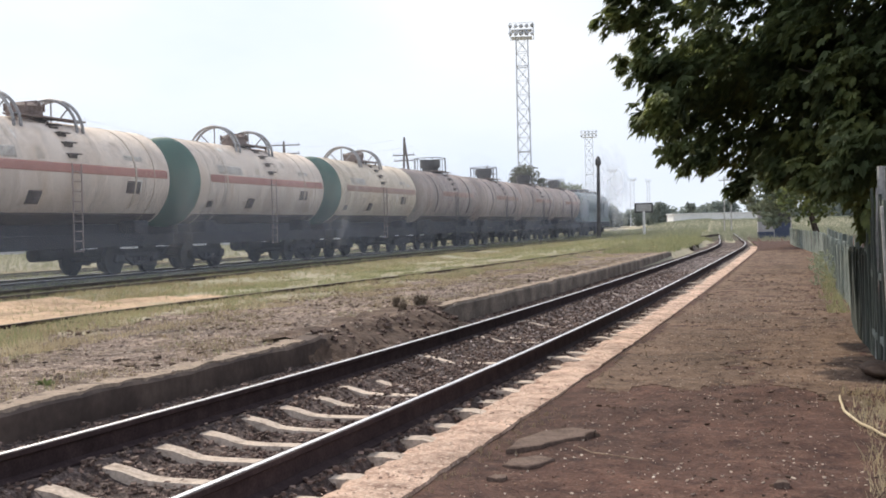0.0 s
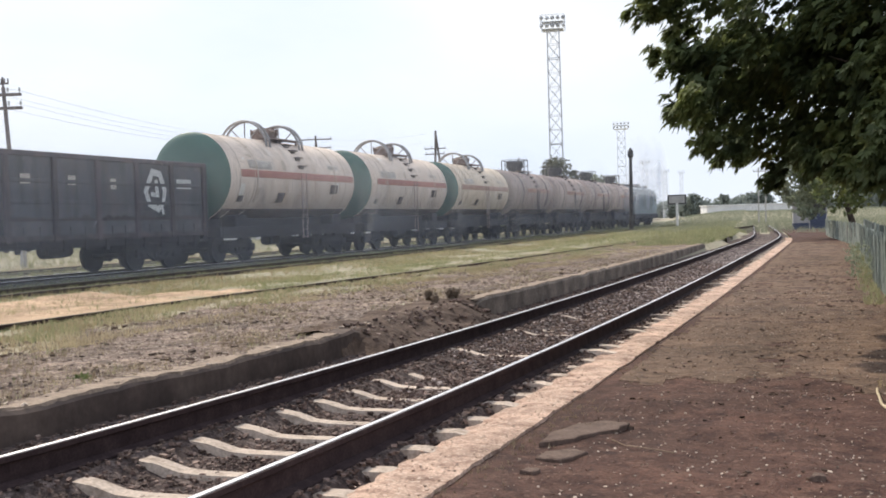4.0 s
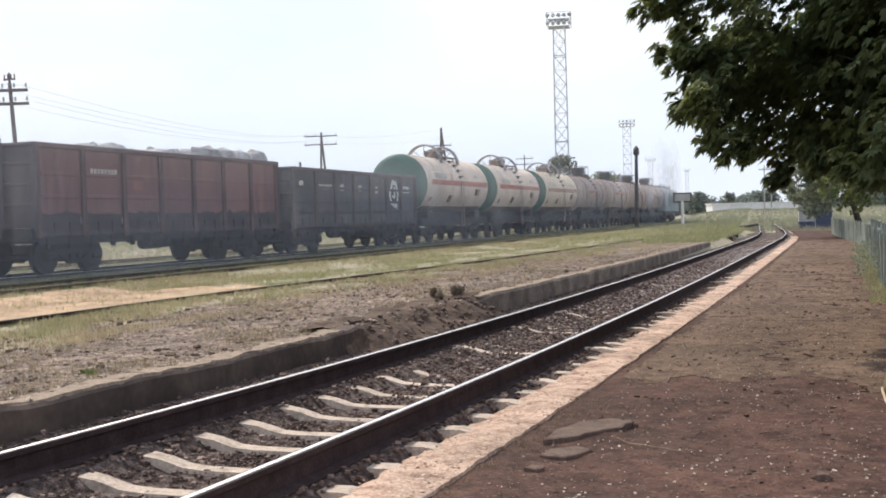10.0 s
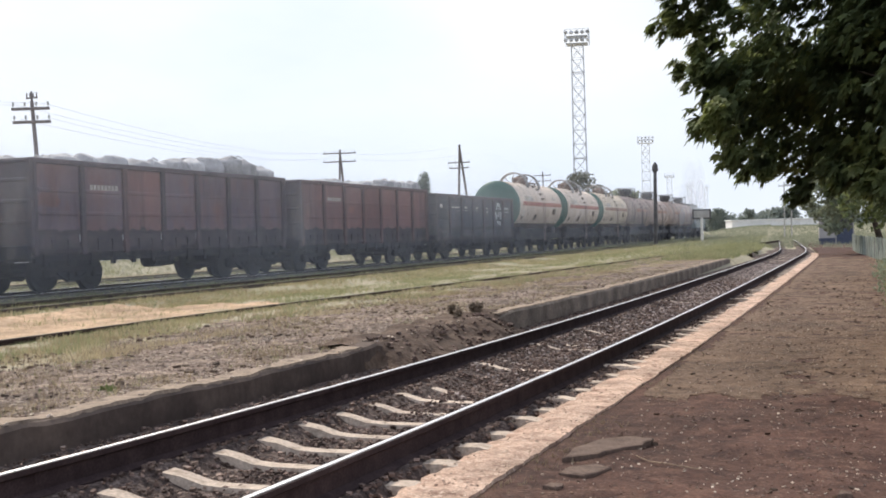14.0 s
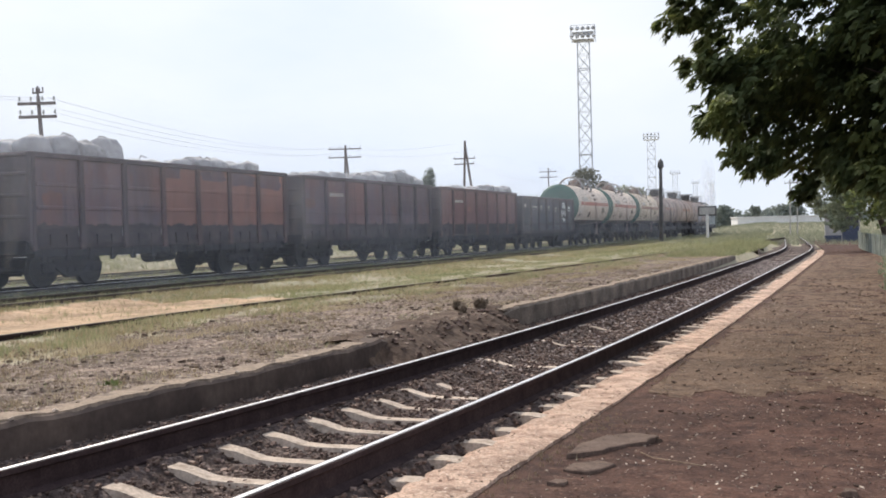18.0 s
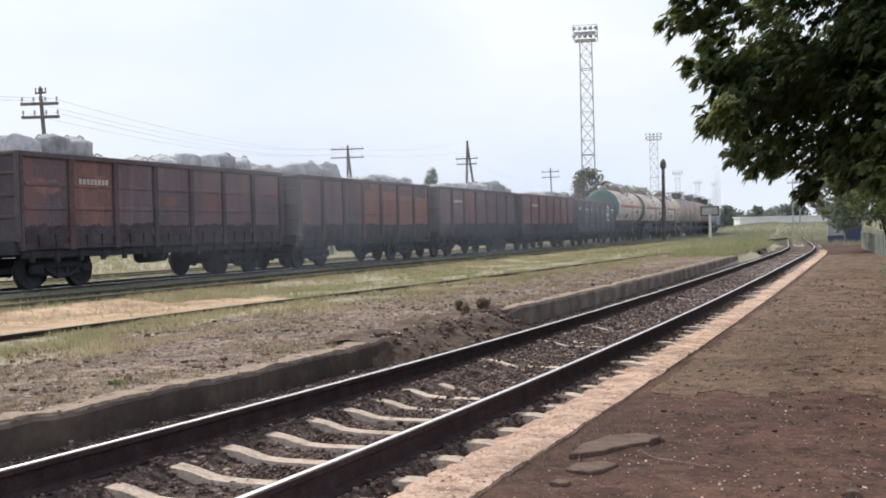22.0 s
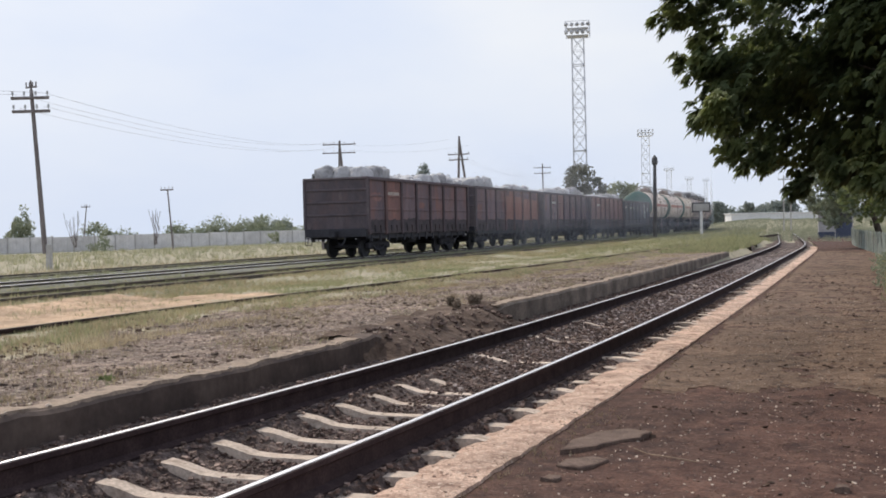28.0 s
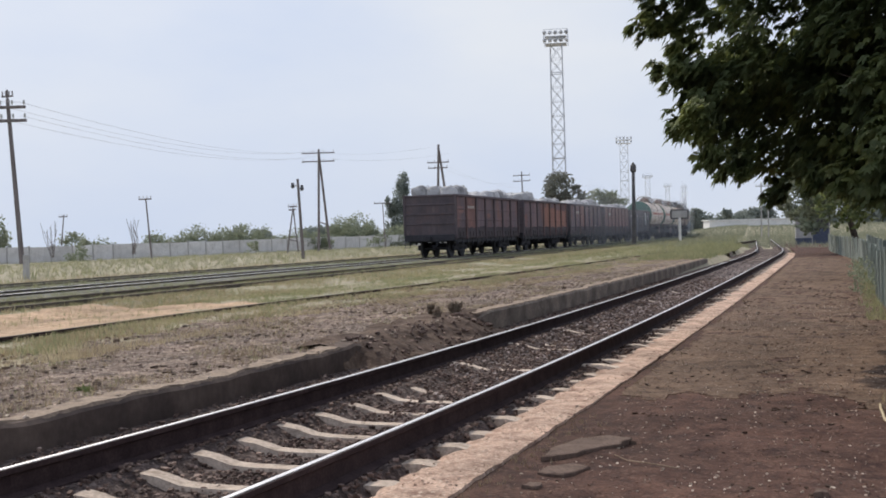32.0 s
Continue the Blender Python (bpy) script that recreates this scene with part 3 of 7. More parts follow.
# the old platform wall across the track, broken in one place
def wall_run(y0, y1, label, mat="wall"):
    vs, fs, n = [], [], 6
    ys = [y0 + (y1 - y0) * i / max(2, int((y1 - y0) / 0.22)) for i in range(max(2, int((y1 - y0) / 0.22)) + 1)]
    for y in ys:
        x = near_x(y) - 1.88
        t = rise(y) + 0.10 - near_dip(y) + 0.035 * noise.noise((y * 0.9, 1, 1)) + 0.02 * noise.noise((y * 3.1, 2, 1))
        e = min(1.0, (y - y0) / 0.5, (y1 - y) / 0.3 + 0.4)
        t -= 0.08 * (1 - max(0.0, e))
        f = 0.015 * noise.noise((y * 2, 5, 2))
        vs += [(x + f, y, t - 0.95), (x + 0.5 * f, y, t - 0.03), (x - 0.03, y, t), (x - 0.24, y, t + 0.01), (x - 0.30, y, t - 0.05), (x - 0.30, y, t - 0.95)]
    for i in range(len(ys) - 1):
        for j in range(n):
            k = (j + 1) % n
            fs.append((i * n + j, i * n + k, (i + 1) * n + k, (i + 1) * n + j))
    fs += [tuple(range(n)), tuple((len(ys) - 1) * n + j for j in range(n))[::-1]]
    tagged(raw("retaining_wall", vs, fs, mat), label, "retaining wall", "", "structure")


def coping_run(y0, y1):
    vs, fs, n = [], [], 4
    ys = [y0 + 0.075 * i for i in range(int((y1 - y0) / 0.075) + 1)]
    for y in ys:
        x = near_x(y) - 1.88
        t = rise(y) + 0.118 - near_dip(y) + 0.035 * noise.noise((y * 0.9, 1, 1)) + 0.02 * noise.noise((y * 3.1, 2, 1)) - 0.10 * max(0.0, 1 - (y1 - y) / 0.5)
        t += 0.010 * noise.noise((y * 6.5, 6, 3))
        a = 0.015 + 0.10 * abs(noise.noise((y * 2.3, 3, 3))) + 0.015 * noise.noise((y * 9.0, 8, 3))
        b = 0.24 + 0.22 * noise.noise((y * 1.7, 4, 3)) + 0.1 * noise.noise((y * 5, 4, 3))
        vs += [(x - a, y, t - 0.03), (x - a - 0.01, y, t), (x - b, y, t + 0.004), (x - b - 0.02, y, t - 0.04)]
    for i in range(len(ys) - 1):
        for j in range(3):
            fs.append((i * n + j, i * n + j + 1, (i + 1) * n + j + 1, (i + 1) * n + j))
    tagged(raw("wall_coping", vs, fs, "coping"), "pale crumbling coping along the old wall", "coping", "", "structure")


coping_run(-26.0, 11.5)
coping_run(16.0, 48.6)
wall_run(-26.0, 11.6, "weathered dark concrete wall of a low platform")
wall_run(15.9, 49.0, "chipped concrete platform wall beyond a collapsed gap", "wallpale")
def slump(u, y):
    e = smooth01(11.0, 11.7, y) * smooth01(16.5, 15.7, y) if u > -0.30 else 1.0
    return rise(y) - 0.30 - near_dip(y) + (0.40 * smooth01(0.55, -0.62 + 0.25 * noise.noise((y * 1.1, 4, 4)), u) + 0.02) * e


gap = [(u, y) for y in [11.0 + 0.15 * i for i in range(38)] for u in [-0.98 + 0.12 * j for j in range(15)]]
vs = [(near_x(y) - 1.55 + u, y, slump(u, y) + 0.08 * noise.noise((u * 2.6, y * 2.6, 8)) + 0.05 * noise.noise((u * 8, y * 8, 8))) for u, y in gap]
fs = [(j * 15 + i, j * 15 + i + 1, (j + 1) * 15 + i + 1, (j + 1) * 15 + i) for j in range(37) for i in range(14)]
tagged(raw("earth_slump", vs, fs, "soil"), "slumped dark earth and rubble in the wall's gap", "soil", "", "structure")


# ---- rolling stock; local y runs with the train, x towards the platform, z from the rail head ----
PITCH_G, PITCH_T = 13.92, 12.02


def bogie(parent, y, wheelsets):
    bm = bmesh.new()
    for sx in (-1.02, 1.02):
        box(bm, (sx, 0, 0.62), (0.16, 1.5, 0.20), bevel=0.03)
        for s in (-1, 1):
            box(bm, (sx, s * 0.92, 0.52), (0.20, 0.42, 0.30), bevel=0.05)
            box(bm, (sx, s * 0.42, 0.42), (0.14, 0.50, 0.10), Matrix.Rotation(radians(28 * s), 3, "X"))
        box(bm, (sx, 0, 0.34), (0.20, 0.55, 0.12), bevel=0.02)
        for k in (-0.15, 0.15):
            rod(bm, (sx, k, 0.38), (sx, k, 0.62), 0.075, 0.075, 8)
    box(bm, (0, 0, 0.66), (2.1, 0.42, 0.24), bevel=0.03)
    for sx in (-0.99, 0.99):
        box(bm, (sx, 0, 0.56), (0.06, 1.75, 0.46), bevel=0.02)
    b = part("bogie", bm, "under", parent)
    b.matrix_basis = pose(0, y, 0)
    for s in (-0.925, 0.925):
        bm = bmesh.new()
        rod(bm, (-1.05, 0, 0), (1.05, 0, 0), 0.08, 0.08, 10)
        for sx in (-0.79, 0.79):
            o = 1 if sx > 0 else -1
            rod(bm, (sx - 0.06, 0, 0), (sx + 0.06, 0, 0), 0.475, 0.475, 24)
            rod(bm, (sx - o * 0.09, 0, 0), (sx - o * 0.06, 0, 0), 0.505, 0.505, 24)
            rod(bm, (sx + o * 0.06, 0, 0), (sx + o * 0.075, 0, 0), 0.34, 0.30, 20)
            rod(bm, (sx + o * 0.06, 0, 0), (sx + o * 0.13, 0, 0), 0.12, 0.10, 12)
            for q in range(3):
                a = q * 2.094
                rod(bm, (sx + o * 0.06, 0.2 * math.cos(a), 0.2 * math.sin(a)), (sx + o * 0.083, 0.2 * math.cos(a), 0.2 * math.sin(a)), 0.05, 0.05, 8)
        ws = part("wheelset", bm, "wheel", b)
        ws.matrix_basis = pose(0, s, 0.475)
        wheelsets.append((ws, s))


def underframe(parent, half, width):
    bm = bmesh.new()
    box(bm, (0, 0, 1.02), (0.62, half * 2, 0.34), bevel=0.02)
    for s in (-1, 1):
        box(bm, (0, s * half, 1.08), (width * 0.94, 0.24, 0.36), bevel=0.02)
    for k in range(-3, 4):
        box(bm, (0, k * half / 3.6, 1.10), (width * 0.9, 0.10, 0.20))
    part("underframe", bm, "under", parent)
    for s in (-1, 1):
        bm = bmesh.new()
        box(bm, (0, s * (half + 0.22), 1.04), (0.26, 0.44, 0.24), bevel=0.03)
        box(bm, (0.02, s * (half + 0.48), 1.04), (0.34, 0.22, 0.34), bevel=0.06)
        part("coupler", bm, "under", parent)
        bm = bmesh.new()
        pts = [(0.45, s * (half + 0.08), 0.95), (0.48, s * (half + 0.22), 0.70), (0.42, s * (half + 0.38), 0.56), (0.30, s * (half + 0.50), 0.66)]
        tube(bm, pts, 0.03)
        part("brake_hose", bm, "under", parent)
    bm = bmesh.new()
    rod(bm, (0.72, -0.5, 0.74), (0.72, 0.5, 0.74), 0.19, 0.19, 14)
    part("brake_cylinder", bm, "under", parent)
    bm = bmesh.new()
    rod(bm, (-0.6, 1.0, 0.70), (-0.6, 1.9, 0.70), 0.22, 0.22, 14)
    part("air_tank", bm, "under", parent)


def bars(parent, x, y0, z0, n, w, h, gap, mat="white", label="stencilled number as plain bars"):
    for i in range(n):
        bm = bmesh.new()
        box(bm, (x, y0 + i * (w + gap), z0), (0.006, w, h))
        part("stencil_bar", bm, mat, parent, label)


# Posts take a darker copy of the bay paint, with shade put into it.
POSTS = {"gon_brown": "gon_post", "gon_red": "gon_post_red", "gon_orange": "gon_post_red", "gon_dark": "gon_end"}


def scuff(parent, x, y, z, w, h, mat, r):
    """A ragged patch of other paint on a panel."""
    bm = bmesh.new()
    n = 18
    ring = []
    for k in range(n):
        a = 2 * math.pi * k / n
        q = 1 / max(abs(math.cos(a)), abs(math.sin(a))) * r.uniform(0.74, 1.05)
        ring.append((y + 0.5 * w * q * math.cos(a), z + 0.5 * h * q * math.sin(a)))
    lo = [bm.verts.new((x - 0.004, *p)) for p in ring]
    hi = [bm.verts.new((x + 0.004, *p)) for p in ring]
    bm.faces.new(hi)
    for k in range(n):
        bm.faces.new((lo[k], lo[(k + 1) % n], hi[(k + 1) % n], hi[k]))
    part("paint_patch", bm, mat, parent, "ragged patch of worn paint")


def soot(parent, x, y0, wide, z, r):
    """Oily soot thrown up over the foot of a panel, with a ragged upper edge."""
    bm = bmesh.new()
    n, o = 26, r.uniform(0, 90)
    lo = [bm.verts.new((x, y0 + wide * k / n, z - 0.05)) for k in range(n + 1)]
    hi = [bm.verts.new((x, y0 + wide * k / n, z + 0.02 + 0.16 * abs(noise.noise((k * 0.13, o, 1))) + 0.07 * r.random() ** 2)) for k in range(n + 1)]
    for k in range(n):
        bm.faces.new((lo[k], lo[k + 1], hi[k + 1], hi[k]))
    part("soot_stain", bm, "gon_soot", parent, "ragged sooty stain")


def gondola(label, colours, top, load, marks):
    """colours: the paint of each of the seven bays; marks: which stencils it bears."""
    t = thing("gondola_wagon", pose(0, 0, 0), label, "goods wagon", "wagons of the goods train")
    wheelsets = []
    L, W, z0 = 12.77, 3.13, 1.22
    underframe(t, 6.35, W)
    for s in (-4.33, 4.33):
        bogie(t, s, wheelsets)
    bay = (L - 0.3) / 7
    for sx in (-1, 1):
        for i in range(7):
            yc = -L / 2 + 0.15 + bay * (i + 0.5)
            bm = bmesh.new()
            box(bm, (sx * 1.46, yc, (z0 + top) / 2 + 0.15), (0.05, bay - 0.004, top - z0 - 0.42), bevel=0.008)
            for k in (0.30, 0.62):
                zz = z0 + 0.3 + (top - z0 - 0.4) * k
                box(bm, (sx * 1.487, yc, zz), (0.05, bay - 0.28, 0.11), bevel=0.02)
            part("side_panel", bm, colours[i if sx > 0 else 6 - i], t)
            bm = bmesh.new()
            box(bm, (sx * 1.47, yc, z0 + 0.10), (0.07, bay - 0.24, 0.46), Matrix.Rotation(radians(-4 * sx), 3, "Y"), bevel=0.02)
            box(bm, (sx * 1.52, yc - 0.3, z0 + 0.02), (0.05, 0.07, 0.30))
            box(bm, (sx * 1.52, yc + 0.3, z0 + 0.02), (0.05, 0.07, 0.30))
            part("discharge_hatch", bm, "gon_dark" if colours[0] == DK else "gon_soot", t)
        for i in range(8):
            yc = -L / 2 + 0.15 + bay * i
            bm = bmesh.new()
            wide = 0.15 if i in (0, 7) else 0.20
            box(bm, (sx * 1.515, yc, (z0 + top) / 2 - 0.02), (0.10, wide, top - z0 - 0.14), bevel=0.03)
            box(bm, (sx * 1.50, yc, z0 - 0.06), (0.13, wide, 0.34), bevel=0.02)
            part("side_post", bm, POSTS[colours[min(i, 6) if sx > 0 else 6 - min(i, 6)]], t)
        bm = bmesh.new()
        box(bm, (sx * 1.50, 0, top - 0.07), (0.13, L, 0.14), bevel=0.02)
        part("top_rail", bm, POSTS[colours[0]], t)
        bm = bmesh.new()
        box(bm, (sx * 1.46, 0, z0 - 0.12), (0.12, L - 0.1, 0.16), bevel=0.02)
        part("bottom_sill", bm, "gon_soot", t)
        bm = bmesh.new()
        box(bm, (sx * 1.34, 0, 0.93), (0.14, L - 0.5, 0.26), bevel=0.03)
        for k in range(14):
            box(bm, (sx * 1.40, -5.8 + 0.893 * k, 0.88), (0.10, 0.16, 0.36), bevel=0.02)
        part("hatch_gear", bm, "under", t)
    for sy in (-1, 1):
        bm = bmesh.new()
        box(bm, (0, sy * (L / 2 - 0.07), (z0 + top) / 2 - 0.06), (3.08, 0.07, top - z0 + 0.12), bevel=0.01)
        end_paint = DK if colours[0] == DK else "gon_end"
        part("end_wall", bm, end_paint, t)
        for k in (0.28, 0.52, 0.76, 0.97):
            bm = bmesh.new()
            box(bm, (0, sy * (L / 2 - 0.03), z0 + (top - z0) * k), (2.94, 0.075, 0.10), bevel=0.025)
            part("end_rib", bm, end_paint, t)
        for sx in (-1.51, 1.51):
            bm = bmesh.new()
            box(bm, (sx, sy * (L / 2 - 0.02), (z0 + top) / 2), (0.12, 0.10, top - z0), bevel=0.02)
            part("corner_post", bm, end_paint, t)
        bm = bmesh.new()
        for sx in (-1.50, -1.18):
            rod(bm, (sx, sy * (L / 2 + 0.02), 0.55), (sx, sy * (L / 2 + 0.02), z0 + 0.1), 0.018, 0.018, 6)
        for z in (0.57, 0.86, 1.15):
            rod(bm, (-1.50, sy * (L / 2 + 0.02), z), (-1.18, sy * (L / 2 + 0.02), z), 0.018, 0.018, 6)
        part("step_ladder", bm, "under", t)
    bm = bmesh.new()
    box(bm, (0, 0, z0 + 0.05), (2.85, L - 0.2, 0.08))
    part("wagon_floor", bm, "under", t)
    x = 1.525
    if "number" in marks:
        bars(t, x - 0.03, -L / 2 + 0.15 + bay * 1.22, top - 0.72, 8, 0.105, 0.20, 0.045, "stencil_grey")
    if "plates" in marks:
        for b, z, w2, h2 in ((0.35, 0.62, 0.34, 0.20), (2.4, 0.72, 0.36, 0.26), (3.4, 0.72, 0.30, 0.26), (4.4, 0.78, 0.26, 0.30)):
            bars(t, x - 0.03, -L / 2 + 0.15 + bay * b, top - z, 1, w2, h2, 0, "stencil_grey", "faded stencil panel")
    if "emblem" in marks:
        yb = -L / 2 + 0.15 + bay * 5.55
        bm = bmesh.new()
        zc = top - 0.95
        ring = [(-0.16, 0.58), (0.22, 0.52), (0.46, 0.02), (0.36, -0.34), (0.10, -0.56), (-0.34, -0.40), (-0.52, -0.02)]
        for a, b2, w2 in list(zip(ring, ring[1:] + ring[:1], (0.20, 0.20, 0.17, 0.16, 0.18, 0.18, 0.19))) + [((0.02, 0.30), (0.08, -0.14), 0.16), ((-0.22, -0.10), (0.10, -0.12), 0.13), ((0.26, -0.40), (0.34, -0.66), 0.11)]:
            d = Vector((0, b2[0] - a[0], b2[1] - a[1]))
            box(bm, (x - 0.028, yb + (a[0] + b2[0]) / 2, zc + (a[1] + b2[1]) / 2), (0.006, w2, d.length + 0.1), Matrix.Rotation(-math.atan2(d.y, d.z), 3, "X"))
        part("emblem", bm, "white", t, "white painted emblem of plain shapes")
        bars(t, x - 0.03, -L / 2 + 0.15 + bay * 6.2, top - 0.62, 7, 0.09, 0.13, 0.025)
        bars(t, x - 0.03, -L / 2 + 0.15 + bay * 6.2, top - 0.82, 9, 0.07, 0.08, 0.02)
    for b, z, w2, h2, c in marks.get("patches", ()):
        scuff(t, 1.486, -L / 2 + 0.15 + bay * b, z0 + z, w2, h2, c, random.Random(int(b * 100 + z * 10)))
    rs = random.Random(int(top * 100) + 7 * load)
    for i in range(7):
        soot(t, 1.488, -L / 2 + 0.15 + bay * i + 0.11, bay - 0.22, z0 + 0.34, rs)
    heap = None
    if load:
        heap = thing("bag_load", pose(0, 0, 0), "heap of grey-white woven bulk bags filling an open wagon", "bags", "bag loads in the wagons")
        r = random.Random(load)
        for row in range(12):
            for col in range(3):
                peak = load_shape(load, row) - (0.10 * r.random() if col != 1 else 0.16 * r.random())
                sx, sy, sz = r.uniform(0.40, 0.47), r.uniform(0.46, 0.56), r.uniform(0.44, 0.56)
                bg = part("bag", bulk_bag(sx, sy, sz, r), "bag", heap)
                bg.matrix_basis = pose((col - 1) * 0.90 + r.uniform(-0.06, 0.06), -5.6 + row * 1.02 + r.uniform(-0.10, 0.10), top + peak + 0.03 - sz, r.uniform(-12, 12), r.uniform(-12, 12), r.uniform(-25, 25))
        bm = bmesh.new()
        box(bm, (0, 0, (z0 + top) / 2 - 0.2), (2.8, L - 0.4, top - z0 - 0.6))
        part("bag_layer", bm, "bag", heap, "lower layer of packed bags")
    return t, heap, wheelsets


def bulk_bag(sx, sy, sz, r):
    """A slack square sack: bulging sides, creased, its neck gathered and tied or its loops lying over."""
    bm = bmesh.new()
    bmesh.ops.create_icosphere(bm, subdivisions=4, radius=1.0)
    o = r.uniform(0, 50)
    tied = r.random() < 0.45
    for v in bm.verts:
        c = v.co.copy()
        q = max(abs(c.x), abs(c.y), abs(c.z))
        c = c.lerp(c / q, 0.45)
        c *= 1 + 0.14 * noise.noise(c * 1.3 + Vector((o, 0, 0))) + 0.05 * noise.noise(c * 3.2 + Vector((0, o, 0)))
        c *= 1 - 0.05 * abs(noise.noise(Vector((c.x * 7, c.y * 7, c.z * 2.5 + o))))
        if tied and c.z > 0.55:
            near = max(0.0, 1 - math.hypot(c.x, c.y) / 0.5)
            c.z += 0.10 * near * near - 0.04
        v.co = Vector((c.x * sx, c.y * sy, c.z * sz))
    for f in bm.faces:
        f.smooth = True
    if not tied:
        for e in range(2):
            a = Vector((r.uniform(-0.25, 0.25), r.uniform(-0.3, 0.3), sz * 0.88))
            tube(bm, [a, a + Vector((0.06, 0.08, 0.10)), a + Vector((0.14, 0.20, 0.02))], 0.022, 5)
    return bm


def load_shape(k, row):
    """How high the heap stands over the wagon's rim along its length."""
    return {1: (0.56, 0.57, 0.58, 0.10, 0.02, 0.18, 0.20, 0.42, 0.50, 0.52, 0.48, 0.22), 2: (0.54, 0.58, 0.46, 0.64, 0.10, 0.16, 0.22, 0.32, 0.36, 0.32, 0.36, -0.20),
            3: (-0.2, 0.28, 0.26, 0.28, 0.30, 0.34, 0.36, 0.44, 0.58, 0.64, 0.58, 0.38), 4: (-0.4, -0.1, 0.16, 0.20, 0.14, 0.06, 0.22, 0.14, 0.38, 0.42, 0.42, 0.38)}[k][row]


def tank_shell(bm, r, half, zc, dish=0.38, seg=48):
    rings = []
    prof = [(-half, r)] + [(half, r)]
    ends = [(half - 0.0 + dish * math.sin(a), r * math.cos(a)) for a in (0.35, 0.7, 1.0, 1.25, 1.45)]
    full = [(-y, q) for y, q in ends[::-1]] + prof + ends
    for y, q in full:
        rings.append([bm.verts.new((q * math.cos(2 * math.pi * k / seg), y, zc + q * math.sin(2 * math.pi * k / seg))) for k in range(seg)])
    for a, b in zip(rings[:-1], rings[1:]):
        for k in range(seg):
            f = bm.faces.new((a[k], a[(k + 1) % seg], b[(k + 1) % seg], b[k]))
            f.smooth = True
    bm.faces.new(rings[0])
    bm.faces.new(rings[-1][::-1])
    bmesh.ops.recalc_face_normals(bm, faces=bm.faces)


def arc_band(bm, r, zc, y0, y1, a0, a1, n=40, thick=0.02):
    """A curved plate on the shell from angle a0 to a1 (radians from +x, up)."""
    prev = None
    for i in range(n + 1):
        a = a0 + (a1 - a0) * i / n
        row = [bm.verts.new((q * math.cos(a), y, zc + q * math.sin(a))) for q, y in ((r - 0.02, y0), (r + thick, y0), (r + thick, y1), (r - 0.02, y1))]
        if prev:
            for j in range(4):
                f = bm.faces.new((prev[j], prev[(j + 1) % 4], row[(j + 1) % 4], row[j]))
                f.smooth = True
        else:
            bm.faces.new(row)
        prev = row
    bm.faces.new(prev[::-1])
    bmesh.ops.recalc_face_normals(bm, faces=bm.faces)


M["stencil_grey"] = material("worn_grey_stencil", [(0.36, 0.33, 0.30), (0.58, 0.53, 0.46)], 6, 30, 0.7, bump=0.1)
M["tank_rust"] = material("rusty_tank_stripe", [(0.34, 0.20, 0.155), (0.44, 0.30, 0.24)], 2, 18, 0.7, bump=0.1)


M["tank_fitting"] = material("dusty_brown_fitting", [(0.15, 0.115, 0.10), (0.27, 0.21, 0.185)], 3, 20, 0.8, bump=0.3)
M["tank_stain"] = material("tank_grime", [(0.44, 0.36, 0.285), (0.60, 0.50, 0.40)], 3, 14, 0.7, bump=0.1)
M["tank_pale"] = material("tank_touch_up", [(0.66, 0.63, 0.57), (0.78, 0.74, 0.67)], 3, 14, 0.7, bump=0.1)
M["tank"] = weathered("cream_tank_paint", [(0.66, 0.540, 0.445), (0.78, 0.665, 0.565), (0.73, 0.600, 0.490)], (0.55, 0.41, 0.29), (0.80, 0.74, 0.66), (0.40, 0.34, 0.29), 0.57, 0.05)
M["tank_ochre"] = weathered("yellowed_tank_paint", [(0.61, 0.505, 0.385), (0.73, 0.62, 0.485), (0.67, 0.555, 0.425)], (0.48, 0.36, 0.26), (0.76, 0.68, 0.56), (0.36, 0.29, 0.23), 0.55, 0.05)
M["tank_brown"] = weathered("brown_tank_paint", [(0.34, 0.275, 0.245), (0.45, 0.37, 0.325), (0.39, 0.31, 0.275)], (0.34, 0.215, 0.175), (0.55, 0.48, 0.43), (0.19, 0.155, 0.145), 0.55, 0.14)
STAIN = [1.3, 2.9, 4.1]


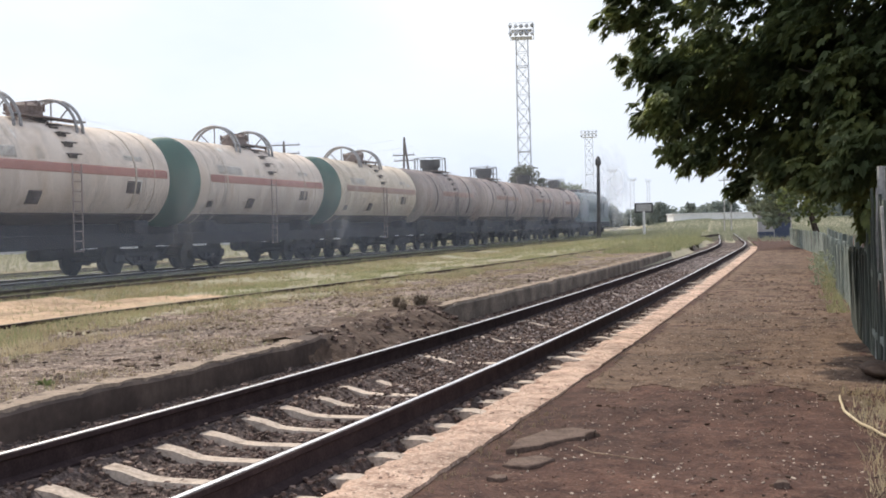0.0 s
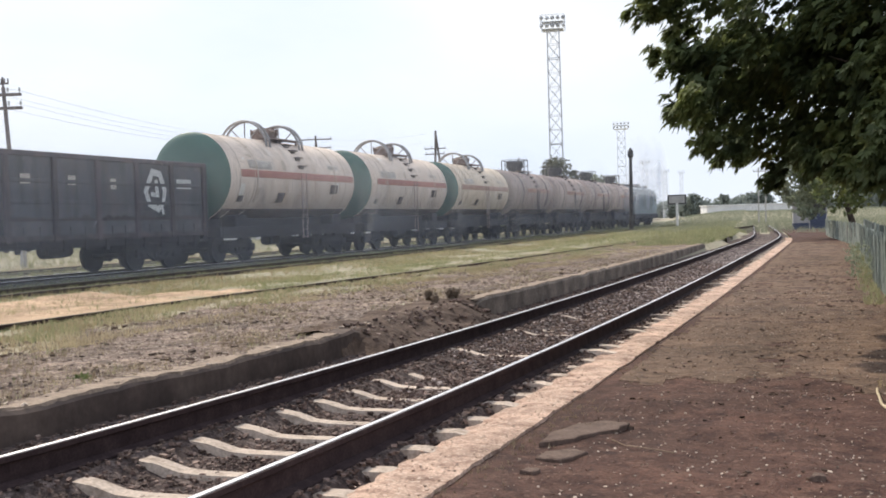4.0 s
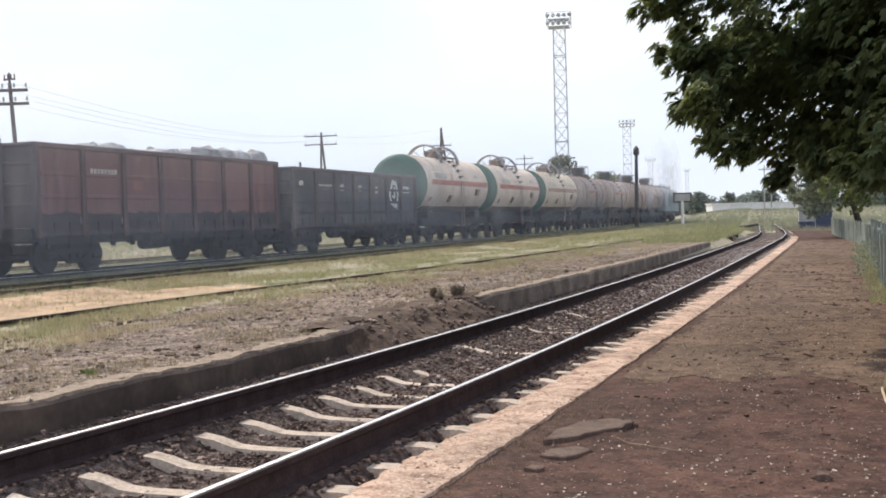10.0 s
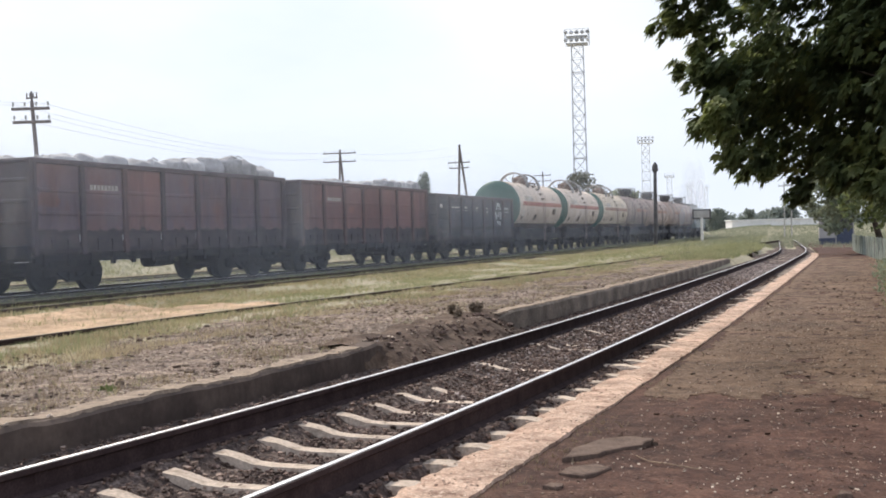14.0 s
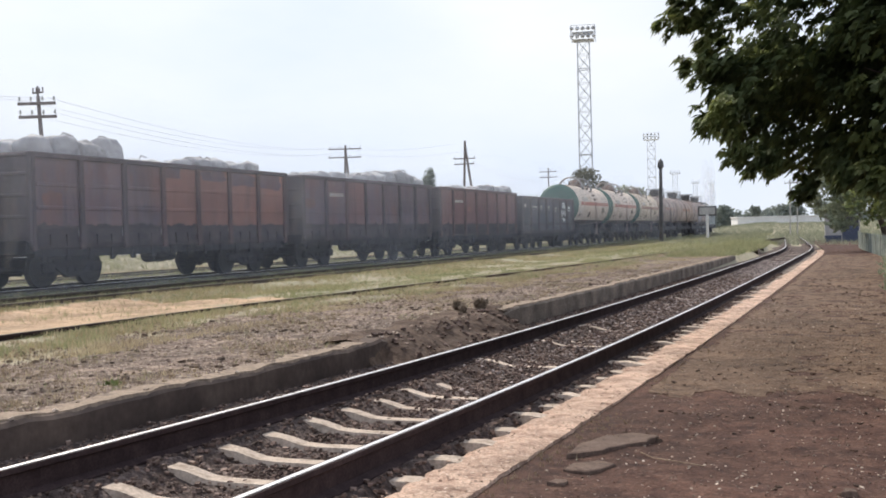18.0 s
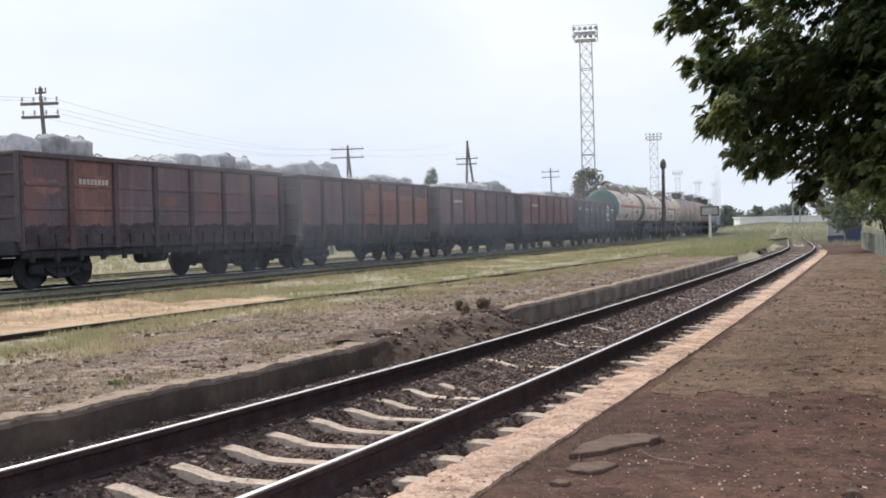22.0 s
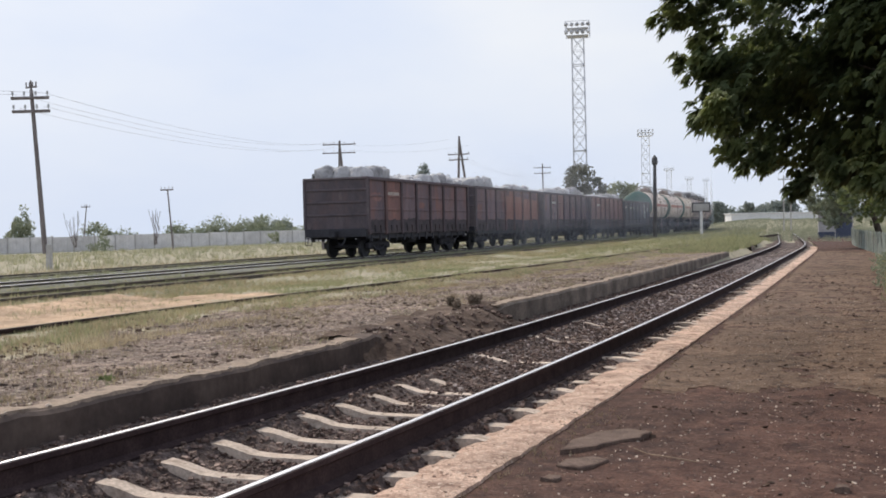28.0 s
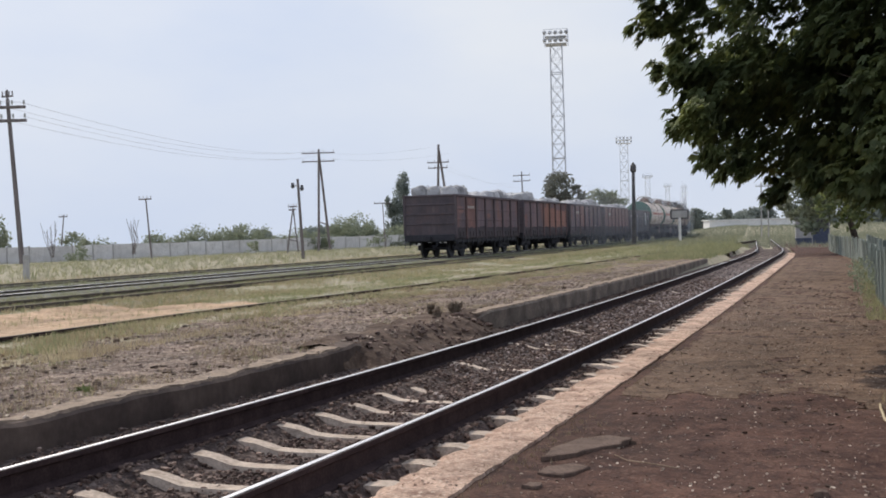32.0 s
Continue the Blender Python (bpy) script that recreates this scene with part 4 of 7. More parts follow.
def tank_wagon(label, paint, ends, white, stripe="stripe"):
    t = thing("tank_wagon", pose(0, 0, 0), label, "tank wagon", "wagons of the goods train")
    wheelsets = []
    R, H, zc = 1.57, 5.05, 3.02
    underframe(t, 5.40, 2.9)
    for s in (-3.9, 3.9):
        bogie(t, s, wheelsets)
    bm = bmesh.new()
    tank_shell(bm, R, H, zc)
    shell = part("tank_shell", bm, paint, t)
    for s in (-1, 1):
        bm = bmesh.new()
        prev = None
        for y, q in [(H + 0.012, R + 0.006)] + [(H + 0.012 + 0.38 * math.sin(a), (R + 0.006) * math.cos(a)) for a in (0.35, 0.7, 1.0, 1.25, 1.45)]:
            ring = [bm.verts.new((q * math.cos(2 * math.pi * k / 48), s * y, zc + q * math.sin(2 * math.pi * k / 48))) for k in range(48)]
            if prev:
                for k in range(48):
                    bm.faces.new((prev[k], prev[(k + 1) % 48], ring[(k + 1) % 48], ring[k])).smooth = True
            prev = ring
        bm.faces.new(prev)
        bmesh.ops.recalc_face_normals(bm, faces=bm.faces)
        part("tank_end", bm, ends, shell)
    for y in ((-4.4, -3.4, 4.2) if white else (-4.6, -2.4, 0.9, 4.6)):
        bm = bmesh.new()
        arc_band(bm, R, zc, y - 0.02, y + 0.02, 0, 2 * math.pi, 64, 0.012)
        part("weld_seam", bm, "tank_stain" if white else "tank_fitting", shell)
    for y in (-3.2, 3.2):
        bm = bmesh.new()
        arc_band(bm, R, zc, y - (0.05 if white else 0.11), y + (0.05 if white else 0.11), -0.6, math.pi + 0.6, 48, 0.012)
        part("hold_down_strap", bm, "tank_dark" if not white else "tank_stain", t)
    # A darker band round the lower part of the shell.
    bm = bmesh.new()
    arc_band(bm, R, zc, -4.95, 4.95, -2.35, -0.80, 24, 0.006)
    part("belly_stain", bm, "tank_dark", shell, "darker band along the underside")
    if white:
        for y0, y1 in ((-4.35, 4.92),):
            bm = bmesh.new()
            arc_band(bm, R, zc, y0, y1, -0.01, 0.16, 8, 0.008)
            part("stripe", bm, stripe, shell, "faded red stripe")
        for y, a, w2, h2 in ((3.1, -0.22, 0.70, 0.24), (-1.3, -0.48, 0.55, 0.26), (-4.2, -0.52, 0.4, 0.16)):
            bm = bmesh.new()
            arc_band(bm, R, zc, y - w2 / 2, y + w2 / 2, a - h2 / 2, a + h2 / 2, 6, 0.01)
            part("placard", bm, "tank_dark", shell, "dark rectangular placard")
        for y, a, w2, h2 in ((-2.9, 0.30, 1.7, 0.20), (3.2, 0.36, 0.9, 0.10)):
            bm = bmesh.new()
            arc_band(bm, R, zc, y - w2 / 2, y + w2 / 2, a - h2 / 2, a + h2 / 2, 6, 0.004)
            part("stencil", bm, "stencil_grey", shell, "worn grey lettering as plain bars")
    else:
        bm = bmesh.new()
        arc_band(bm, R, zc, -2.2, 3.9, 0.02, 0.20, 8, 0.008)
        part("stripe", bm, "tank_rust", shell, "rusty stripe")
    if white:
        rs = random.Random(int(STAIN.pop() * 10))
        for k in range(12):
            y, a, w2, h2 = rs.uniform(-4.6, 4.6), rs.choice((rs.uniform(-0.7, -0.1), rs.uniform(0.2, 0.9))), rs.uniform(0.08, 0.7), rs.uniform(0.05, 0.30)
            bm = bmesh.new()
            prev = None
            for i in range(7):
                q = a - h2 / 2 + h2 * i / 6
                cut = w2 * rs.uniform(0.25, 0.5)
                row = [bm.verts.new(((R + 0.005) * math.cos(q), y + d, zc + (R + 0.005) * math.sin(q))) for d in (-cut, cut * rs.uniform(0.5, 1.0))]
                if prev:
                    bm.faces.new((prev[0], prev[1], row[1], row[0]))
                prev = row
            part("stain", bm, rs.choice(("tank_stain", "tank_stain", "tank_pale")), shell, "smudged stain")
    # running gear dirt: cradle beams and solebars
    for sx in (-1, 1):
        bm = bmesh.new()
        box(bm, (sx * 1.32, 0, 1.06), (0.16, 10.8, 0.40), bevel=0.02)
        part("solebar", bm, "under", t)
    bm = bmesh.new()
    box(bm, (0, 0, 1.30), (1.3, 10.2, 0.55), bevel=0.04)
    part("centre_sill", bm, "under", t)
    for y in (-3.9, 3.9):
        bm = bmesh.new()
        box(bm, (0, y, 1.40), (2.5, 0.8, 0.55), bevel=0.05)
        part("saddle", bm, "under", t)
    # manway, platform and guard hoops
    bm = bmesh.new()
    rod(bm, (0, 0.15, zc + R - 0.1), (0, 0.15, zc + R + 0.34), 0.50, 0.50, 24)
    rod(bm, (0, 0.15, zc + R + 0.34), (0, 0.15, zc + R + 0.46), 0.54, 0.36, 24)
    for k in range(8):
        a = k * math.pi / 4
        rod(bm, (0.52 * math.cos(a), 0.15 + 0.52 * math.sin(a), zc + R + 0.22), (0.52 * math.cos(a), 0.15 + 0.52 * math.sin(a), zc + R + 0.44), 0.04, 0.04, 6)
    box(bm, (0.1, 0.15, zc + R + 0.48), (0.7, 0.08, 0.06))
    if not white:
        rod(bm, (0, 0.15, zc + R + 0.3), (0, 0.15, zc + R + 0.74), 0.62, 0.58, 24)
        for k in range(12):
            a = k * math.pi / 6
            rod(bm, (0.95 * math.cos(a), 0.15 + 1.1 * math.sin(a), zc + R - 0.1), (0.95 * math.cos(a), 0.15 + 1.1 * math.sin(a), zc + R + 0.85), 0.022, 0.022, 5)
            b2 = a + math.pi / 6
            rod(bm, (0.95 * math.cos(a), 0.15 + 1.1 * math.sin(a), zc + R + 0.83), (0.95 * math.cos(b2), 0.15 + 1.1 * math.sin(b2), zc + R + 0.83), 0.022, 0.022, 5)
    part("manway", bm, "tank_fitting" if white else "darkmetal", t)
    bm = bmesh.new()
    for sx in (-0.62, 0.62):
        box(bm, (sx, 0.3, zc + R + 0.02), (0.36, 3.1, 0.05))
        for yy in (-1.0, 0.3, 1.6):
            box(bm, (sx, yy, zc + R - 0.10), (0.06, 0.06, 0.26))
    part("walkway", bm, "tank_fitting", t)
    if white:
        for y in (-1.35, 1.30):
            bm = bmesh.new()
            for rr, yo in ((1.0, -0.14), (1.0, 0.14)):
                pts = [(1.00 * math.cos(a), y + yo, zc + R - 0.36 + 1.02 * math.sin(a)) for a in [math.pi * k / 18 for k in range(19)]]
                tube(bm, pts, 0.05, 6)
            for k in (2, 5, 9, 13, 16):
                a = math.pi * k / 18
                rod(bm, (1.00 * math.cos(a), y - 0.14, zc + R - 0.36 + 1.02 * math.sin(a)), (1.00 * math.cos(a), y + 0.14, zc + R - 0.36 + 1.02 * math.sin(a)), 0.022, 0.022, 6)
            for k in (5, 9, 13):
                a = math.pi * k / 18
                rod(bm, (0.35 * math.cos(a), y, zc + R + 0.02), (1.00 * math.cos(a), y, zc + R - 0.36 + 1.02 * math.sin(a)), 0.025, 0.025, 6)
            part("guard_hoop", bm, "steel", t)
    # ladder down the side and steps on the shell
    yl = 0.25
    bm = bmesh.new()
    for dy in (-0.2, 0.2):
        rod(bm, (1.62, yl + dy, 0.75), (1.64, yl + dy, zc + 0.25), 0.022, 0.022, 6)
    for k in range(9):
        rod(bm, (1.63, yl - 0.2, 0.8 + 0.28 * k), (1.63, yl + 0.2, 0.8 + 0.28 * k), 0.016, 0.016, 6)
    part("ladder", bm, "gon_pale" if white else "darkmetal", t)
    for k in range(5):
        a = 0.32 + 0.22 * k
        bm = bmesh.new()
        box(bm, ((R + 0.08) * math.cos(a), yl, zc + (R + 0.08) * math.sin(a)), (0.20, 0.46, 0.035))
        box(bm, ((R + 0.03) * math.cos(a), yl, zc + (R + 0.03) * math.sin(a) - 0.05), (0.05, 0.36, 0.10))
        part("step", bm, "tank_dark", t)
    return t, None, wheelsets


def locomotive():
    t = thing("diesel_locomotive", pose(0, 0, 0), "teal green diesel locomotive at the head of the goods train", "locomotive", "wagons of the goods train")
    wheelsets = []
    bm = bmesh.new()
    box(bm, (0, 0, 1.15), (3.0, 16.6, 0.5), bevel=0.05)
    part("main_frame", bm, "under", t)
    for y in (-5.3, -3.45, 3.45, 5.3):
        bogie(t, y, wheelsets)
    bm = bmesh.new()
    prof = [(-1.5, 1.4), (1.5, 1.4), (1.5, 3.6), (1.25, 4.15), (0.7, 4.42), (-0.7, 4.42), (-1.25, 4.15), (-1.5, 3.6)]
    rings = [[bm.verts.new((u * k, y, w2 * (1 if w2 < 2 else kk))) for u, w2 in prof] for y, k, kk in ((-8.2, 0.94, 0.97), (-7.9, 1, 1), (7.5, 1, 1), (8.3, 0.9, 0.90))]
    for a, b in zip(rings[:-1], rings[1:]):
        for j in range(8):
            bm.faces.new((a[j], a[(j + 1) % 8], b[(j + 1) % 8], b[j]))
    bm.faces.new(rings[0])
    bm.faces.new(rings[-1][::-1])
    bmesh.ops.recalc_face_normals(bm, faces=bm.faces)
    part("body_shell", bm, "loco", t)
    for y in (-6.9, 6.6):
        for sx in (-1, 1):
            bm = bmesh.new()
            box(bm, (sx * 1.5, y, 3.1), (0.04, 1.0, 0.7), bevel=0.01)
            part("side_window", bm, "glass", t)
    for sx in (-0.7, 0.7):
        bm = bmesh.new()
        box(bm, (sx, -8.14, 3.35), (1.0, 0.06, 0.75), bevel=0.01)
        part("end_window", bm, "glass", t)
    for y in (-4, -2.6, -1.2, 0.2, 1.6, 3.0, 4.4):
        bm = bmesh.new()
        box(bm, (1.5, y, 2.9), (0.05, 1.0, 1.1), bevel=0.01)
        for k in range(6):
            box(bm, (1.53, y, 2.45 + 0.17 * k), (0.05, 0.9, 0.05), Matrix.Rotation(0.5, 3, "Y"))
        part("side_louvre", bm, "loco", t)
    for y, w2, h2 in ((-5.5, 1.2, 0.35), (-3.0, 1.6, 0.3), (0.2, 0.7, 0.5), (2.6, 1.8, 0.28), (5.4, 0.8, 0.4)):
        bm = bmesh.new()
        box(bm, (0, y, 4.42 + h2 / 2 - 0.03), (1.2, w2, h2), bevel=0.05)
        part("roof_unit", bm, "darkmetal", t)
    bm = bmesh.new()
    box(bm, (0, 0, 0.75), (2.6, 3.2, 0.6), bevel=0.1)
    part("fuel_tank", bm, "under", t)
    return t, None, wheelsets


BR, RD, OR, DK = "gon_brown", "gon_red", "gon_orange", "gon_dark"
TOP = 3.48
CONSIST = []                     # thing, load, wheelsets, metres from the rear corner of the last wagon to its middle


def add(built, middle):
    CONSIST.append((*built, middle))


add(gondola("weathered brown open wagon with red patches, last of the train", [BR, RD, BR, BR, BR, BR, BR], TOP, 1,
            {"number": 1, "patches": ((1.5, 1.55, 1.0, 0.5, RD), (0.5, 1.4, 1.0, 0.4, RD), (3.4, 1.1, 0.7, 0.3, RD))}), 6.385)
add(gondola("brown open wagon with orange-red repainted bays", [BR, BR, BR, OR, OR, OR, OR], TOP, 2, {"patches": ((0.4, 1.0, 0.8, 0.6, RD), (3.28, 1.96, 0.85, 0.36, BR), (4.5, 1.96, 1.6, 0.36, BR), (5.5, 1.90, 1.6, 0.46, BR), (6.5, 1.86, 1.6, 0.52, BR))}), 6.385 + PITCH_G)
add(gondola("dark brown open wagon with faded stencils", [BR, BR, RD, BR, BR, BR, BR], TOP, 3, {"number": 1, "patches": ((0.3, 1.2, 0.9, 0.4, RD),)}), 6.385 + 2 * PITCH_G)
add(gondola("red-brown open wagon loaded with bags", [RD] * 7, TOP, 4, {"number": 1, "patches": ((2.4, 1.2, 0.5, 0.3, OR),)}), 6.385 + 3 * PITCH_G)
add(gondola("dark grey empty open wagon with a white emblem", [DK] * 7, TOP - 0.12, 0, {"number": 1, "plates": 1, "emblem": 1}), 6.385 + 4 * PITCH_G)
front = 4 * PITCH_G + 12.77 + 0.575
for i in range(3):
    add(tank_wagon("cream tank wagon with green ends and a red stripe" if i < 2 else "yellowed cream tank wagon with green ends and a rusty stripe", "tank" if i < 2 else "tank_ochre", "green", True, "stripe" if i < 2 else "tank_rust"), front + PITCH_T * (i + 0.5))
for i in range(4):
    add(tank_wagon("dull brown tank wagon with dark bands", "tank_brown", "tank_brown", False), front + PITCH_T * (i + 3.5))
add(locomotive(), front + PITCH_T * 7 + 8.9)


# ---- poles, masts and signals ----
def place_pole(name, foot, top, r0, r1, arms, label, category, group, stub=False, twin=None, mat="timber", arm_turn=0.0):
    """A pole from foot to top with cross-arms: (drop below the top, half length); twin: the foot of a second, leaning leg."""
    foot, top = Vector(foot), Vector(top)
    r0, r1 = r0 * 0.68, r1 * 0.68
    ground = min(foot.z, land(foot.x, foot.y) + 0.02)
    foot = Vector((foot.x, foot.y, ground - 0.1))
    t = thing(name, Matrix.Translation(foot), label, category, group)
    up = top - foot
    bm = bmesh.new()
    rod(bm, Vector() if not stub else up * 0.10, up, r0, r1, 10)
    part("pole_shaft", bm, mat, t)
    if stub:
        bm = bmesh.new()
        box(bm, up * 0.07 + Vector((0.16, 0.05, 0)), (0.22, 0.22, up.length * 0.16), bevel=0.02)
        part("concrete_stub", bm, "post", t)
    if twin is not None:
        tw = Vector(twin)
        tw = Vector((tw.x, tw.y, land(tw.x, tw.y) - 0.1)) - foot
        bm = bmesh.new()
        rod(bm, tw, up * 0.97, r0, r1, 10)
        part("raking_leg", bm, mat, t)
        a, b = up * 0.30, tw.lerp(up * 0.97, 0.28)
        bm = bmesh.new()
        rod(bm, a, b, 0.06, 0.06, 6)
        part("brace", bm, mat, t)
    side = Matrix.Rotation(radians(arm_turn), 3, "Z") @ Vector((1, 0, 0))
    for drop, half in arms:
        c = up - up.normalized() * drop
        bm = bmesh.new()
        ang = math.atan2(side.y, side.x)
        box(bm, c + Vector((0, -0.12, 0)), (half * 2, 0.12, 0.13), Matrix.Rotation(ang, 3, "Z"), bevel=0.01)
        arm = part("crossarm", bm, mat, t)
        n = 4
        for k in range(n):
            p = c + side * half * (-0.92 + 1.84 * k / (n - 1)) + Vector((0, -0.12, 0.065))
            bm = bmesh.new()
            rod(bm, p, p + Vector((0, 0, 0.10)), 0.016, 0.016, 6)
            rod(bm, p + Vector((0, 0, 0.08)), p + Vector((0, 0, 0.24)), 0.055, 0.04, 8)
            part("insulator", bm, "insul", arm)
    return t, foot + up


POLES = "telegraph poles"
p1, top1 = place_pole("telegraph_pole", (-34.27, 37.2, 0), (-34.78, 37.12, 8.05), 0.17, 0.12, ((0.35, 0.86), (0.95, 0.86)), "leaning tarred timber telegraph pole on a concrete stub", "telegraph pole", POLES, True, arm_turn=20)
bm = bmesh.new()
u = Vector((-0.51, -0.08, 8.05))
rod(bm, u + Vector((0, 0, 0.1)), u + Vector((-0.02, 0, 0.55)), 0.05, 0.04, 8)
box(bm, u + Vector((0, 0, 0.25)), (0.62, 0.06, 0.07))
for k in (-0.28, -0.09, 0.09, 0.28):
    rod(bm, u + Vector((k, 0, 0.27)), u + Vector((k, 0, 0.48)), 0.03, 0.03, 6)
part("top_bracket", bm, "timber", p1)
p2, top2 = place_pole("telegraph_pole", (-58.4, 111.5, 0), (-58.15, 111.75, 12.1), 0.24, 0.19, ((0.45, 2.0), (1.45, 2.0)), "twin-legged timber telegraph pole with two cross-arms", "telegraph pole", POLES, twin=(-57.1, 112.0, 0), arm_turn=14)
p3, top3 = place_pole("telegraph_pole", (-48.9, 126.0, 0), (-48.46, 126.18, 13.14), 0.26, 0.2, ((2.3, 1.45), (3.0, 1.3)), "twin-legged dark timber pole with low cross-arms", "telegraph pole", POLES, twin=(-47.0, 126.9, 0), arm_turn=5)
p4, top4 = place_pole("telegraph_pole", (-54.1, 182.8, 0), (-54.32, 182.81, 12.6), 0.2, 0.16, ((0.7, 1.6), (1.7, 1.6)), "single timber telegraph pole far along the yard", "telegraph pole", POLES)
place_pole("utility_pole", (-64.6, 87.7, 0), (-65.04, 87.62, 5.95), 0.13, 0.10, ((0.05, 0.75),), "thin utility pole with one short cross-arm", "utility pole", POLES)
place_pole("utility_pole", (-97.5, 112.6, 0), (-96.93, 112.89, 5.6), 0.14, 0.10, ((0.25, 0.7),), "far utility pole behind the scrub", "utility pole", POLES)
place_pole("utility_pole", (-61.2, 137.2, 0), (-61.45, 137.17, 6.4), 0.14, 0.1, ((0.1, 1.3),), "small utility pole beyond the wall", "utility pole", POLES)
place_pole("utility_pole", (-60.4, 107.5, 0), (-59.64, 107.87, 5.4), 0.14, 0.1, ((0.1, 0.55), (0.5, 0.45)), "short twin-legged pole with small cross-arms", "utility pole", POLES, twin=(-59.2, 108.0, 0))
for k, (px0, py0, hh) in enumerate(((-11.9, 166.5, 8.2), (-10.9, 166.9, 8.2), (-6.2, 175.0, 6.5))):
    place_pole("utility_pole", (px0, py0, 0), (px0 + 0.1, py0, hh), 0.16, 0.12, ((0.6, 0.8),), "pale far utility pole beside the line", "utility pole", POLES, mat="post")

# wires between the telegraph poles
wires = thing("telegraph_wires", pose(0, 0, 0), "thin sagging telegraph wires between the poles", "wires")
first = Vector((-46.0, -22.0, 8.6))


def wire_run(a, b, sag, offs):
    for o in offs:
        bm = bmesh.new()
        pts = []
        for i in range(17):
            f = i / 16
            q = a.lerp(b, f) + Vector((o[0], 0, o[1] - sag * 4 * f * (1 - f)))
            pts.append(q)
        tube(bm, pts, 0.008, 4)
        part("wire", bm, "wire", wires)


wire_run(top1, top2, 1.1, ((-0.7, -0.15), (0.7, -0.15), (-0.7, -0.75), (0.7, -0.75)))
wire_run(top2, top3, 0.5, ((-1.3, -0.3), (1.3, -1.2)))
wire_run(top3, top4, 0.9, ((-1.2, -2.2), (1.2, -2.9)))
wire_run(first, top1, 1.1, ((-0.7, -0.15), (0.7, -0.15)))


# Paler lattice for the far masts: haze is put into the paint.
M["hazed_lattice"] = material("hazed_lattice_steel", [(0.70, 0.73, 0.78), (0.80, 0.82, 0.86)], 1.0, 12, 0.6, bump=0.1)
M["lamp_shell"] = material("weathered_white_lamp_shell", [(0.36, 0.37, 0.39), (0.62, 0.63, 0.65)], 3, 20, 0.5, bump=0.1, vary=0.4)


def light_mast(x, y, z1, wide, tiers, label, paint="lattice"):
    """A lattice mast with a gallery of floodlights."""
    g = land(x, y)
    t = thing("floodlight_mast", pose(x, y, g - 0.1, 0, 0, 12), label, "floodlight mast", "floodlight masts of the yard")
    h, a, r = z1 - g - 1.9, wide / 2, 0.042 * wide / 1.6
    for sx in (-a, a):
        for sy in (-a, a):
            bm = bmesh.new()
            rod(bm, (sx * 1.15, sy * 1.15, 0), (sx, sy, h), r * 1.6, r * 1.3, 6)
            part("corner_leg", bm, paint, t)
    n = int(h / (wide * 1.15))
    for k in range(n):
        z0, z2 = h * k / n, h * (k + 1) / n
        bm = bmesh.new()
        for (ax, ay), (bx2, by2) in (((-a, -a), (a, -a)), ((a, -a), (a, a)), ((a, a), (-a, a)), ((-a, a), (-a, -a))):
            rod(bm, (ax, ay, z2), (bx2, by2, z2), r * (1.5 if k % 6 == 5 else 0.7), None, 4)
            rod(bm, (ax, ay, z0), (bx2, by2, z2), r * 0.75, None, 4)
            rod(bm, (bx2, by2, z0), (ax, ay, z2), r * 0.75, None, 4)
        part("lattice_bay", bm, paint, t)
    w = wide * 2.0
    for z in (h, h + 1.0):
        bm = bmesh.new()
        box(bm, (0, 0, z), (w * 0.9, w * 0.8, 0.05))
        part("gallery_deck", bm, paint, t)
    bm = bmesh.new()
    for sx in (-1, 1):
        for sy in (-1, 1):
            rod(bm, (sx * w / 2, sy * w * 0.45, h), (sx * w / 2, sy * w * 0.45, h + 1.9), 0.05, None, 5)
        rod(bm, (sx * w / 2, -w * 0.45, h + 1.9), (sx * w / 2, w * 0.45, h + 1.9), 0.04, None, 5)
    for sy in (-1, 1):
        rod(bm, (-w / 2, sy * w * 0.45, h + 1.9), (w / 2, sy * w * 0.45, h + 1.9), 0.04, None, 5)
    part("gallery_railing", bm, paint, t)
    for j in range(tiers):
        for k in range(5):
            bm = bmesh.new()
            c = Vector(((k - 2) * w * 0.24, -w * 0.48, h + 0.55 + 0.95 * j + 0.12 * ((k * 3 + j) % 3 - 1)))
            tilt = Matrix.Rotation(radians(62 + 9 * ((k * 7 + j * 3) % 3)), 4, "X") @ Matrix.Rotation(radians((k - 2) * 16), 4, "Y")
            bmesh.ops.create_cone(bm, cap_ends=True, segments=12, radius1=0.30, radius2=0.15, depth=0.34, matrix=Matrix.Translation(c) @ tilt)
            box(bm, c + Vector((0, 0.2, -0.1)), (0.08, 0.3, 0.08))
            part("floodlight", bm, "lamp_shell", t)


light_mast(-37.12, 143.4, 29.6, 1.62, 2, "tall pale lattice floodlight mast with a lamp gallery")
light_mast(-59.4, 304.1, 28.6, 2.2, 2, "slender lattice floodlight mast farther along the yard", "hazed_lattice")
light_mast(-87.2, 502.3, 28.2, 2.2, 1, "distant lattice floodlight mast", "hazed_lattice")
light_mast(-94.1, 606.7, 27.6, 2.2, 1, "faint distant floodlight mast", "hazed_lattice")
light_mast(-112.0, 800.0, 34.0, 2.2, 1, "faint distant floodlight mast", "hazed_lattice")

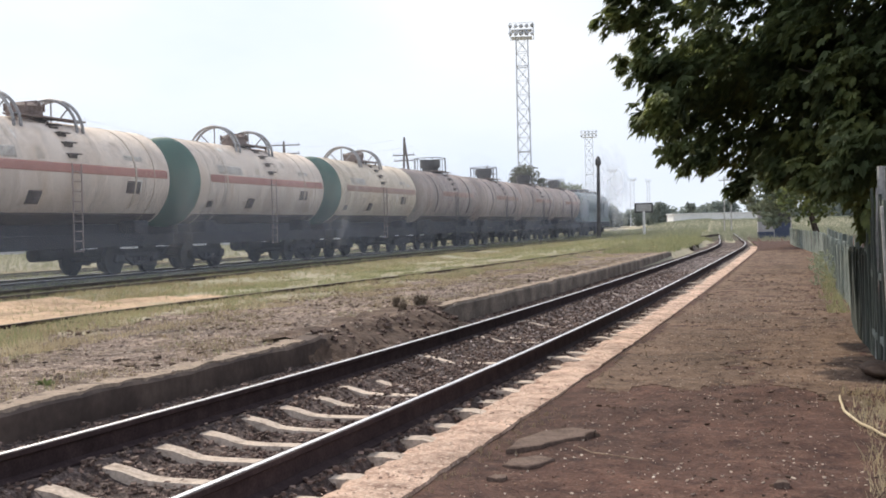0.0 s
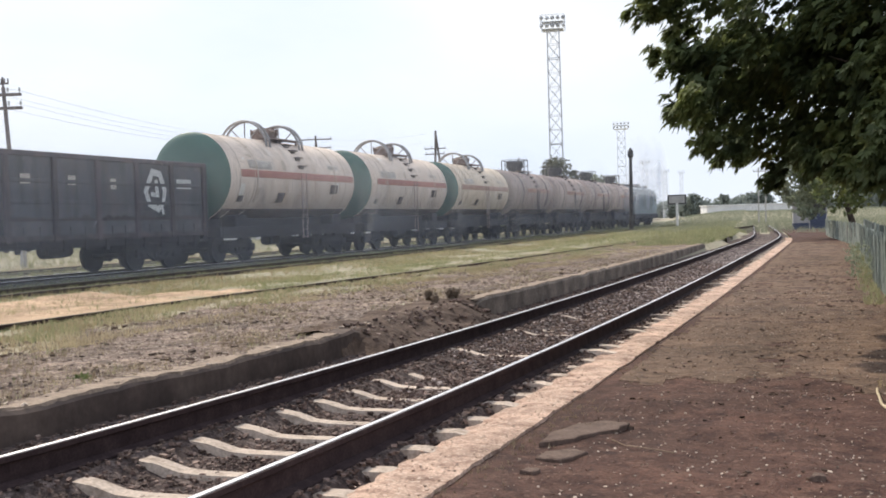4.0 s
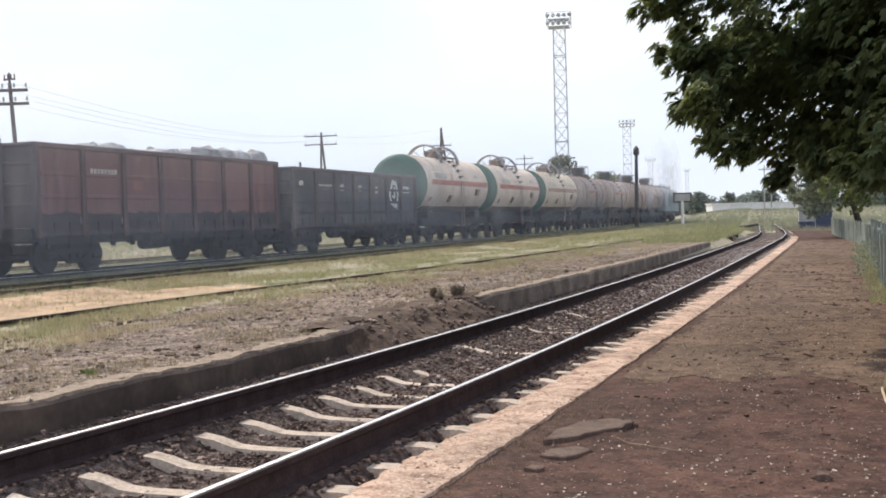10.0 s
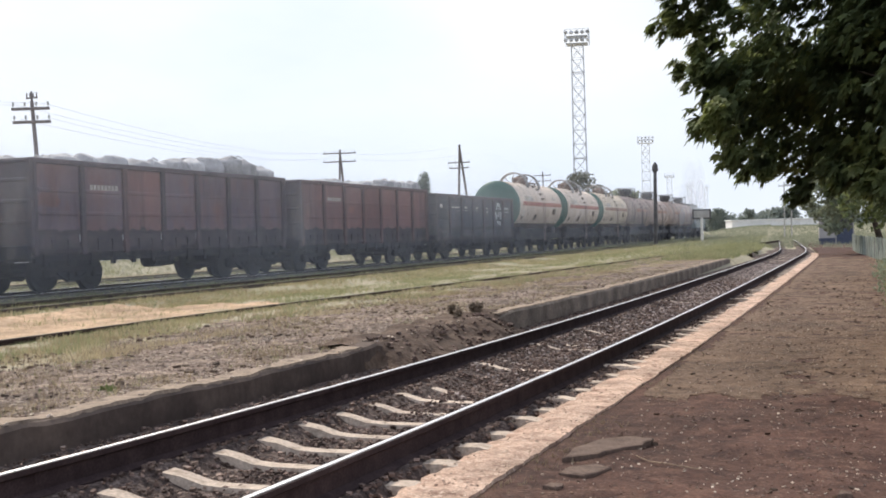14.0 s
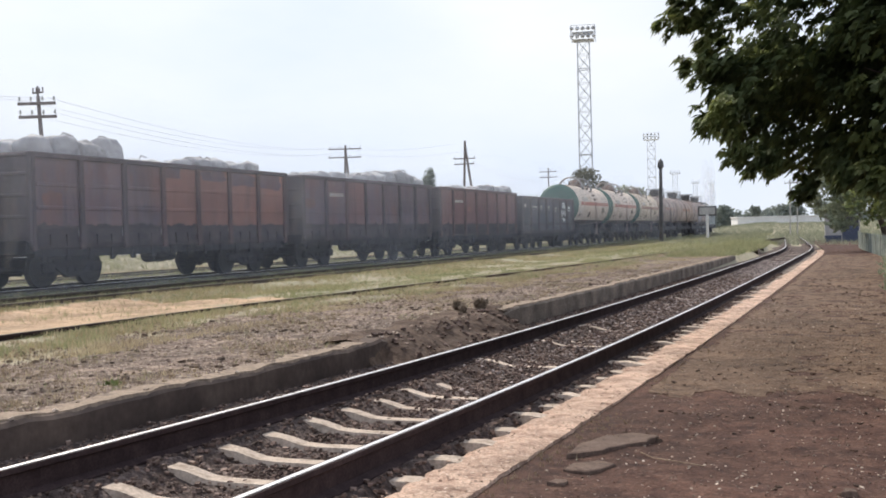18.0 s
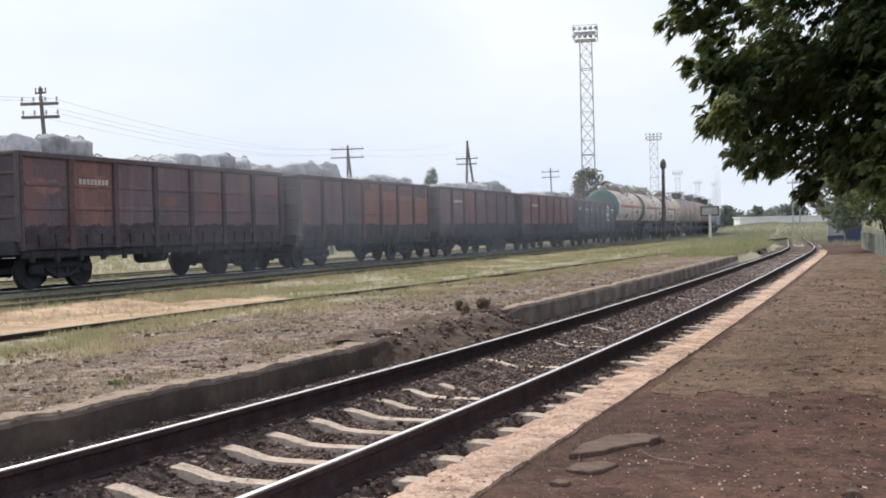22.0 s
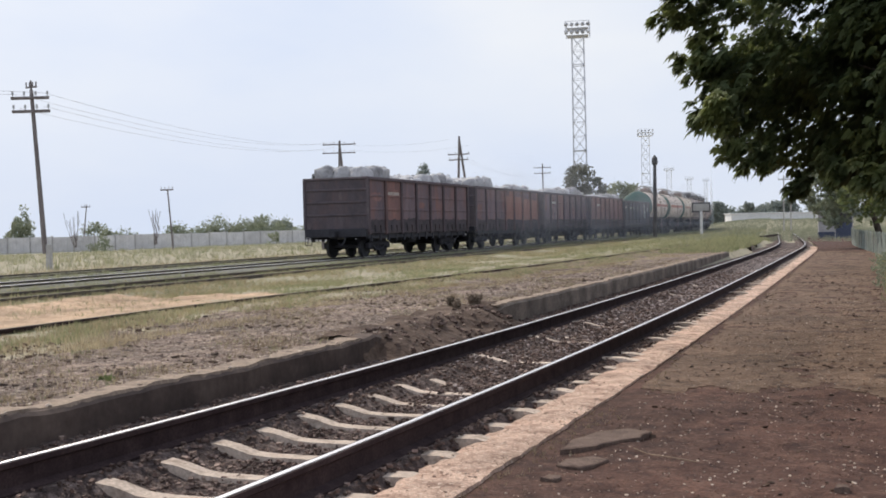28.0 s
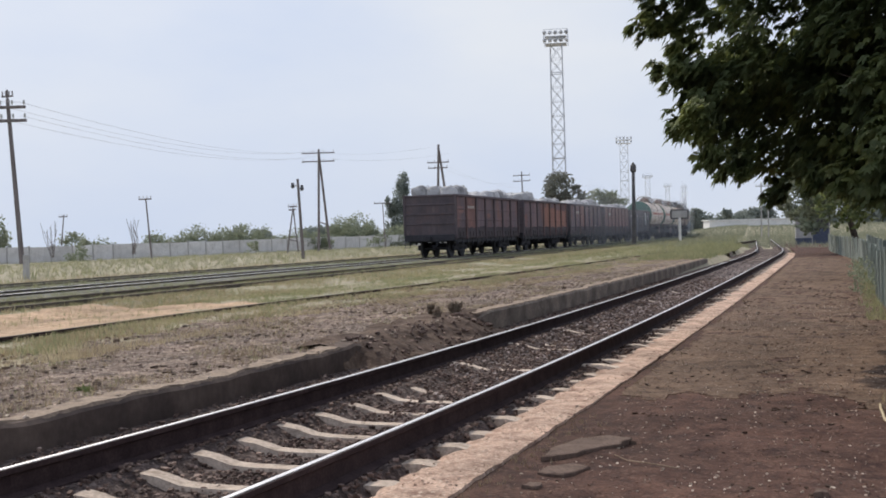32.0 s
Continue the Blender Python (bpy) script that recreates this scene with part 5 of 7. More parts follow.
# a slim lantern post beside the train
lp = thing("lantern_post", pose(-17.45, 92.95, -0.3, 0, 0, 0), "dark slender post with a lantern head beside the tracks", "signal post")
bm = bmesh.new()
rod(bm, (0, 0, 0), (0.08, 0, 6.9), 0.20, 0.14, 12)
part("post_shaft", bm, "darkmetal", lp)
bm = bmesh.new()
rod(bm, (0.08, 0, 6.85), (0.08, 0, 7.05), 0.16, 0.28, 8)
rod(bm, (0.08, 0, 7.05), (0.08, 0, 7.45), 0.28, 0.24, 8)
rod(bm, (0.08, 0, 7.45), (0.08, 0, 7.75), 0.26, 0.05, 8)
part("lantern", bm, "darkmetal", lp)
bm = bmesh.new()
rod(bm, (0, 0, -0.2), (0, 0, 0.55), 0.30, 0.26, 12)
part("footing", bm, "timber", lp)

# lamp post in the yard with two heads
yl = thing("yard_lamp", pose(-37.5, 69.15, -0.35), "old timber lamp post with two round lamp heads", "lamp post")
bm = bmesh.new()
rod(bm, (0, 0, 0), (-0.3, 0, 6.3), 0.13, 0.09, 10)
part("post_shaft", bm, "timber", yl)
for sx, z in ((-0.42, 5.75), (0.34, 5.55)):
    bm = bmesh.new()
    rod(bm, (-0.25, 0, z + 0.1), (-0.25 + sx, -0.05, z), 0.03, None, 6)
    bmesh.ops.create_uvsphere(bm, u_segments=12, v_segments=8, radius=0.15, matrix=Matrix.Translation((-0.25 + sx, -0.1, z)))
    rod(bm, (-0.25 + sx, -0.1, z + 0.15), (-0.25 + sx, -0.1, z + 0.28), 0.15, 0.06, 10)
    part("lamp_head", bm, "darkmetal", yl)

# the board on a white post by the line
sg = thing("line_sign", pose(-16.88, 116.7, -0.3), "blank framed signboard on a white post", "sign")
bm = bmesh.new()
rod(bm, (0, 0, 0), (0, 0, 3.0), 0.16, 0.14, 10)
part("post_shaft", bm, "white", sg)
bm = bmesh.new()
box(bm, (0, 0, 3.38), (2.0, 0.08, 1.08), bevel=0.02)
part("board_frame", bm, "darkmetal", sg)
bm = bmesh.new()
box(bm, (0, -0.05, 3.38), (1.66, 0.04, 0.76), bevel=0.01)
part("board", bm, "post", sg, "weathered grey board")

# ---- the yard wall of concrete panels ----
yw = thing("yard_wall", pose(0, 0, 0), "long grey concrete panel wall along the yard", "wall", "", "structure")
wa, wb = Vector((-118.0, 60.0, 0)), Vector((-62.0, 176.0, 0))
wd = (wb - wa).normalized()
n = 46
step = (wb - wa).length / n
for i in range(n):
    c = wa + wd * step * (i + 0.5)
    g = land(c.x, c.y)
    bm = bmesh.new()
    box(bm, (0, 0, 0.95), (0.12, step - 0.16, 2.1), bevel=0.02)
    for k in (-0.5, 0.0, 0.5):
        box(bm, (0.07, step * 0.3 * k * 2, 0.95), (0.04, step * 0.22, 1.7), bevel=0.01)
    pn = part("wall_panel", bm, "fence", yw)
    pn.matrix_basis = pose(c.x, c.y, g + rng.uniform(-0.05, 0.05), 0, 0, -math.degrees(math.atan2(wd.x, wd.y)))
    bm = bmesh.new()
    q = wa + wd * step * i
    box(bm, (0, 0, 1.0), (0.2, 0.2, 2.3), bevel=0.02)
    ps = part("wall_post", bm, "post", yw)
    ps.matrix_basis = pose(q.x, q.y, land(q.x, q.y), 0, 0, -math.degrees(math.atan2(wd.x, wd.y)))


# ---- foliage ----
def leaves(centres, size, seed, flat=0.4):
    """Folded leaves at the given places, turned every way."""
    r = np.random.default_rng(seed)
    c = np.asarray(centres, float)
    n = len(c)
    a = r.normal(size=(n, 3))
    a[:, 2] -= 0.25
    a /= np.linalg.norm(a, axis=1, keepdims=True)
    b = r.normal(size=(n, 3))
    b -= (b * a).sum(1, keepdims=True) * a
    b /= np.linalg.norm(b, axis=1, keepdims=True)
    up = np.cross(a, b)
    s = size * r.uniform(0.65, 1.35, (n, 1))
    w = s * 0.30
    v = np.stack([c - a * s * 0.5, c + b * w + up * w * flat, c + a * s * 0.5, c - b * w + up * w * flat], 1).reshape(-1, 3)
    i = np.arange(n) * 4
    f = np.concatenate([np.stack([i, i + 1, i + 2], 1), np.stack([i, i + 2, i + 3], 1)])
    return v.tolist(), f.tolist()


def in_lobes(lobes, per, seed, hollow=0.45):
    """Places in a union of uneven lobes (x, y, z, radius[, height factor])."""
    r = np.random.default_rng(seed)
    out = []
    for lobe in lobes:
        x, y, z, q = lobe[:4]
        k = lobe[4] if len(lobe) > 4 else 0.9
        n = int(per * q * q * k)
        d = r.normal(size=(n, 3))
        d /= np.linalg.norm(d, axis=1, keepdims=True)
        rad = q * (hollow + (1.06 - hollow) * r.random((n, 1)) ** 0.7)
        # clumps: draw the points towards a few centres on the lobe
        cl = r.normal(size=(max(5, min(n // 60, 26)), 3))
        cl /= np.linalg.norm(cl, axis=1, keepdims=True)
        pick = cl[r.integers(0, len(cl), n)]
        d = d * 0.38 + pick * 0.85
        d /= np.linalg.norm(d, axis=1, keepdims=True)
        p = d * rad * np.array([1, 1, k]) + r.normal(size=(n, 3)) * q * 0.07
        out.append(p + np.array([x, y, z]))
    return np.concatenate(out)


def sprays(centres, size, seed, axis):
    """Palmate leaves: five to seven drooping leaflets fanned round the end of a stalk, tilted outwards from the tree's axis."""
    r = np.random.default_rng(seed)
    c = np.asarray(centres, float)
    n = len(c)
    out = c - np.asarray(axis, float)
    out[:, 2] *= 0.3
    out /= np.linalg.norm(out, axis=1, keepdims=True) + 1e-6
    nrm = out * 0.55 + np.array([0, 0, 0.75]) + r.normal(size=(n, 3)) * 0.32
    nrm /= np.linalg.norm(nrm, axis=1, keepdims=True)
    e1 = out - (out * nrm).sum(1, keepdims=True) * nrm
    e1 /= np.linalg.norm(e1, axis=1, keepdims=True) + 1e-6
    e2 = np.cross(nrm, e1)
    vs, fs, base = [], [], 0
    s = size * r.uniform(0.7, 1.3, (n, 1))
    for k, a in enumerate((-2.1, -1.35, -0.65, 0.0, 0.65, 1.35, 2.1)):
        a = a + r.normal(size=(n, 1)) * 0.12
        d = e1 * np.cos(a) + e2 * np.sin(a)
        q = np.cross(nrm, d)
        ln = s * (1.0 - 0.12 * abs(k - 3)) * r.uniform(0.85, 1.15, (n, 1))
        drop = np.array([0, 0, -1.0]) * ln * r.uniform(0.25, 0.6, (n, 1))
        tip, mid = c + d * ln + drop, c + d * ln * 0.62 + drop * 0.35
        w = ln * 0.27
        v = np.stack([c, mid + q * w, tip, mid - q * w], 1).reshape(-1, 3)
        i = base + np.arange(n) * 4
        vs.append(v)
        fs.append(np.stack([i, i + 1, i + 2, i + 3], 1))
        base += 4 * n
    return np.concatenate(vs).tolist(), np.concatenate(fs).tolist()


def tree(name, foot, lobes, per, size, mat, label, category, group, trunk_r, seed, palmate=False):
    g = Vector(foot)
    t = thing(name, Matrix.Translation(g), label, category, group)
    bm = bmesh.new()
    cz = sum(q[2] for q in lobes) / len(lobes)
    cx, cy = sum(q[0] for q in lobes) / len(lobes), sum(q[1] for q in lobes) / len(lobes)
    fork = Vector(((cx - g.x) * 0.35, (cy - g.y) * 0.35, (cz - g.z) * 0.55))
    rod(bm, (0, 0, -0.2), fork, trunk_r, trunk_r * 0.7, 10)
    thin = 0.3
    for q in [v for v in lobes if v[3] > 0.6]:
        e = Vector(q[:3]) - g
        m = fork.lerp(e, 0.5) + Vector((0, 0, 0.1 * (e - fork).length))
        rod(bm, fork, m, trunk_r * 0.30 * thin, trunk_r * 0.16 * thin, 6)
        rod(bm, m, m.lerp(e, 0.15), trunk_r * 0.16 * thin, trunk_r * 0.02, 6)
    part("trunk", bm, "bark", t)
    spots = in_lobes(lobes, per, seed)
    v, f = sprays(spots, size, seed + 1, (g.x, g.y, cz)) if palmate else leaves(spots, size, seed + 1)
    c = raw("crown", [(a - g.x, b - g.y, d - g.z) for a, b, d in v], f, mat, t)
    return t


def shaggy(lobes, n, seed=17):
    """Adds small sprays round each lobe, drooping at its lower side, for an uneven outline."""
    r = random.Random(seed)
    out = list(lobes)
    for x, y, z, q in lobes:
        for k in range(n):
            a, b = r.uniform(0, 6.283), r.uniform(-0.9, 0.8)
            s = max(0.09, q * r.uniform(0.14, 0.36))
            out.append((x + q * math.cos(a) * math.cos(b), y + q * math.sin(a) * math.cos(b), z + q * math.sin(b) * 0.95, s, r.uniform(0.7, 1.5)))
    return out


NEAR_LOBES = (
    (-1.57, 13.44, 3.78, 0.70), (-1.70, 12.83, 3.16, 0.42), (-1.73, 12.27, 2.67, 0.30), (-1.45, 13.47, 2.73, 0.50), (-1.07, 14.72, 3.49, 0.92), (-1.08, 14.69, 2.44, 0.52),
    (-1.28, 12.98, 2.14, 0.20), (-1.47, 12.37, 2.25, 0.17), (-0.45, 14.95, 2.87, 1.05), (-0.30, 13.9, 2.18, 0.44), (0.40, 13.02, 2.15, 0.66), (0.17, 14.14, 3.45, 1.08),
    (-2.28, 13.16, 4.07, 0.28))
TOP_LOBES = (
    (-0.95, 14.73, 1.91, 0.18), (0.98, 13.37, 2.64, 1.10), (0.95, 12.6, 1.45, 0.46), (-2.14, 13.23, 4.63, 0.63),
    (-0.91, 14.81, 4.84, 0.98), (0.45, 14.28, 4.84, 1.05), (1.9, 13.6, 3.6, 1.2), (1.6, 14.4, 5.2, 1.3), (-0.4, 15.6, 5.9, 1.3), (2.4, 13.0, 2.2, 0.9), (0.2, 15.9, 3.6, 1.2))
# The last seven lobes hang out of view, added to shade the crown's right.
BACK_AND_SHADE_LOBES = ((1.4, 16.4, 2.4, 1.3), (2.6, 15.2, 3.0, 1.4), (0.9, 16.8, 4.6, 1.5), (2.4, 16.2, 4.8, 1.7), (1.2, 15.0, 1.6, 0.8), (0.2, 16.8, 6.6, 1.4), (-1.6, 15.2, 6.3, 1.2), (1.6, 15.6, 6.9, 1.7), (3.2, 13.2, 4.4, 1.4), (1.3, 15.2, 1.35, 0.62), (1.9, 14.9, 1.5, 0.75), (1.9, 15.6, 1.3, 0.8), (2.4, 11.0, 3.4, 1.2), (3.5, 11.6, 4.6, 1.8), (2.7, 12.2, 2.2, 1.0), (3.4, 9.8, 5.6, 1.7), (2.0, 11.8, 5.8, 1.4), (4.6, 12.6, 3.2, 1.6), (1.4, 12.8, 6.6, 1.3))
tree("broadleaf_tree", (2.3, 14.2, -0.1), shaggy([(x + 0.10, y, z + 0.06 * (1 - smooth01(2.2, 3.2, z)), q * 0.86) for x, y, z, q in NEAR_LOBES + TOP_LOBES + BACK_AND_SHADE_LOBES], 8), 1350, 0.108, "leaf", "large dark broadleaf tree overhanging the platform fence", "tree", "trees", 0.26, 11, True)
tree("broadleaf_tree", (2.6, 36.0, -0.2), ((1.6, 36, 3.3, 1.9), (0.2, 34.5, 2.6, 1.3), (2.4, 33, 4.4, 2.1), (0.9, 39, 3.6, 1.8), (-0.2, 37.6, 3.2, 1.0)), 700, 0.2, "leaf", "shaded broadleaf tree behind the fence", "tree", "trees", 0.22, 21)
tree("broadleaf_tree", (0.8, 66.0, -0.2), ((-1.9, 65.5, 3.0, 1.35), (-0.6, 66, 3.6, 1.7), (0.8, 64, 3.9, 2.0), (-2.3, 66, 2.2, 0.8), (1.6, 68, 5.0, 2.4), (-0.4, 64, 5.2, 1.8), (-2.5, 64, 3.3, 1.4), (-1.7, 63, 2.1, 1.1)), 420, 0.28, "bush", "lighter green tree over the end of the platform", "tree", "trees", 0.22, 31)
M["duskleaf"] = material("dull_grey_brown_foliage", [(0.15, 0.155, 0.13), (0.24, 0.245, 0.205)], 0.5, 3, 0.85, bump=0.0, trans=0.3)
tree("broadleaf_tree", (-35.3, 136.5, -0.2), ((-35.3, 136.5, 7.3, 2.3), (-37.0, 136.5, 6.4, 1.5), (-33.6, 136.5, 6.2, 1.5), (-35.3, 136.5, 4.4, 2.6), (-32.9, 136, 6.9, 0.8)), 240, 0.4, "duskleaf", "dark round tree at the foot of the mast", "tree", "trees", 0.3, 41)
tree("broadleaf_tree", (-37.0, 168.0, -0.2), ((-37.0, 168, 6.4, 2.1), (-34.6, 168, 5.9, 2.0), (-39.3, 168, 5.8, 1.7), (-32.6, 168, 5.0, 1.6), (-36.5, 168, 3.8, 3.0)), 200, 0.45, "bush", "low spreading tree behind the train", "tree", "trees", 0.3, 43)
tree("poplar_tree", (-82.8, 193.4, -0.8), ((-82.2, 193.6, 12.0, 1.3, 1.9), (-82.5, 193.4, 9.0, 1.9, 1.7), (-82.6, 193.4, 5.5, 1.9, 1.6), (-84.6, 193.0, 7.8, 1.2, 1.9), (-84.6, 193.0, 4.8, 1.4, 1.8)), 260, 0.42, "farwood", "narrow dark poplar rising beyond the wall", "tree", "trees", 0.3, 45)

BUSH = (
    (-104, 92, 1.9, 3.4), (-100, 95, 1.4, 2.6), (-110, 88, 2.0, 3.5), (-117, 80, 2.2, 3.6), (-96.5, 103, 3.4, 1.4, 1.9), (-97, 103, 1.2, 1.9, 1.3), (-92, 111, 1.6, 2.2), (-90, 114, 0.9, 2.2), (-86, 122, 1.5, 2.6),
    (-83, 126, 1.8, 2.8), (-80, 128, 1.6, 2.6), (-78, 131, 1.9, 2.7), (-76.5, 135, 1.7, 2.5), (-73, 138, 1.4, 2.3), (-71, 140, 1.2, 2.0), (-70, 147, 2.0, 2.8, 1.2))
FAR_BUSH = (
    (-69, 151, 2.6, 2.9, 1.1), (-66, 152, 1.6, 2.3), (-64, 155, 1.5, 2.4),
    (-63, 160, 2.4, 3.0), (-61, 164, 2.9, 3.2), (-58, 168, 3.4, 3.4), (-55, 172, 3.9, 3.8), (-52, 178, 4.3, 4.0), (-48, 182, 4.6, 4.2))
for i, q in enumerate(BUSH + FAR_BUSH):
    x, y, z, rr = q[:4]
    k = q[4] if len(q) > 4 else 0.85
    x, y = (x - wd.y * 4) * 1.035, (y + wd.x * 4) * 1.035
    v, f = leaves(in_lobes([(0, 0, z - 0.3 - land(x, y), rr, k), (rr * 0.7, rr * 0.3, z * 0.6 - land(x, y), rr * 0.6, k), (-rr * 0.6, 0.2, z * 0.7 - land(x, y), rr * 0.7, k), (0, 0, 0.5, rr * 0.9, 0.8)], 190, 60 + i), 0.34, 90 + i)
    b = raw("bush", v, f, "bush")
    b.matrix_basis = pose(x, y, land(x, y))
    tagged(b, "rounded green scrub bush behind the yard wall", "bush", "bushes along the wall")
# two small bushes in front of the wall and one by the far panels
for i, (x, y, s) in enumerate(((-84.5, 100.5, 1.5), (-58.5, 128.0, 1.2), (-72.0, 118.5, 1.0))):
    v, f = leaves(in_lobes([(0, 0, s * 0.6, s), (s * 0.6, 0, s * 1.2, s * 0.6)], 150, 130 + i), 0.32, 140 + i)
    b = raw("bush", v, f, "bush")
    b.matrix_basis = pose(x, y, land(x, y))
    tagged(b, "small weedy bush in front of the concrete wall", "bush", "bushes along the wall")
# bare shrubs
for i, (x, y) in enumerate(((-92.5, 105.5), (-86.0, 113.0))):
    bm = bmesh.new()
    rr = random.Random(7 + i)
    for k in range(9):
        a = Vector((rr.uniform(-0.3, 0.3), 0, 0))
        b = a + Vector((rr.uniform(-1.1, 1.1), rr.uniform(-0.4, 0.4), rr.uniform(1.6, 2.4)))
        c = b + Vector((rr.uniform(-0.9, 0.9), 0, rr.uniform(1.4, 2.6)))
        tube(bm, [a, b, c], 0.035, 4)
    b = part("bare_shrub", bm, "timber")
    b.matrix_basis = pose(x, y, land(x, y) + 0.6)
    tagged(b, "leafless spindly shrub by the wall", "shrub", "bushes along the wall")

# far woods, and the pale building on the rise
fr = np.random.default_rng(3)
lob = []
for i in range(34):
    x = -95 + 4.0 * i
    if i % 5 == 3 or i in (12, 13, 25):
        continue
    lob.append((x + fr.uniform(-1.5, 1.5), 395 + fr.uniform(-12, 12), 2.0 + 2.2 * abs(math.sin(i * 1.3)) + (2.8 if 16 < i < 22 else 0), 3.4 + fr.uniform(-0.6, 1.4), 1.0))
lob.append((-38.5, 380, 6.5, 1.4, 2.6))
lob.append((-55.0, 390, 4.5, 1.2, 3.0))
v, f = leaves(in_lobes(lob, 60, 71), 1.1, 72)
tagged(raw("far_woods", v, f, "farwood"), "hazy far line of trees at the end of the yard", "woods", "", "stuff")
lob = [(-420 + 15 * i + fr.uniform(-4, 4), 700 + fr.uniform(-30, 30), 2.5 + fr.uniform(0, 2.5), 9 + fr.uniform(-2, 3), 0.7) for i in range(50)]
v, f = leaves(in_lobes(lob, 14, 73), 3.0, 74)
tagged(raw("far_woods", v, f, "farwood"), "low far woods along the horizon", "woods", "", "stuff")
bd = thing("warehouse", pose(-29.0, 342.5, 0, 0, 0, 21), "long pale low building on the far rise", "building")
bm = bmesh.new()
box(bm, (1, 0, 1.6), (27, 8, 4.2), bevel=0.05)
part("wall", bm, "palewall", bd)
bm = bmesh.new()
box(bm, (1, 0, 3.8), (27.8, 8.8, 0.3), bevel=0.1)
part("roof", bm, "palewall", bd)

# kiosk at the end of the platform
ks = thing("kiosk", pose(-2.75, 100.0, -0.24, 0, 0, 4), "small blue and white kiosk at the platform's far end", "kiosk")
for nm, c, size, m2 in (("lower_panel", (0.55, 0, 0.55), (1.2, 1.4, 1.1), "bluepaint"), ("dark_opening", (0.55, 0.03, 1.45), (1.1, 1.3, 0.7), "darkmetal"), ("pale_bay", (-0.65, 0, 1.15), (1.1, 1.3, 1.4), "post"), ("plinth", (-0.65, 0, 0.24), (1.14, 1.34, 0.48), "bluepaint"), ("roof", (0, 0, 1.92), (2.6, 1.7, 0.10), "steel"), ("corner_post", (-0.06, -0.66, 0.95), (0.09, 0.09, 1.9), "post"), ("corner_post", (1.12, -0.66, 0.95), (0.09, 0.09, 1.9), "post")):
    bm = bmesh.new()
    box(bm, Vector(c) * 1.22, Vector(size) * 1.22, bevel=0.02)
    part(nm, bm, m2, ks)

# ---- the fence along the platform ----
# Near boards by the tree: its shade is put into this darker colour.
M["shadeboard"] = material("tree_shaded_fence_board", [(0.030, 0.037, 0.030), (0.060, 0.070, 0.058), (0.11, 0.12, 0.10)], 1.5, 20, 0.85, bump=0.3, vary=0.3, stretch=(3, 3, 0.4))
fn = thing("board_fence", pose(0, 0, 0), "grey-green weathered board fence along the platform", "fence")
r2 = random.Random(12)
y = 8.6
while y < 44:
    near = y < 13.2
    x = 0.66 + 0.05 * math.sin(y * 0.7)
    h = (r2.uniform(1.55, 1.95) if near else 1.22 - 0.004 * y) + r2.uniform(-0.05, 0.05)
    g = rise(y) - 0.24
    if r2.random() < (0.16 if near else 0.06):
        y += 0.15
        continue
    bm = bmesh.new()
    wd2 = r2.choice((0.10, 0.12, 0.13))
    box(bm, (0, 0, h / 2), (0.024, wd2, h), bevel=0.004)
    if not near:
        box(bm, (0, 0, h), (0.022, wd2 * 0.7, 0.03), bevel=0.004)
    pale = near and r2.random() < 0.18
    b = part("board", bm, "post" if pale else "shadeboard" if y < 17.5 else "greenboard", fn, "bleached pale board" if pale else "")
    lean = r2.uniform(-6, 6) if pale else r2.uniform(-2, 2)
    b.matrix_basis = pose(x, y, g, lean, r2.uniform(-2.5, 2.5), r2.uniform(-3, 3))
    y += 0.150
y = 44.0
while y < 78:
    x = 0.66 - 1.75 * smooth01(44, 78, y)
    bm = bmesh.new()
    h = 1.05 + r2.uniform(-0.04, 0.04)
    box(bm, (0, 0, h / 2), (0.024, 0.2, h), bevel=0.004)
    b = part("board", bm, "greenboard", fn)
    b.matrix_basis = pose(x, y, rise(y) - 0.22, r2.uniform(-1, 1), r2.uniform(-2, 2), 3)
    y += 0.28
for z, x in ((0.3, 0.70), (0.95, 0.70)):
    bm = bmesh.new()
    pts = [(x + 0.05 * math.sin(yy * 0.7), yy, rise(yy) - 0.24 + z) for yy in range(9, 45, 3)]
    for a, b in zip(pts[:-1], pts[1:]):
        c = (Vector(a) + Vector(b)) / 2
        box(bm, c, (0.05, (Vector(b) - Vector(a)).length, 0.07), Matrix.Rotation(math.atan2(b[2] - a[2], 3.0), 3, "X"))
    part("fence_rail", bm, "greenboard", fn)
y = 9.0
while y < 45:
    bm = bmesh.new()
    h = 2.1 if y < 12.6 else 1.3
    rod(bm, (0.76, y, rise(y) - 0.5), (0.76, y, rise(y) - 0.24 + h), 0.05, 0.05, 8)
    part("fence_post", bm, "post" if y < 13 else "greenboard", fn, "pale pipe post" if y < 13 else "")
    y += 3.0

# a lump of dark earth at the foot of the fence
bm = bmesh.new()
bmesh.ops.create_icosphere(bm, subdivisions=3, radius=1.0)
for q in bm.verts:
    c = q.co * (1 + 0.22 * noise.noise(q.co * 1.3) + 0.07 * noise.noise(q.co * 4))
    q.co = (c.x * 0.17, c.y * 0.32, c.z * 0.075)
for q in bm.faces:
    q.smooth = True
b = part("earth_clod", bm, "soil")
b.matrix_basis = pose(0.64, 10.9, rise(10.9) - 0.14)
tagged(b, "flat lump of dark earth lying at the foot of the fence", "clod")


# ---- small things on the platform ----
def on_platform(x, y):
    return plat_z(x - near_x(y) - 1.48, y)


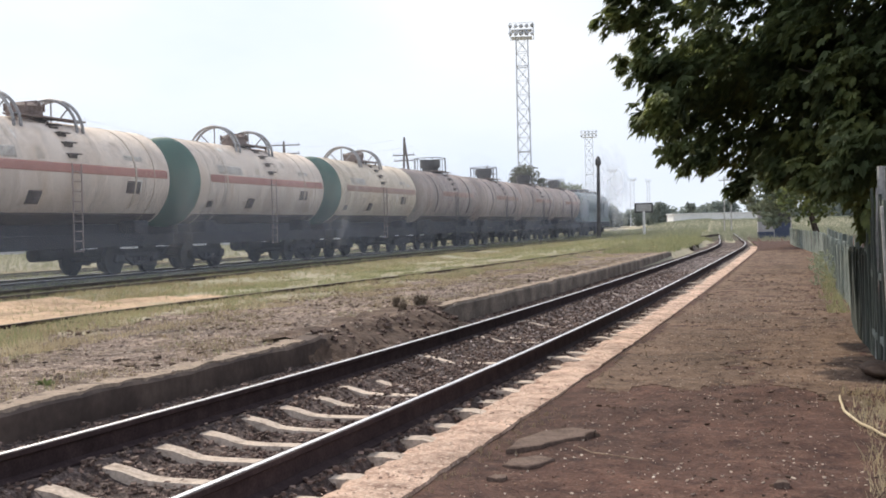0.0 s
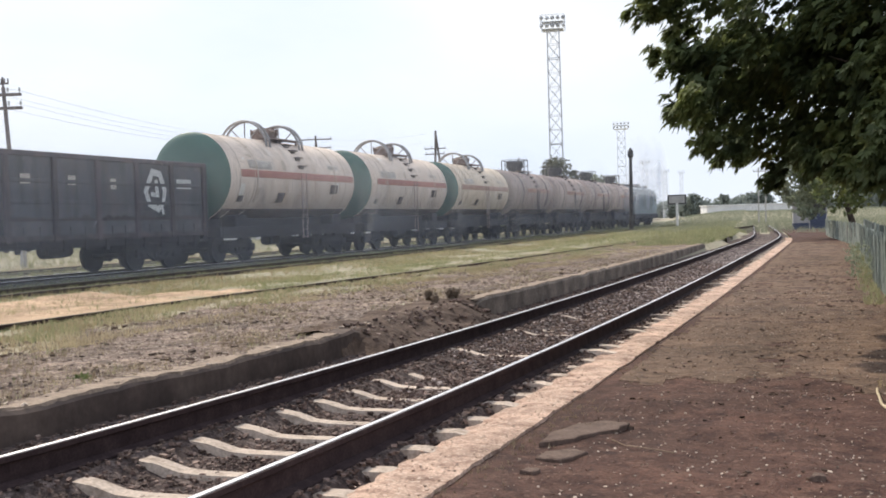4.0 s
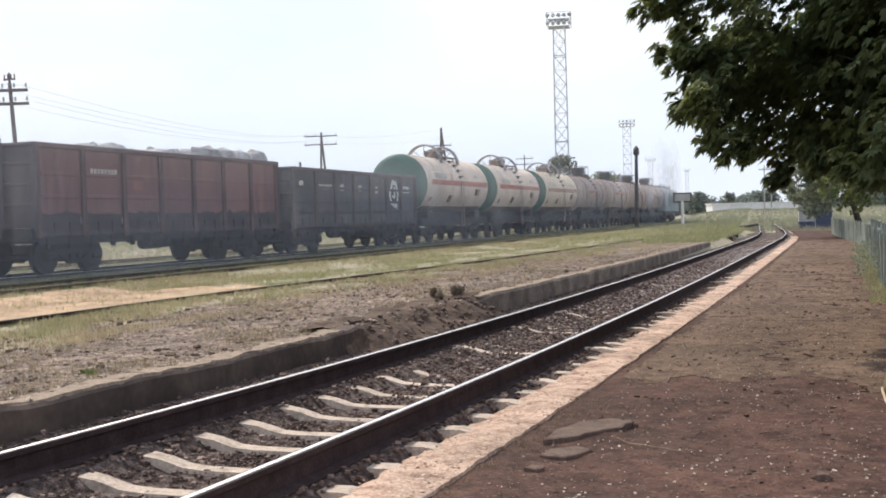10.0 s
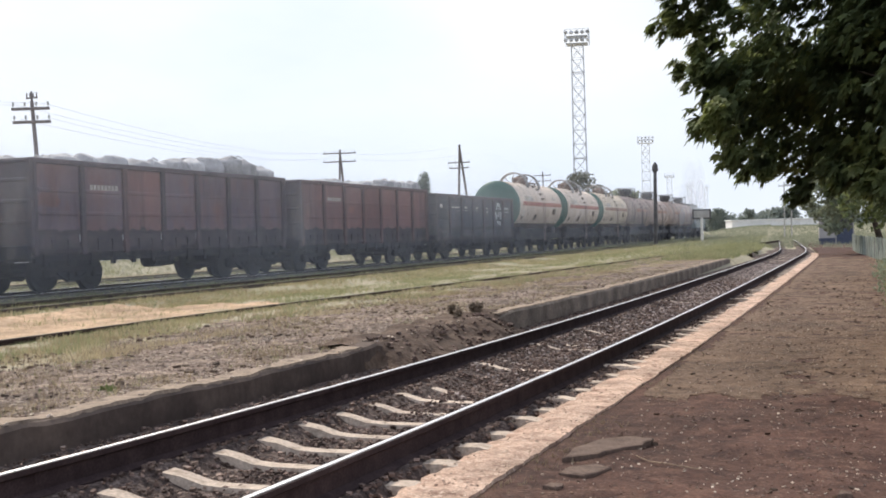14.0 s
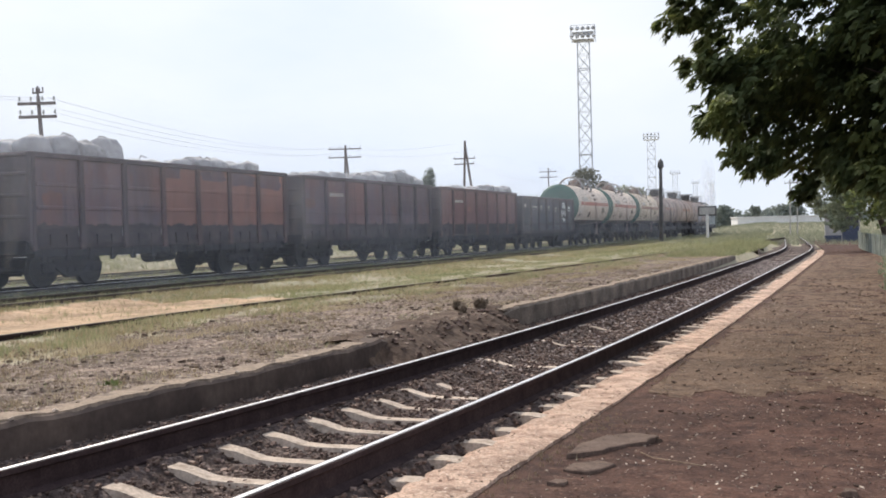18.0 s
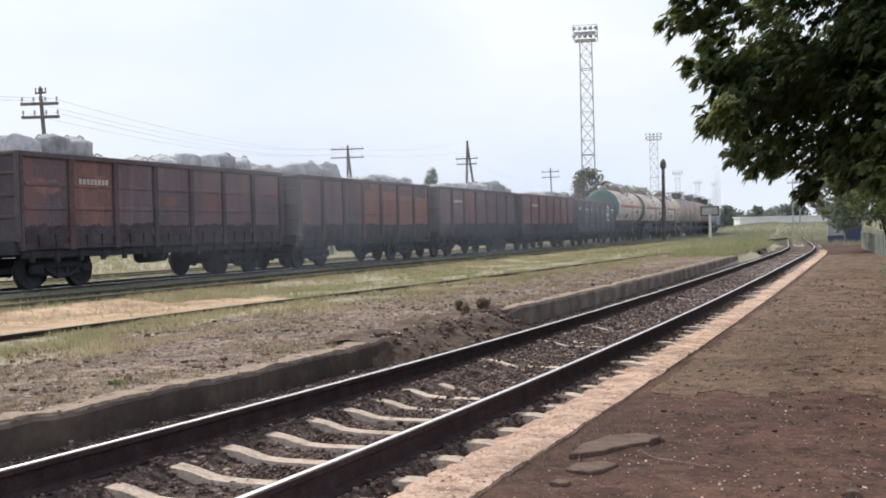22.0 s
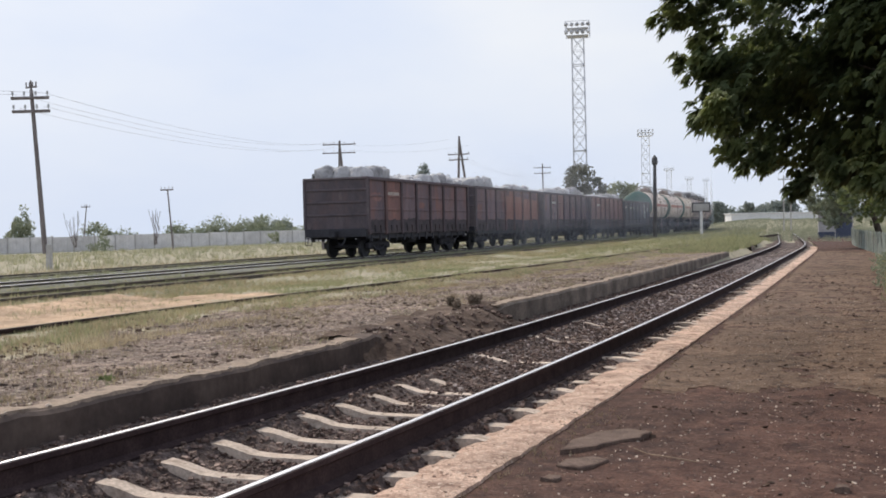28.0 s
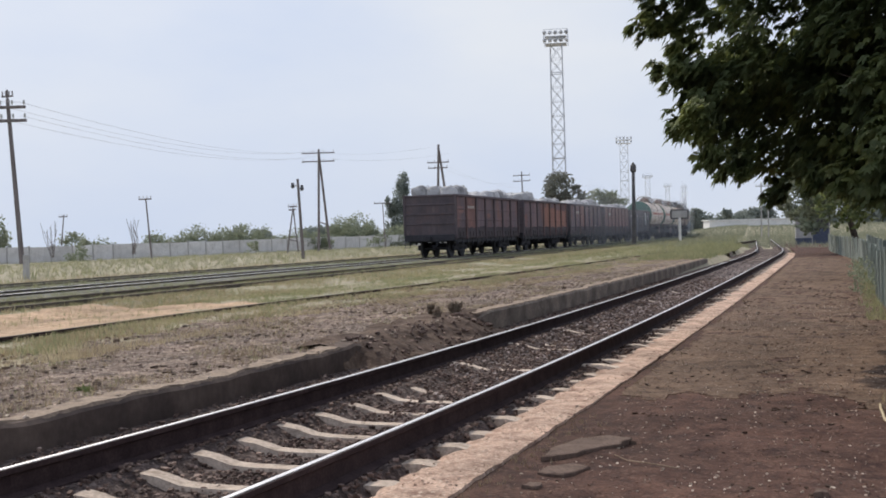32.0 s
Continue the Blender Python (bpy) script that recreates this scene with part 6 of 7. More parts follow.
# remains of an asphalt crust over the earth, with broken edges
def crust_here(x, y):
    e = noise.noise((x * 0.8, y * 0.5, 11)) * 0.9 + noise.noise((x * 2.6, y * 1.8, 12)) * 0.45
    if y < 9.5 + e * 2.6 or x - near_x(y) < 1.58 + 0.12 * e:
        return False
    return noise.noise((x * 0.55, y * 0.22, 31)) + 0.4 * noise.noise((x * 1.8, y * 1.1, 32)) > -0.72


cu = [0.07 * i for i in range(52)]
cyy = [8.0 + 0.09 * i for i in range(150)] + [21.5 + 0.25 * i for i in range(150)]
vid, vs, fs = {}, [], []


def crust_vert(i, j):
    if (i, j) not in vid:
        u, y = cu[i], cyy[j]
        x = near_x(y) + 1.48 + u + 0.03 * noise.noise((u * 9, y * 9, 14))
        y2 = y + 0.04 * noise.noise((u * 8, y * 8, 15))
        vid[(i, j)] = len(vs)
        vs.append((x, y2, plat_z(u, y) + 0.004 + 0.005 * noise.noise((u * 2.0, y * 2.0, 16))))
    return vid[(i, j)]


cells = {(i, j) for i in range(len(cu) - 1) for j in range(len(cyy) - 1) if crust_here(near_x(cyy[j]) + 1.48 + cu[i], cyy[j])}
for i, j in sorted(cells):
    fs.append((crust_vert(i, j), crust_vert(i + 1, j), crust_vert(i + 1, j + 1), crust_vert(i, j + 1)))
for i, j in sorted(cells):
    for (a, b), nb in ((((i, j), (i + 1, j)), (i, j - 1)), (((i + 1, j), (i + 1, j + 1)), (i + 1, j)), (((i + 1, j + 1), (i, j + 1)), (i, j + 1)), (((i, j + 1), (i, j)), (i - 1, j))):
        if nb not in cells:
            p, q = vs[crust_vert(*a)], vs[crust_vert(*b)]
            k = len(vs)
            vs += [(q[0], q[1], q[2] - 0.03), (p[0], p[1], p[2] - 0.03)]
            fs.append((crust_vert(*a), k + 1, k, crust_vert(*b)))
tagged(raw("asphalt_crust", vs, fs, "path"), "crumbling grey-brown asphalt crust with broken edges", "asphalt", "", "structure")


def fragment(ring, h, seed, mat="chip", label="broken flat piece of old asphalt on the earth"):
    """A flat broken slab with the given outline."""
    r = random.Random(seed)
    cx, cy = sum(p[0] for p in ring) / len(ring), sum(p[1] for p in ring) / len(ring)
    out = []
    for (x0, y0), (x1, y1) in zip(ring, ring[1:] + ring[:1]):
        for k in (0, 0.34, 0.68):
            j = 0.012 if k else 0.0
            out.append((x0 + (x1 - x0) * k - cx + r.uniform(-j, j), y0 + (y1 - y0) * k - cy + r.uniform(-j, j)))
    n = len(out)
    bm = bmesh.new()
    lo = [bm.verts.new((a, b, -0.03)) for a, b in out]
    mid = [bm.verts.new((a, b, h * 0.75)) for a, b in out]
    hi = [bm.verts.new((a * 0.93, b * 0.93, h + r.uniform(-0.003, 0.003))) for a, b in out]
    for p, q in ((lo, mid), (mid, hi)):
        for k in range(n):
            bm.faces.new((p[k], p[(k + 1) % n], q[(k + 1) % n], q[k]))
    top = bm.verts.new((0, 0, h + 0.004))
    for k in range(n):
        bm.faces.new((hi[k], hi[(k + 1) % n], top))
    bm.faces.new(lo[::-1])
    bmesh.ops.recalc_face_normals(bm, faces=bm.faces)
    ob = part("asphalt_fragment", bm, mat)
    ob.matrix_basis = pose(cx, cy, on_platform(cx, cy), r.uniform(-1.5, 1.5), r.uniform(-1.5, 1.5), 0)
    tagged(ob, label, "rubble", "asphalt fragments")


fragment([(-1.86, 6.52), (-1.67, 6.74), (-1.58, 6.98), (-1.47, 7.13), (-1.45, 7.43), (-1.62, 7.46), (-1.79, 7.27), (-1.88, 6.9)], 0.020, 1)
fragment([(-1.77, 6.12), (-1.60, 6.10), (-1.50, 6.36), (-1.62, 6.42), (-1.76, 6.28)], 0.024, 4)
fragment([(-1.75, 5.72), (-1.67, 5.71), (-1.65, 5.80), (-1.73, 5.83)], 0.022, 5)
fragment([(-0.19, 5.86), (-0.11, 5.88), (-0.12, 5.95), (-0.18, 5.94)], 0.022, 6)

r3 = random.Random(44)


def rocks(name, spots, mat, label, category, seed, flat=0.6):
    """Many small broken stones in one mesh: (x, y, z, radius)."""
    r = np.random.default_rng(seed)
    base = np.array([(-1, -1, -1), (1, -1, -1), (1, 1, -1), (-1, 1, -1), (-1, -1, 1), (1, -1, 1), (1, 1, 1), (-1, 1, 1)], float) * 0.6
    faces = np.array([(0, 3, 2, 1), (4, 5, 6, 7), (0, 1, 5, 4), (1, 2, 6, 5), (2, 3, 7, 6), (3, 0, 4, 7)])
    vs, fs = [], []
    for k, (x, y, z, q) in enumerate(spots):
        v = base * (1 + r.uniform(-0.35, 0.35, (8, 3)))
        a = r.uniform(0, 6.28)
        b = r.uniform(-0.6, 0.6)
        rz = np.array([(math.cos(a), -math.sin(a), 0), (math.sin(a), math.cos(a), 0), (0, 0, 1)])
        rx = np.array([(1, 0, 0), (0, math.cos(b), -math.sin(b)), (0, math.sin(b), math.cos(b))])
        v = (v * np.array([1, r.uniform(0.6, 1.0), flat])) @ rx.T @ rz.T * q + np.array([x, y, z])
        vs += v.tolist()
        fs += (faces + 8 * k).tolist()
    return tagged(raw(name, vs, fs, mat), label, category, "", "stuff")


def island_material_rand(m):
    """Stones in one mesh differ by island."""
    n, l = m.node_tree.nodes, m.node_tree.links
    g = n.new("ShaderNodeNewGeometry")
    for node in n:
        if node.type == "MAP_RANGE" and abs(node.inputs["To Max"].default_value - 1.3) < 0.02:
            l.new(g.outputs["Random Per Island"], node.inputs["Value"])
            node.inputs["To Min"].default_value, node.inputs["To Max"].default_value = 0.50, 1.60


island_material_rand(M["stone"])
M["pebble"] = material("platform_pebbles", [(0.085, 0.045, 0.033), (0.18, 0.112, 0.080)], 3, 30, 0.9, bump=0.2, vary=0.3)
island_material_rand(M["pebble"])
M["palebit"] = material("pale_litter", [(0.42, 0.38, 0.33), (0.62, 0.58, 0.52)], 3, 30, 0.9, bump=0.2, vary=0.3)
island_material_rand(M["palebit"])

sp = []
for k in range(42000):
    y = 2.2 + 34 * r3.random() ** 1.5
    u = r3.uniform(-1.85, 1.05)
    z = ballast_z(u, y) + 0.010 + r3.uniform(-0.008, 0.012)
    if abs(abs(u) - 0.795) < 0.09 or (u < -0.95 and r3.random() < 0.6) or (0.30 < abs(u) < 1.3 and 0.0 < 1.3 - abs(u) and abs((y - 4.92 + 0.3) % 0.6 - 0.3) < 0.09 and abs(u) < 0.64 and r3.random() < 0.85):
        continue
    sp.append((near_x(y) + u, y, z, (0.007 + 0.019 * r3.random() ** 1.6) * (1 + 0.02 * y)))
rocks("ballast_stones", sp, "stone", "loose broken ballast stones between the rails", "stones", 5)
M["dustystone"] = material("dusty_grey_stone", [(0.24, 0.19, 0.175), (0.40, 0.335, 0.305)], 3, 30, 0.9, bump=0.2, vary=0.3)
island_material_rand(M["dustystone"])
sp = []
for k in range(5200):
    y = 8.0 + 42 * r3.random() ** 1.1
    u = r3.uniform(-0.66, 0.66)
    if r3.random() > smooth01(6, 20, y) + 0.1:
        continue
    sp.append((near_x(y) + u, y, ballast_z(u, y) + 0.016, (0.010 + 0.016 * r3.random() ** 1.6) * (1 + 0.02 * y)))
rocks("dusty_stones", sp, "dustystone", "pale dusty stones lying over the dark ballast", "stones", 25)
sp = []
for k in range(9000):
    y = 2.5 + 26 * r3.random() ** 1.6
    u = r3.uniform(1.7, 4.3)
    x = near_x(y) + u
    if noise.noise((x * 1.7, y * 1.1, 61)) + 0.5 * noise.noise((x * 6, y * 4, 62)) < 0.25 * r3.random() - 0.02:
        continue
    sp.append((x, y, on_platform(x, y) + (0.010 if crust_here(x, y) else 0.002), (0.003 + 0.010 * r3.random() ** 3) * (1 + y * 0.02)))
rocks("pebbles", sp, "pebble", "small reddish pebbles and crumbs on the platform", "pebbles", 6, 0.4)
M["crumb"] = material("pale_brown_crumbs", [(0.28, 0.21, 0.16), (0.46, 0.38, 0.31)], 3, 30, 0.9, bump=0.2, vary=0.3)
island_material_rand(M["crumb"])
sp = []
for k in range(3200):
    y = 2.6 + 20 * r3.random() ** 1.5
    x = near_x(y) + r3.uniform(1.7, 4.2)
    sp.append((x, y, on_platform(x, y) + (0.012 if crust_here(x, y) else 0.004), (0.004 + 0.008 * r3.random() ** 2) * (1 + y * 0.03)))
rocks("litter", sp, "crumb", "scattered pale crumbs and litter on the earth", "litter", 7, 0.4)
sp = []
for k in range(2600):
    y = 2.2 + 26 * r3.random() ** 1.5
    x, yy, z, h = near_path(y, y, 1, 1.29 + r3.uniform(-0.24, 0.22), -0.184)[0]
    sp.append((x, yy, z, 0.003 + 0.013 * r3.random() ** 3))
M["kerbbit"] = material("kerb_crumbs", [(0.34, 0.23, 0.175), (0.50, 0.37, 0.29)], 3, 30, 0.9, bump=0.2, vary=0.3)
island_material_rand(M["kerbbit"])
rocks("kerb_crumbs", sp, "kerbbit", "crumbled pinkish grit lying on the kerb", "grit", 8, 0.28)
sp = []
for k in range(15000):
    y = 3.5 + 30 * r3.random() ** 1.4
    d = 2.15 + 4.6 * r3.random() ** 1.2
    x = near_x(y) - d
    sp.append((x, y, land(x, y) + 0.010, 0.006 + 0.026 * r3.random() ** 3))
rocks("gravel", sp, "stone", "stones and clods strewn over the gravelly strip", "gravel", 9)
sp = [(near_x(y) - 1.90 - r3.uniform(0.0, 0.32), y, rise(y) + 0.115 - near_dip(y) + r3.uniform(-0.02, 0.01), r3.uniform(0.012, 0.035)) for y in [3.5 + 45 * r3.random() ** 1.5 for k in range(260)]]
rocks("wall_rubble", sp, "crumb", "pale broken concrete along the wall's top edge", "rubble", 10, 0.45)
sp = []
for k in range(260):
    y = r3.uniform(11.5, 15.9)
    u = r3.uniform(-0.6, 0.45)
    sp.append((near_x(y) - 1.55 + u, y, slump(u, y) + 0.01, r3.uniform(0.015, 0.055)))
rocks("gap_rubble", sp, "stone", "lumps of soil and rubble in the wall's gap", "rubble", 12)

M["clod"] = material("dark_clod", [(0.055, 0.038, 0.030), (0.13, 0.092, 0.070)], 3, 20, 0.95, bump=0.4, vary=0.3)
island_material_rand(M["clod"])
sp = []
for k in range(2200):
    y = 3.5 + 36 * r3.random() ** 1.4
    x = near_x(y) - 2.2 - 5.6 * r3.random()
    if noise.noise((x * 0.9, y * 0.9, 81)) < 0.3 * r3.random() - 0.05:
        continue
    sp.append((x, y, land(x, y) + 0.012, 0.018 + 0.05 * r3.random() ** 2.5))
rocks("clods", sp, "clod", "dark clods of earth on the gravelly strip", "soil", 15, 0.55)
# pale chips among the gravel, and dead leaves on the platform
sp = []
for k in range(5200):
    y = 3.5 + 26 * r3.random() ** 1.4
    x = near_x(y) - 2.15 - 5.2 * r3.random() ** 1.1
    sp.append((x, y, land(x, y) + 0.012, 0.008 + 0.026 * r3.random() ** 2.2))
rocks("gravel_chips", sp, "crumb", "pale stone chips strewn over the gravelly strip", "gravel", 13, 0.5)
M["deadleaf"] = material("dead_leaf_brown", [(0.035, 0.020, 0.014), (0.085, 0.050, 0.034)], 3, 30, 0.9, bump=0.2, vary=0.3)
island_material_rand(M["deadleaf"])
sp = []
for k in range(2600):
    y = 4.0 + 30 * r3.random() ** 1.2
    x = near_x(y) + r3.uniform(1.7, 4.4)
    if noise.noise((x * 1.1, y * 0.8, 71)) < 0.35 * r3.random() - 0.1:
        continue
    sp.append((x, y, on_platform(x, y) + (0.012 if crust_here(x, y) else 0.004), (0.006 + 0.026 * r3.random() ** 3) * (1 + 0.02 * y)))
rocks("dead_leaves", sp, "deadleaf", "dark dead leaves and clods scattered on the platform", "litter", 14, 0.22)

# twigs and the pale hose
M["twig"] = material("dry_brown_stalk", [(0.17, 0.115, 0.08), (0.32, 0.235, 0.165)], 4, 20, 0.9, bump=0.1)
for i, pts in enumerate((((-1.44, 6.80), (-1.32, 6.62), (-1.16, 6.50), (-0.99, 6.48)),)):
    bm = bmesh.new()
    tube(bm, [(x, y, on_platform(x, y) + 0.018) for x, y in pts], 0.0045, 5)
    tagged(part("twig", bm, "twig"), "thin dry stalk lying on the earth", "twig")
bm = bmesh.new()
hose = [(0.24, 9.45, 0.02), (0.235, 9.2, 0.02), (0.24, 8.9, 0.02), (0.245, 8.55, 0.02), (0.28, 8.3, 0.02), (0.34, 8.05, 0.02), (0.40, 7.85, 0.02), (0.46, 7.68, 0.02), (0.56, 7.5, 0.02), (0.72, 7.3, 0.02)]
tube(bm, [(x, y, on_platform(x, y) + z) for x, y, z in hose], 0.011, 6)
tagged(part("hose", bm, "cable"), "pale bent hose lying on the earth by the fence", "hose")


# ---- grass ----
def grass(name, spots, mat, label, seed, blades=5):
    """Tufts at (x, y, z, height): thin upright blades in one mesh."""
    r = np.random.default_rng(seed)
    s = np.repeat(np.asarray(spots, float), blades, 0)
    n = len(s)
    a = r.uniform(0, 6.283, n)
    h = s[:, 3] * r.uniform(0.5, 1.15, n)
    w = np.clip(s[:, 3] * r.uniform(0.035, 0.07, n), 0.004, None)
    off = r.normal(size=(n, 2)) * (s[:, 3:4] * 0.28)
    lean = r.normal(size=(n, 2)) * (h[:, None] * 0.35)
    p = np.stack([s[:, 0] + off[:, 0], s[:, 1] + off[:, 1], s[:, 2] - 0.02], 1)
    d = np.stack([np.cos(a) * w, np.sin(a) * w, np.zeros(n)], 1)
    tip = p + np.stack([lean[:, 0], lean[:, 1], h], 1)
    v = np.stack([p - d, p + d, tip], 1).reshape(-1, 3)
    f = np.arange(3 * n).reshape(-1, 3)
    return tagged(raw(name, v.tolist(), f.tolist(), mat), label, "grass", "", "stuff")


# Turf green greyed and paled: distance haze is put into the colour.
M["farturf"] = material("hazy_green_turf", [(0.20, 0.215, 0.155), (0.26, 0.275, 0.195), (0.32, 0.32, 0.235)], 0.15, 2, 0.9, bump=0.0, trans=0.4)
M["deadstalk"] = material("withered_stalk", [(0.17, 0.125, 0.085), (0.34, 0.27, 0.185)], 2, 12, 0.9, bump=0.0, trans=0.35)


def strip(n, across, along, hmin, hmax, power=1.0, clump=0.5):
    out = []
    while len(out) < n:
        a = r3.uniform(*across)
        s = along[0] + (along[1] - along[0]) * r3.random() ** power
        p = yard(a, s)
        if sand_here(p.x, p.y) and r3.random() < 0.88:
            continue
        if noise.noise((p.x * 0.45, p.y * 0.25, 21)) < clump - 0.9 + 0.5 * r3.random():
            continue
        top = max([land(p.x, p.y)] + [z - 0.26 * max(0.0, abs(a - c) - half) / 1.5 for c, half, z in ((20.6, 1.6, RAIL_Z - 0.065), (25.6, 1.5, 0.155), (16.6, 1.4, 0.14)) if abs(a - c) < half + 1.4])
        out.append((p.x, p.y, top, r3.uniform(hmin, hmax)))
    return out


def island_spots(n, hmin, hmax, d0, d1, y0, y1, clump):
    out = []
    while len(out) < n:
        y = y0 + (y1 - y0) * r3.random() ** 1.5
        d = r3.uniform(d0, d1)
        x = near_x(y) - d
        if noise.noise((x * 0.9, y * 0.7, 25)) < clump - 0.7 + 0.6 * r3.random():
            continue
        out.append((x, y, land(x, y), r3.uniform(hmin, hmax)))
    return out


def siding_spots(n, d0, d1, y0, y1, hmin, hmax):
    out = []
    while len(out) < n:
        y = y0 + (y1 - y0) * r3.random() ** 1.4
        x = siding_x(y) + r3.uniform(d0, d1)
        if noise.noise((x * 1.1, y * 0.5, 27)) < -0.15 + 0.5 * r3.random():
            continue
        out.append((x, y, land(x, y), r3.uniform(hmin, hmax)))
    return out


grass("siding_grass", siding_spots(5600, 0.10, 1.9, 6, 70, 0.04, 0.17), "grass", "green and yellow grass along the siding", 101)
grass("rail_grass", siding_spots(4500, 0.02, 0.3, 5, 60, 0.02, 0.08), "grass", "short grass growing against the siding rail", 120)
grass("siding_straw", siding_spots(6500, 0.1, 3.0, 6, 60, 0.05, 0.16), "drygrass", "dry straw grass beside the siding", 102)
grass("strip_straw", island_spots(15000, 0.025, 0.095, 2.15, 8.0, 3, 55, 0.35), "drygrass", "sparse dry grass on the gravelly strip", 103)
grass("dry_clumps", island_spots(3200, 0.04, 0.12, 2.3, 7.6, 3.5, 40, 0.45), "deadstalk", "brown withered clumps on the gravelly strip", 119, 9)
grass("strip_weeds", island_spots(1300, 0.04, 0.11, 2.2, 8.0, 3, 45, 0.55), "grass", "low green weeds on the gravelly strip", 104)
grass("yard_straw", strip(3600, (12.6, 15.6), (6, 130), 0.05, 0.13, 1.5, 0.5), "drygrass", "dry grass between the siding and the train", 105)
grass("band_straw", strip(4800, (13.8, 15.7), (5, 75), 0.06, 0.18, 1.5, 0.5), "drygrass", "tufted dry grass along the second siding", 117)
grass("band_grass", strip(6500, (13.4, 15.7), (5, 75), 0.05, 0.14, 1.5, 0.5), "grass", "green tufts along the second siding", 118)
grass("far_yard_grass", strip(19000, (12.2, 19.0), (15, 120), 0.05, 0.16, 1.35, 0.36), "grass", "green and yellow grass over the yard", 124)
grass("far_yard_straw", strip(3500, (11.6, 19.0), (17, 110), 0.05, 0.14, 1.25, 0.45), "drygrass", "straw-coloured grass over the yard", 125)
grass("siding_gap_grass", [q for q in siding_spots(9000, -3.4, -0.1, 17, 90, 0.05, 0.15) if not sand_here(q[0], q[1])], "grass", "green grass filling the old siding between its rails", 127)
grass("sand_straw", siding_spots(1800, -4.2, -0.2, 6, 23, 0.03, 0.10), "drygrass", "sparse straw on the sand", 126, 4)
grass("yard_grass", strip(5000, (17.3, 19.0), (8, 150), 0.06, 0.17, 1.5, 0.5), "grass", "green grass beside the through track", 106)
grass("mid_grass", strip(6000, (21.8, 24.6), (10, 170), 0.07, 0.22, 1.4, 0.4), "grass", "green grass between the yard tracks", 107)
grass("bed_grass", strip(20000, (18.4, 22.8), (8, 150), 0.03, 0.085, 1.6, 0.42), "palegrass", "low green grass on the through track's bed", 115)
grass("loop_grass", strip(13000, (23.4, 27.4), (10, 150), 0.04, 0.11, 1.5, 0.35), "palegrass", "pale grass growing over the loop track", 116)
grass("siding_bed_grass", strip(7000, (15.5, 18.4), (6, 120), 0.02, 0.07, 1.6, 0.42), "palegrass", "thin grass over the second siding", 122)
grass("mid_straw", strip(5000, (26.4, 28.6), (14, 170), 0.08, 0.26, 1.4, 0.4), "drygrass", "dry grass between the yard tracks", 108)
grass("far_straw", strip(7000, (27.8, 75), (18, 200), 0.15, 0.45, 1.2, 0.3), "palegrass", "tall dry grass before the yard wall", 109, 6)
grass("far_grass", strip(4500, (27.8, 80), (18, 220), 0.15, 0.5, 1.2, 0.6), "grass", "green patches of grass before the yard wall", 110, 6)
sp = []
while len(sp) < 24000:
    y = r3.uniform(84, 335)
    x = near_x(y) + r3.uniform(-16, 36)
    sp.append((x, y, land(x, y), r3.uniform(0.2, 0.55)))
grass("rise_grass", sp, "farturf", "green grass on the far ground beyond the platform", 114)
grass("verge_grass", [(near_x(y) - d, y, flat_land(near_x(y) - d, y), r3.uniform(0.12, 0.34)) for y, d in [(r3.uniform(47.5, 98), r3.uniform(1.55, 5.0)) for k in range(4200)]], "grass", "green grass beyond the end of the old wall", 121, 6)
grass("end_grass", [(near_x(y) - d, y, land(near_x(y) - d, y), r3.uniform(0.12, 0.4)) for y, d in [(r3.uniform(55, 170), r3.uniform(2.2, 16)) for k in range(5000)]], "grass", "green grass where the tracks draw together", 111)
sp = []
for k in range(450):
    y = 19 + 40 * r3.random() ** 1.2
    x = 0.60 - 0.30 * r3.random() ** 2
    sp.append((x, y, rise(y) - 0.2, r3.uniform(0.05, 0.20)))
grass("fence_weeds", sp, "grass", "weeds along the foot of the board fence", 112, 6)
sp = []
for k in range(800):
    y = 4.5 + 40 * r3.random() ** 1.5
    x, yy, z, h = near_path(y, y, 1, 1.54 + 0.12 * r3.gauss(0, 1), -0.2)[0]
    if noise.noise((x, y * 0.6, 41)) < -0.1:
        continue
    sp.append((x, yy, z, r3.uniform(0.015, 0.055)))
grass("kerb_weeds", sp, "deadstalk", "short dry weeds behind the kerb", 113)
sp = []
for k in range(900):
    y = 4.6 + 5.2 * r3.random()
    x = 0.32 + 0.9 * r3.random() + 0.10 * noise.noise((y * 2, 1, 91))
    sp.append((x, y, on_platform(x, y), r3.uniform(0.03, 0.13)))
grass("fence_straw", sp, "drygrass", "dry straw at the edge of the platform by the fence", 123, 6)
v, f = leaves(in_lobes([(0.35, 24.0, 0.25, 0.32), (0.42, 25.2, 0.45, 0.36), (0.40, 27.0, 0.3, 0.3)], 1500, 151), 0.07, 152)
tagged(raw("weed_bush", v, f, "bush"), "yellow-green weed bush against the fence", "bush")
# dry shrubs in the wall's gap: splayed brown stalks with shrivelled leaves
M["dryshrub"] = material("brown_dry_shrub", [(0.15, 0.115, 0.085), (0.27, 0.21, 0.155)], 2, 12, 0.9, bump=0.0)


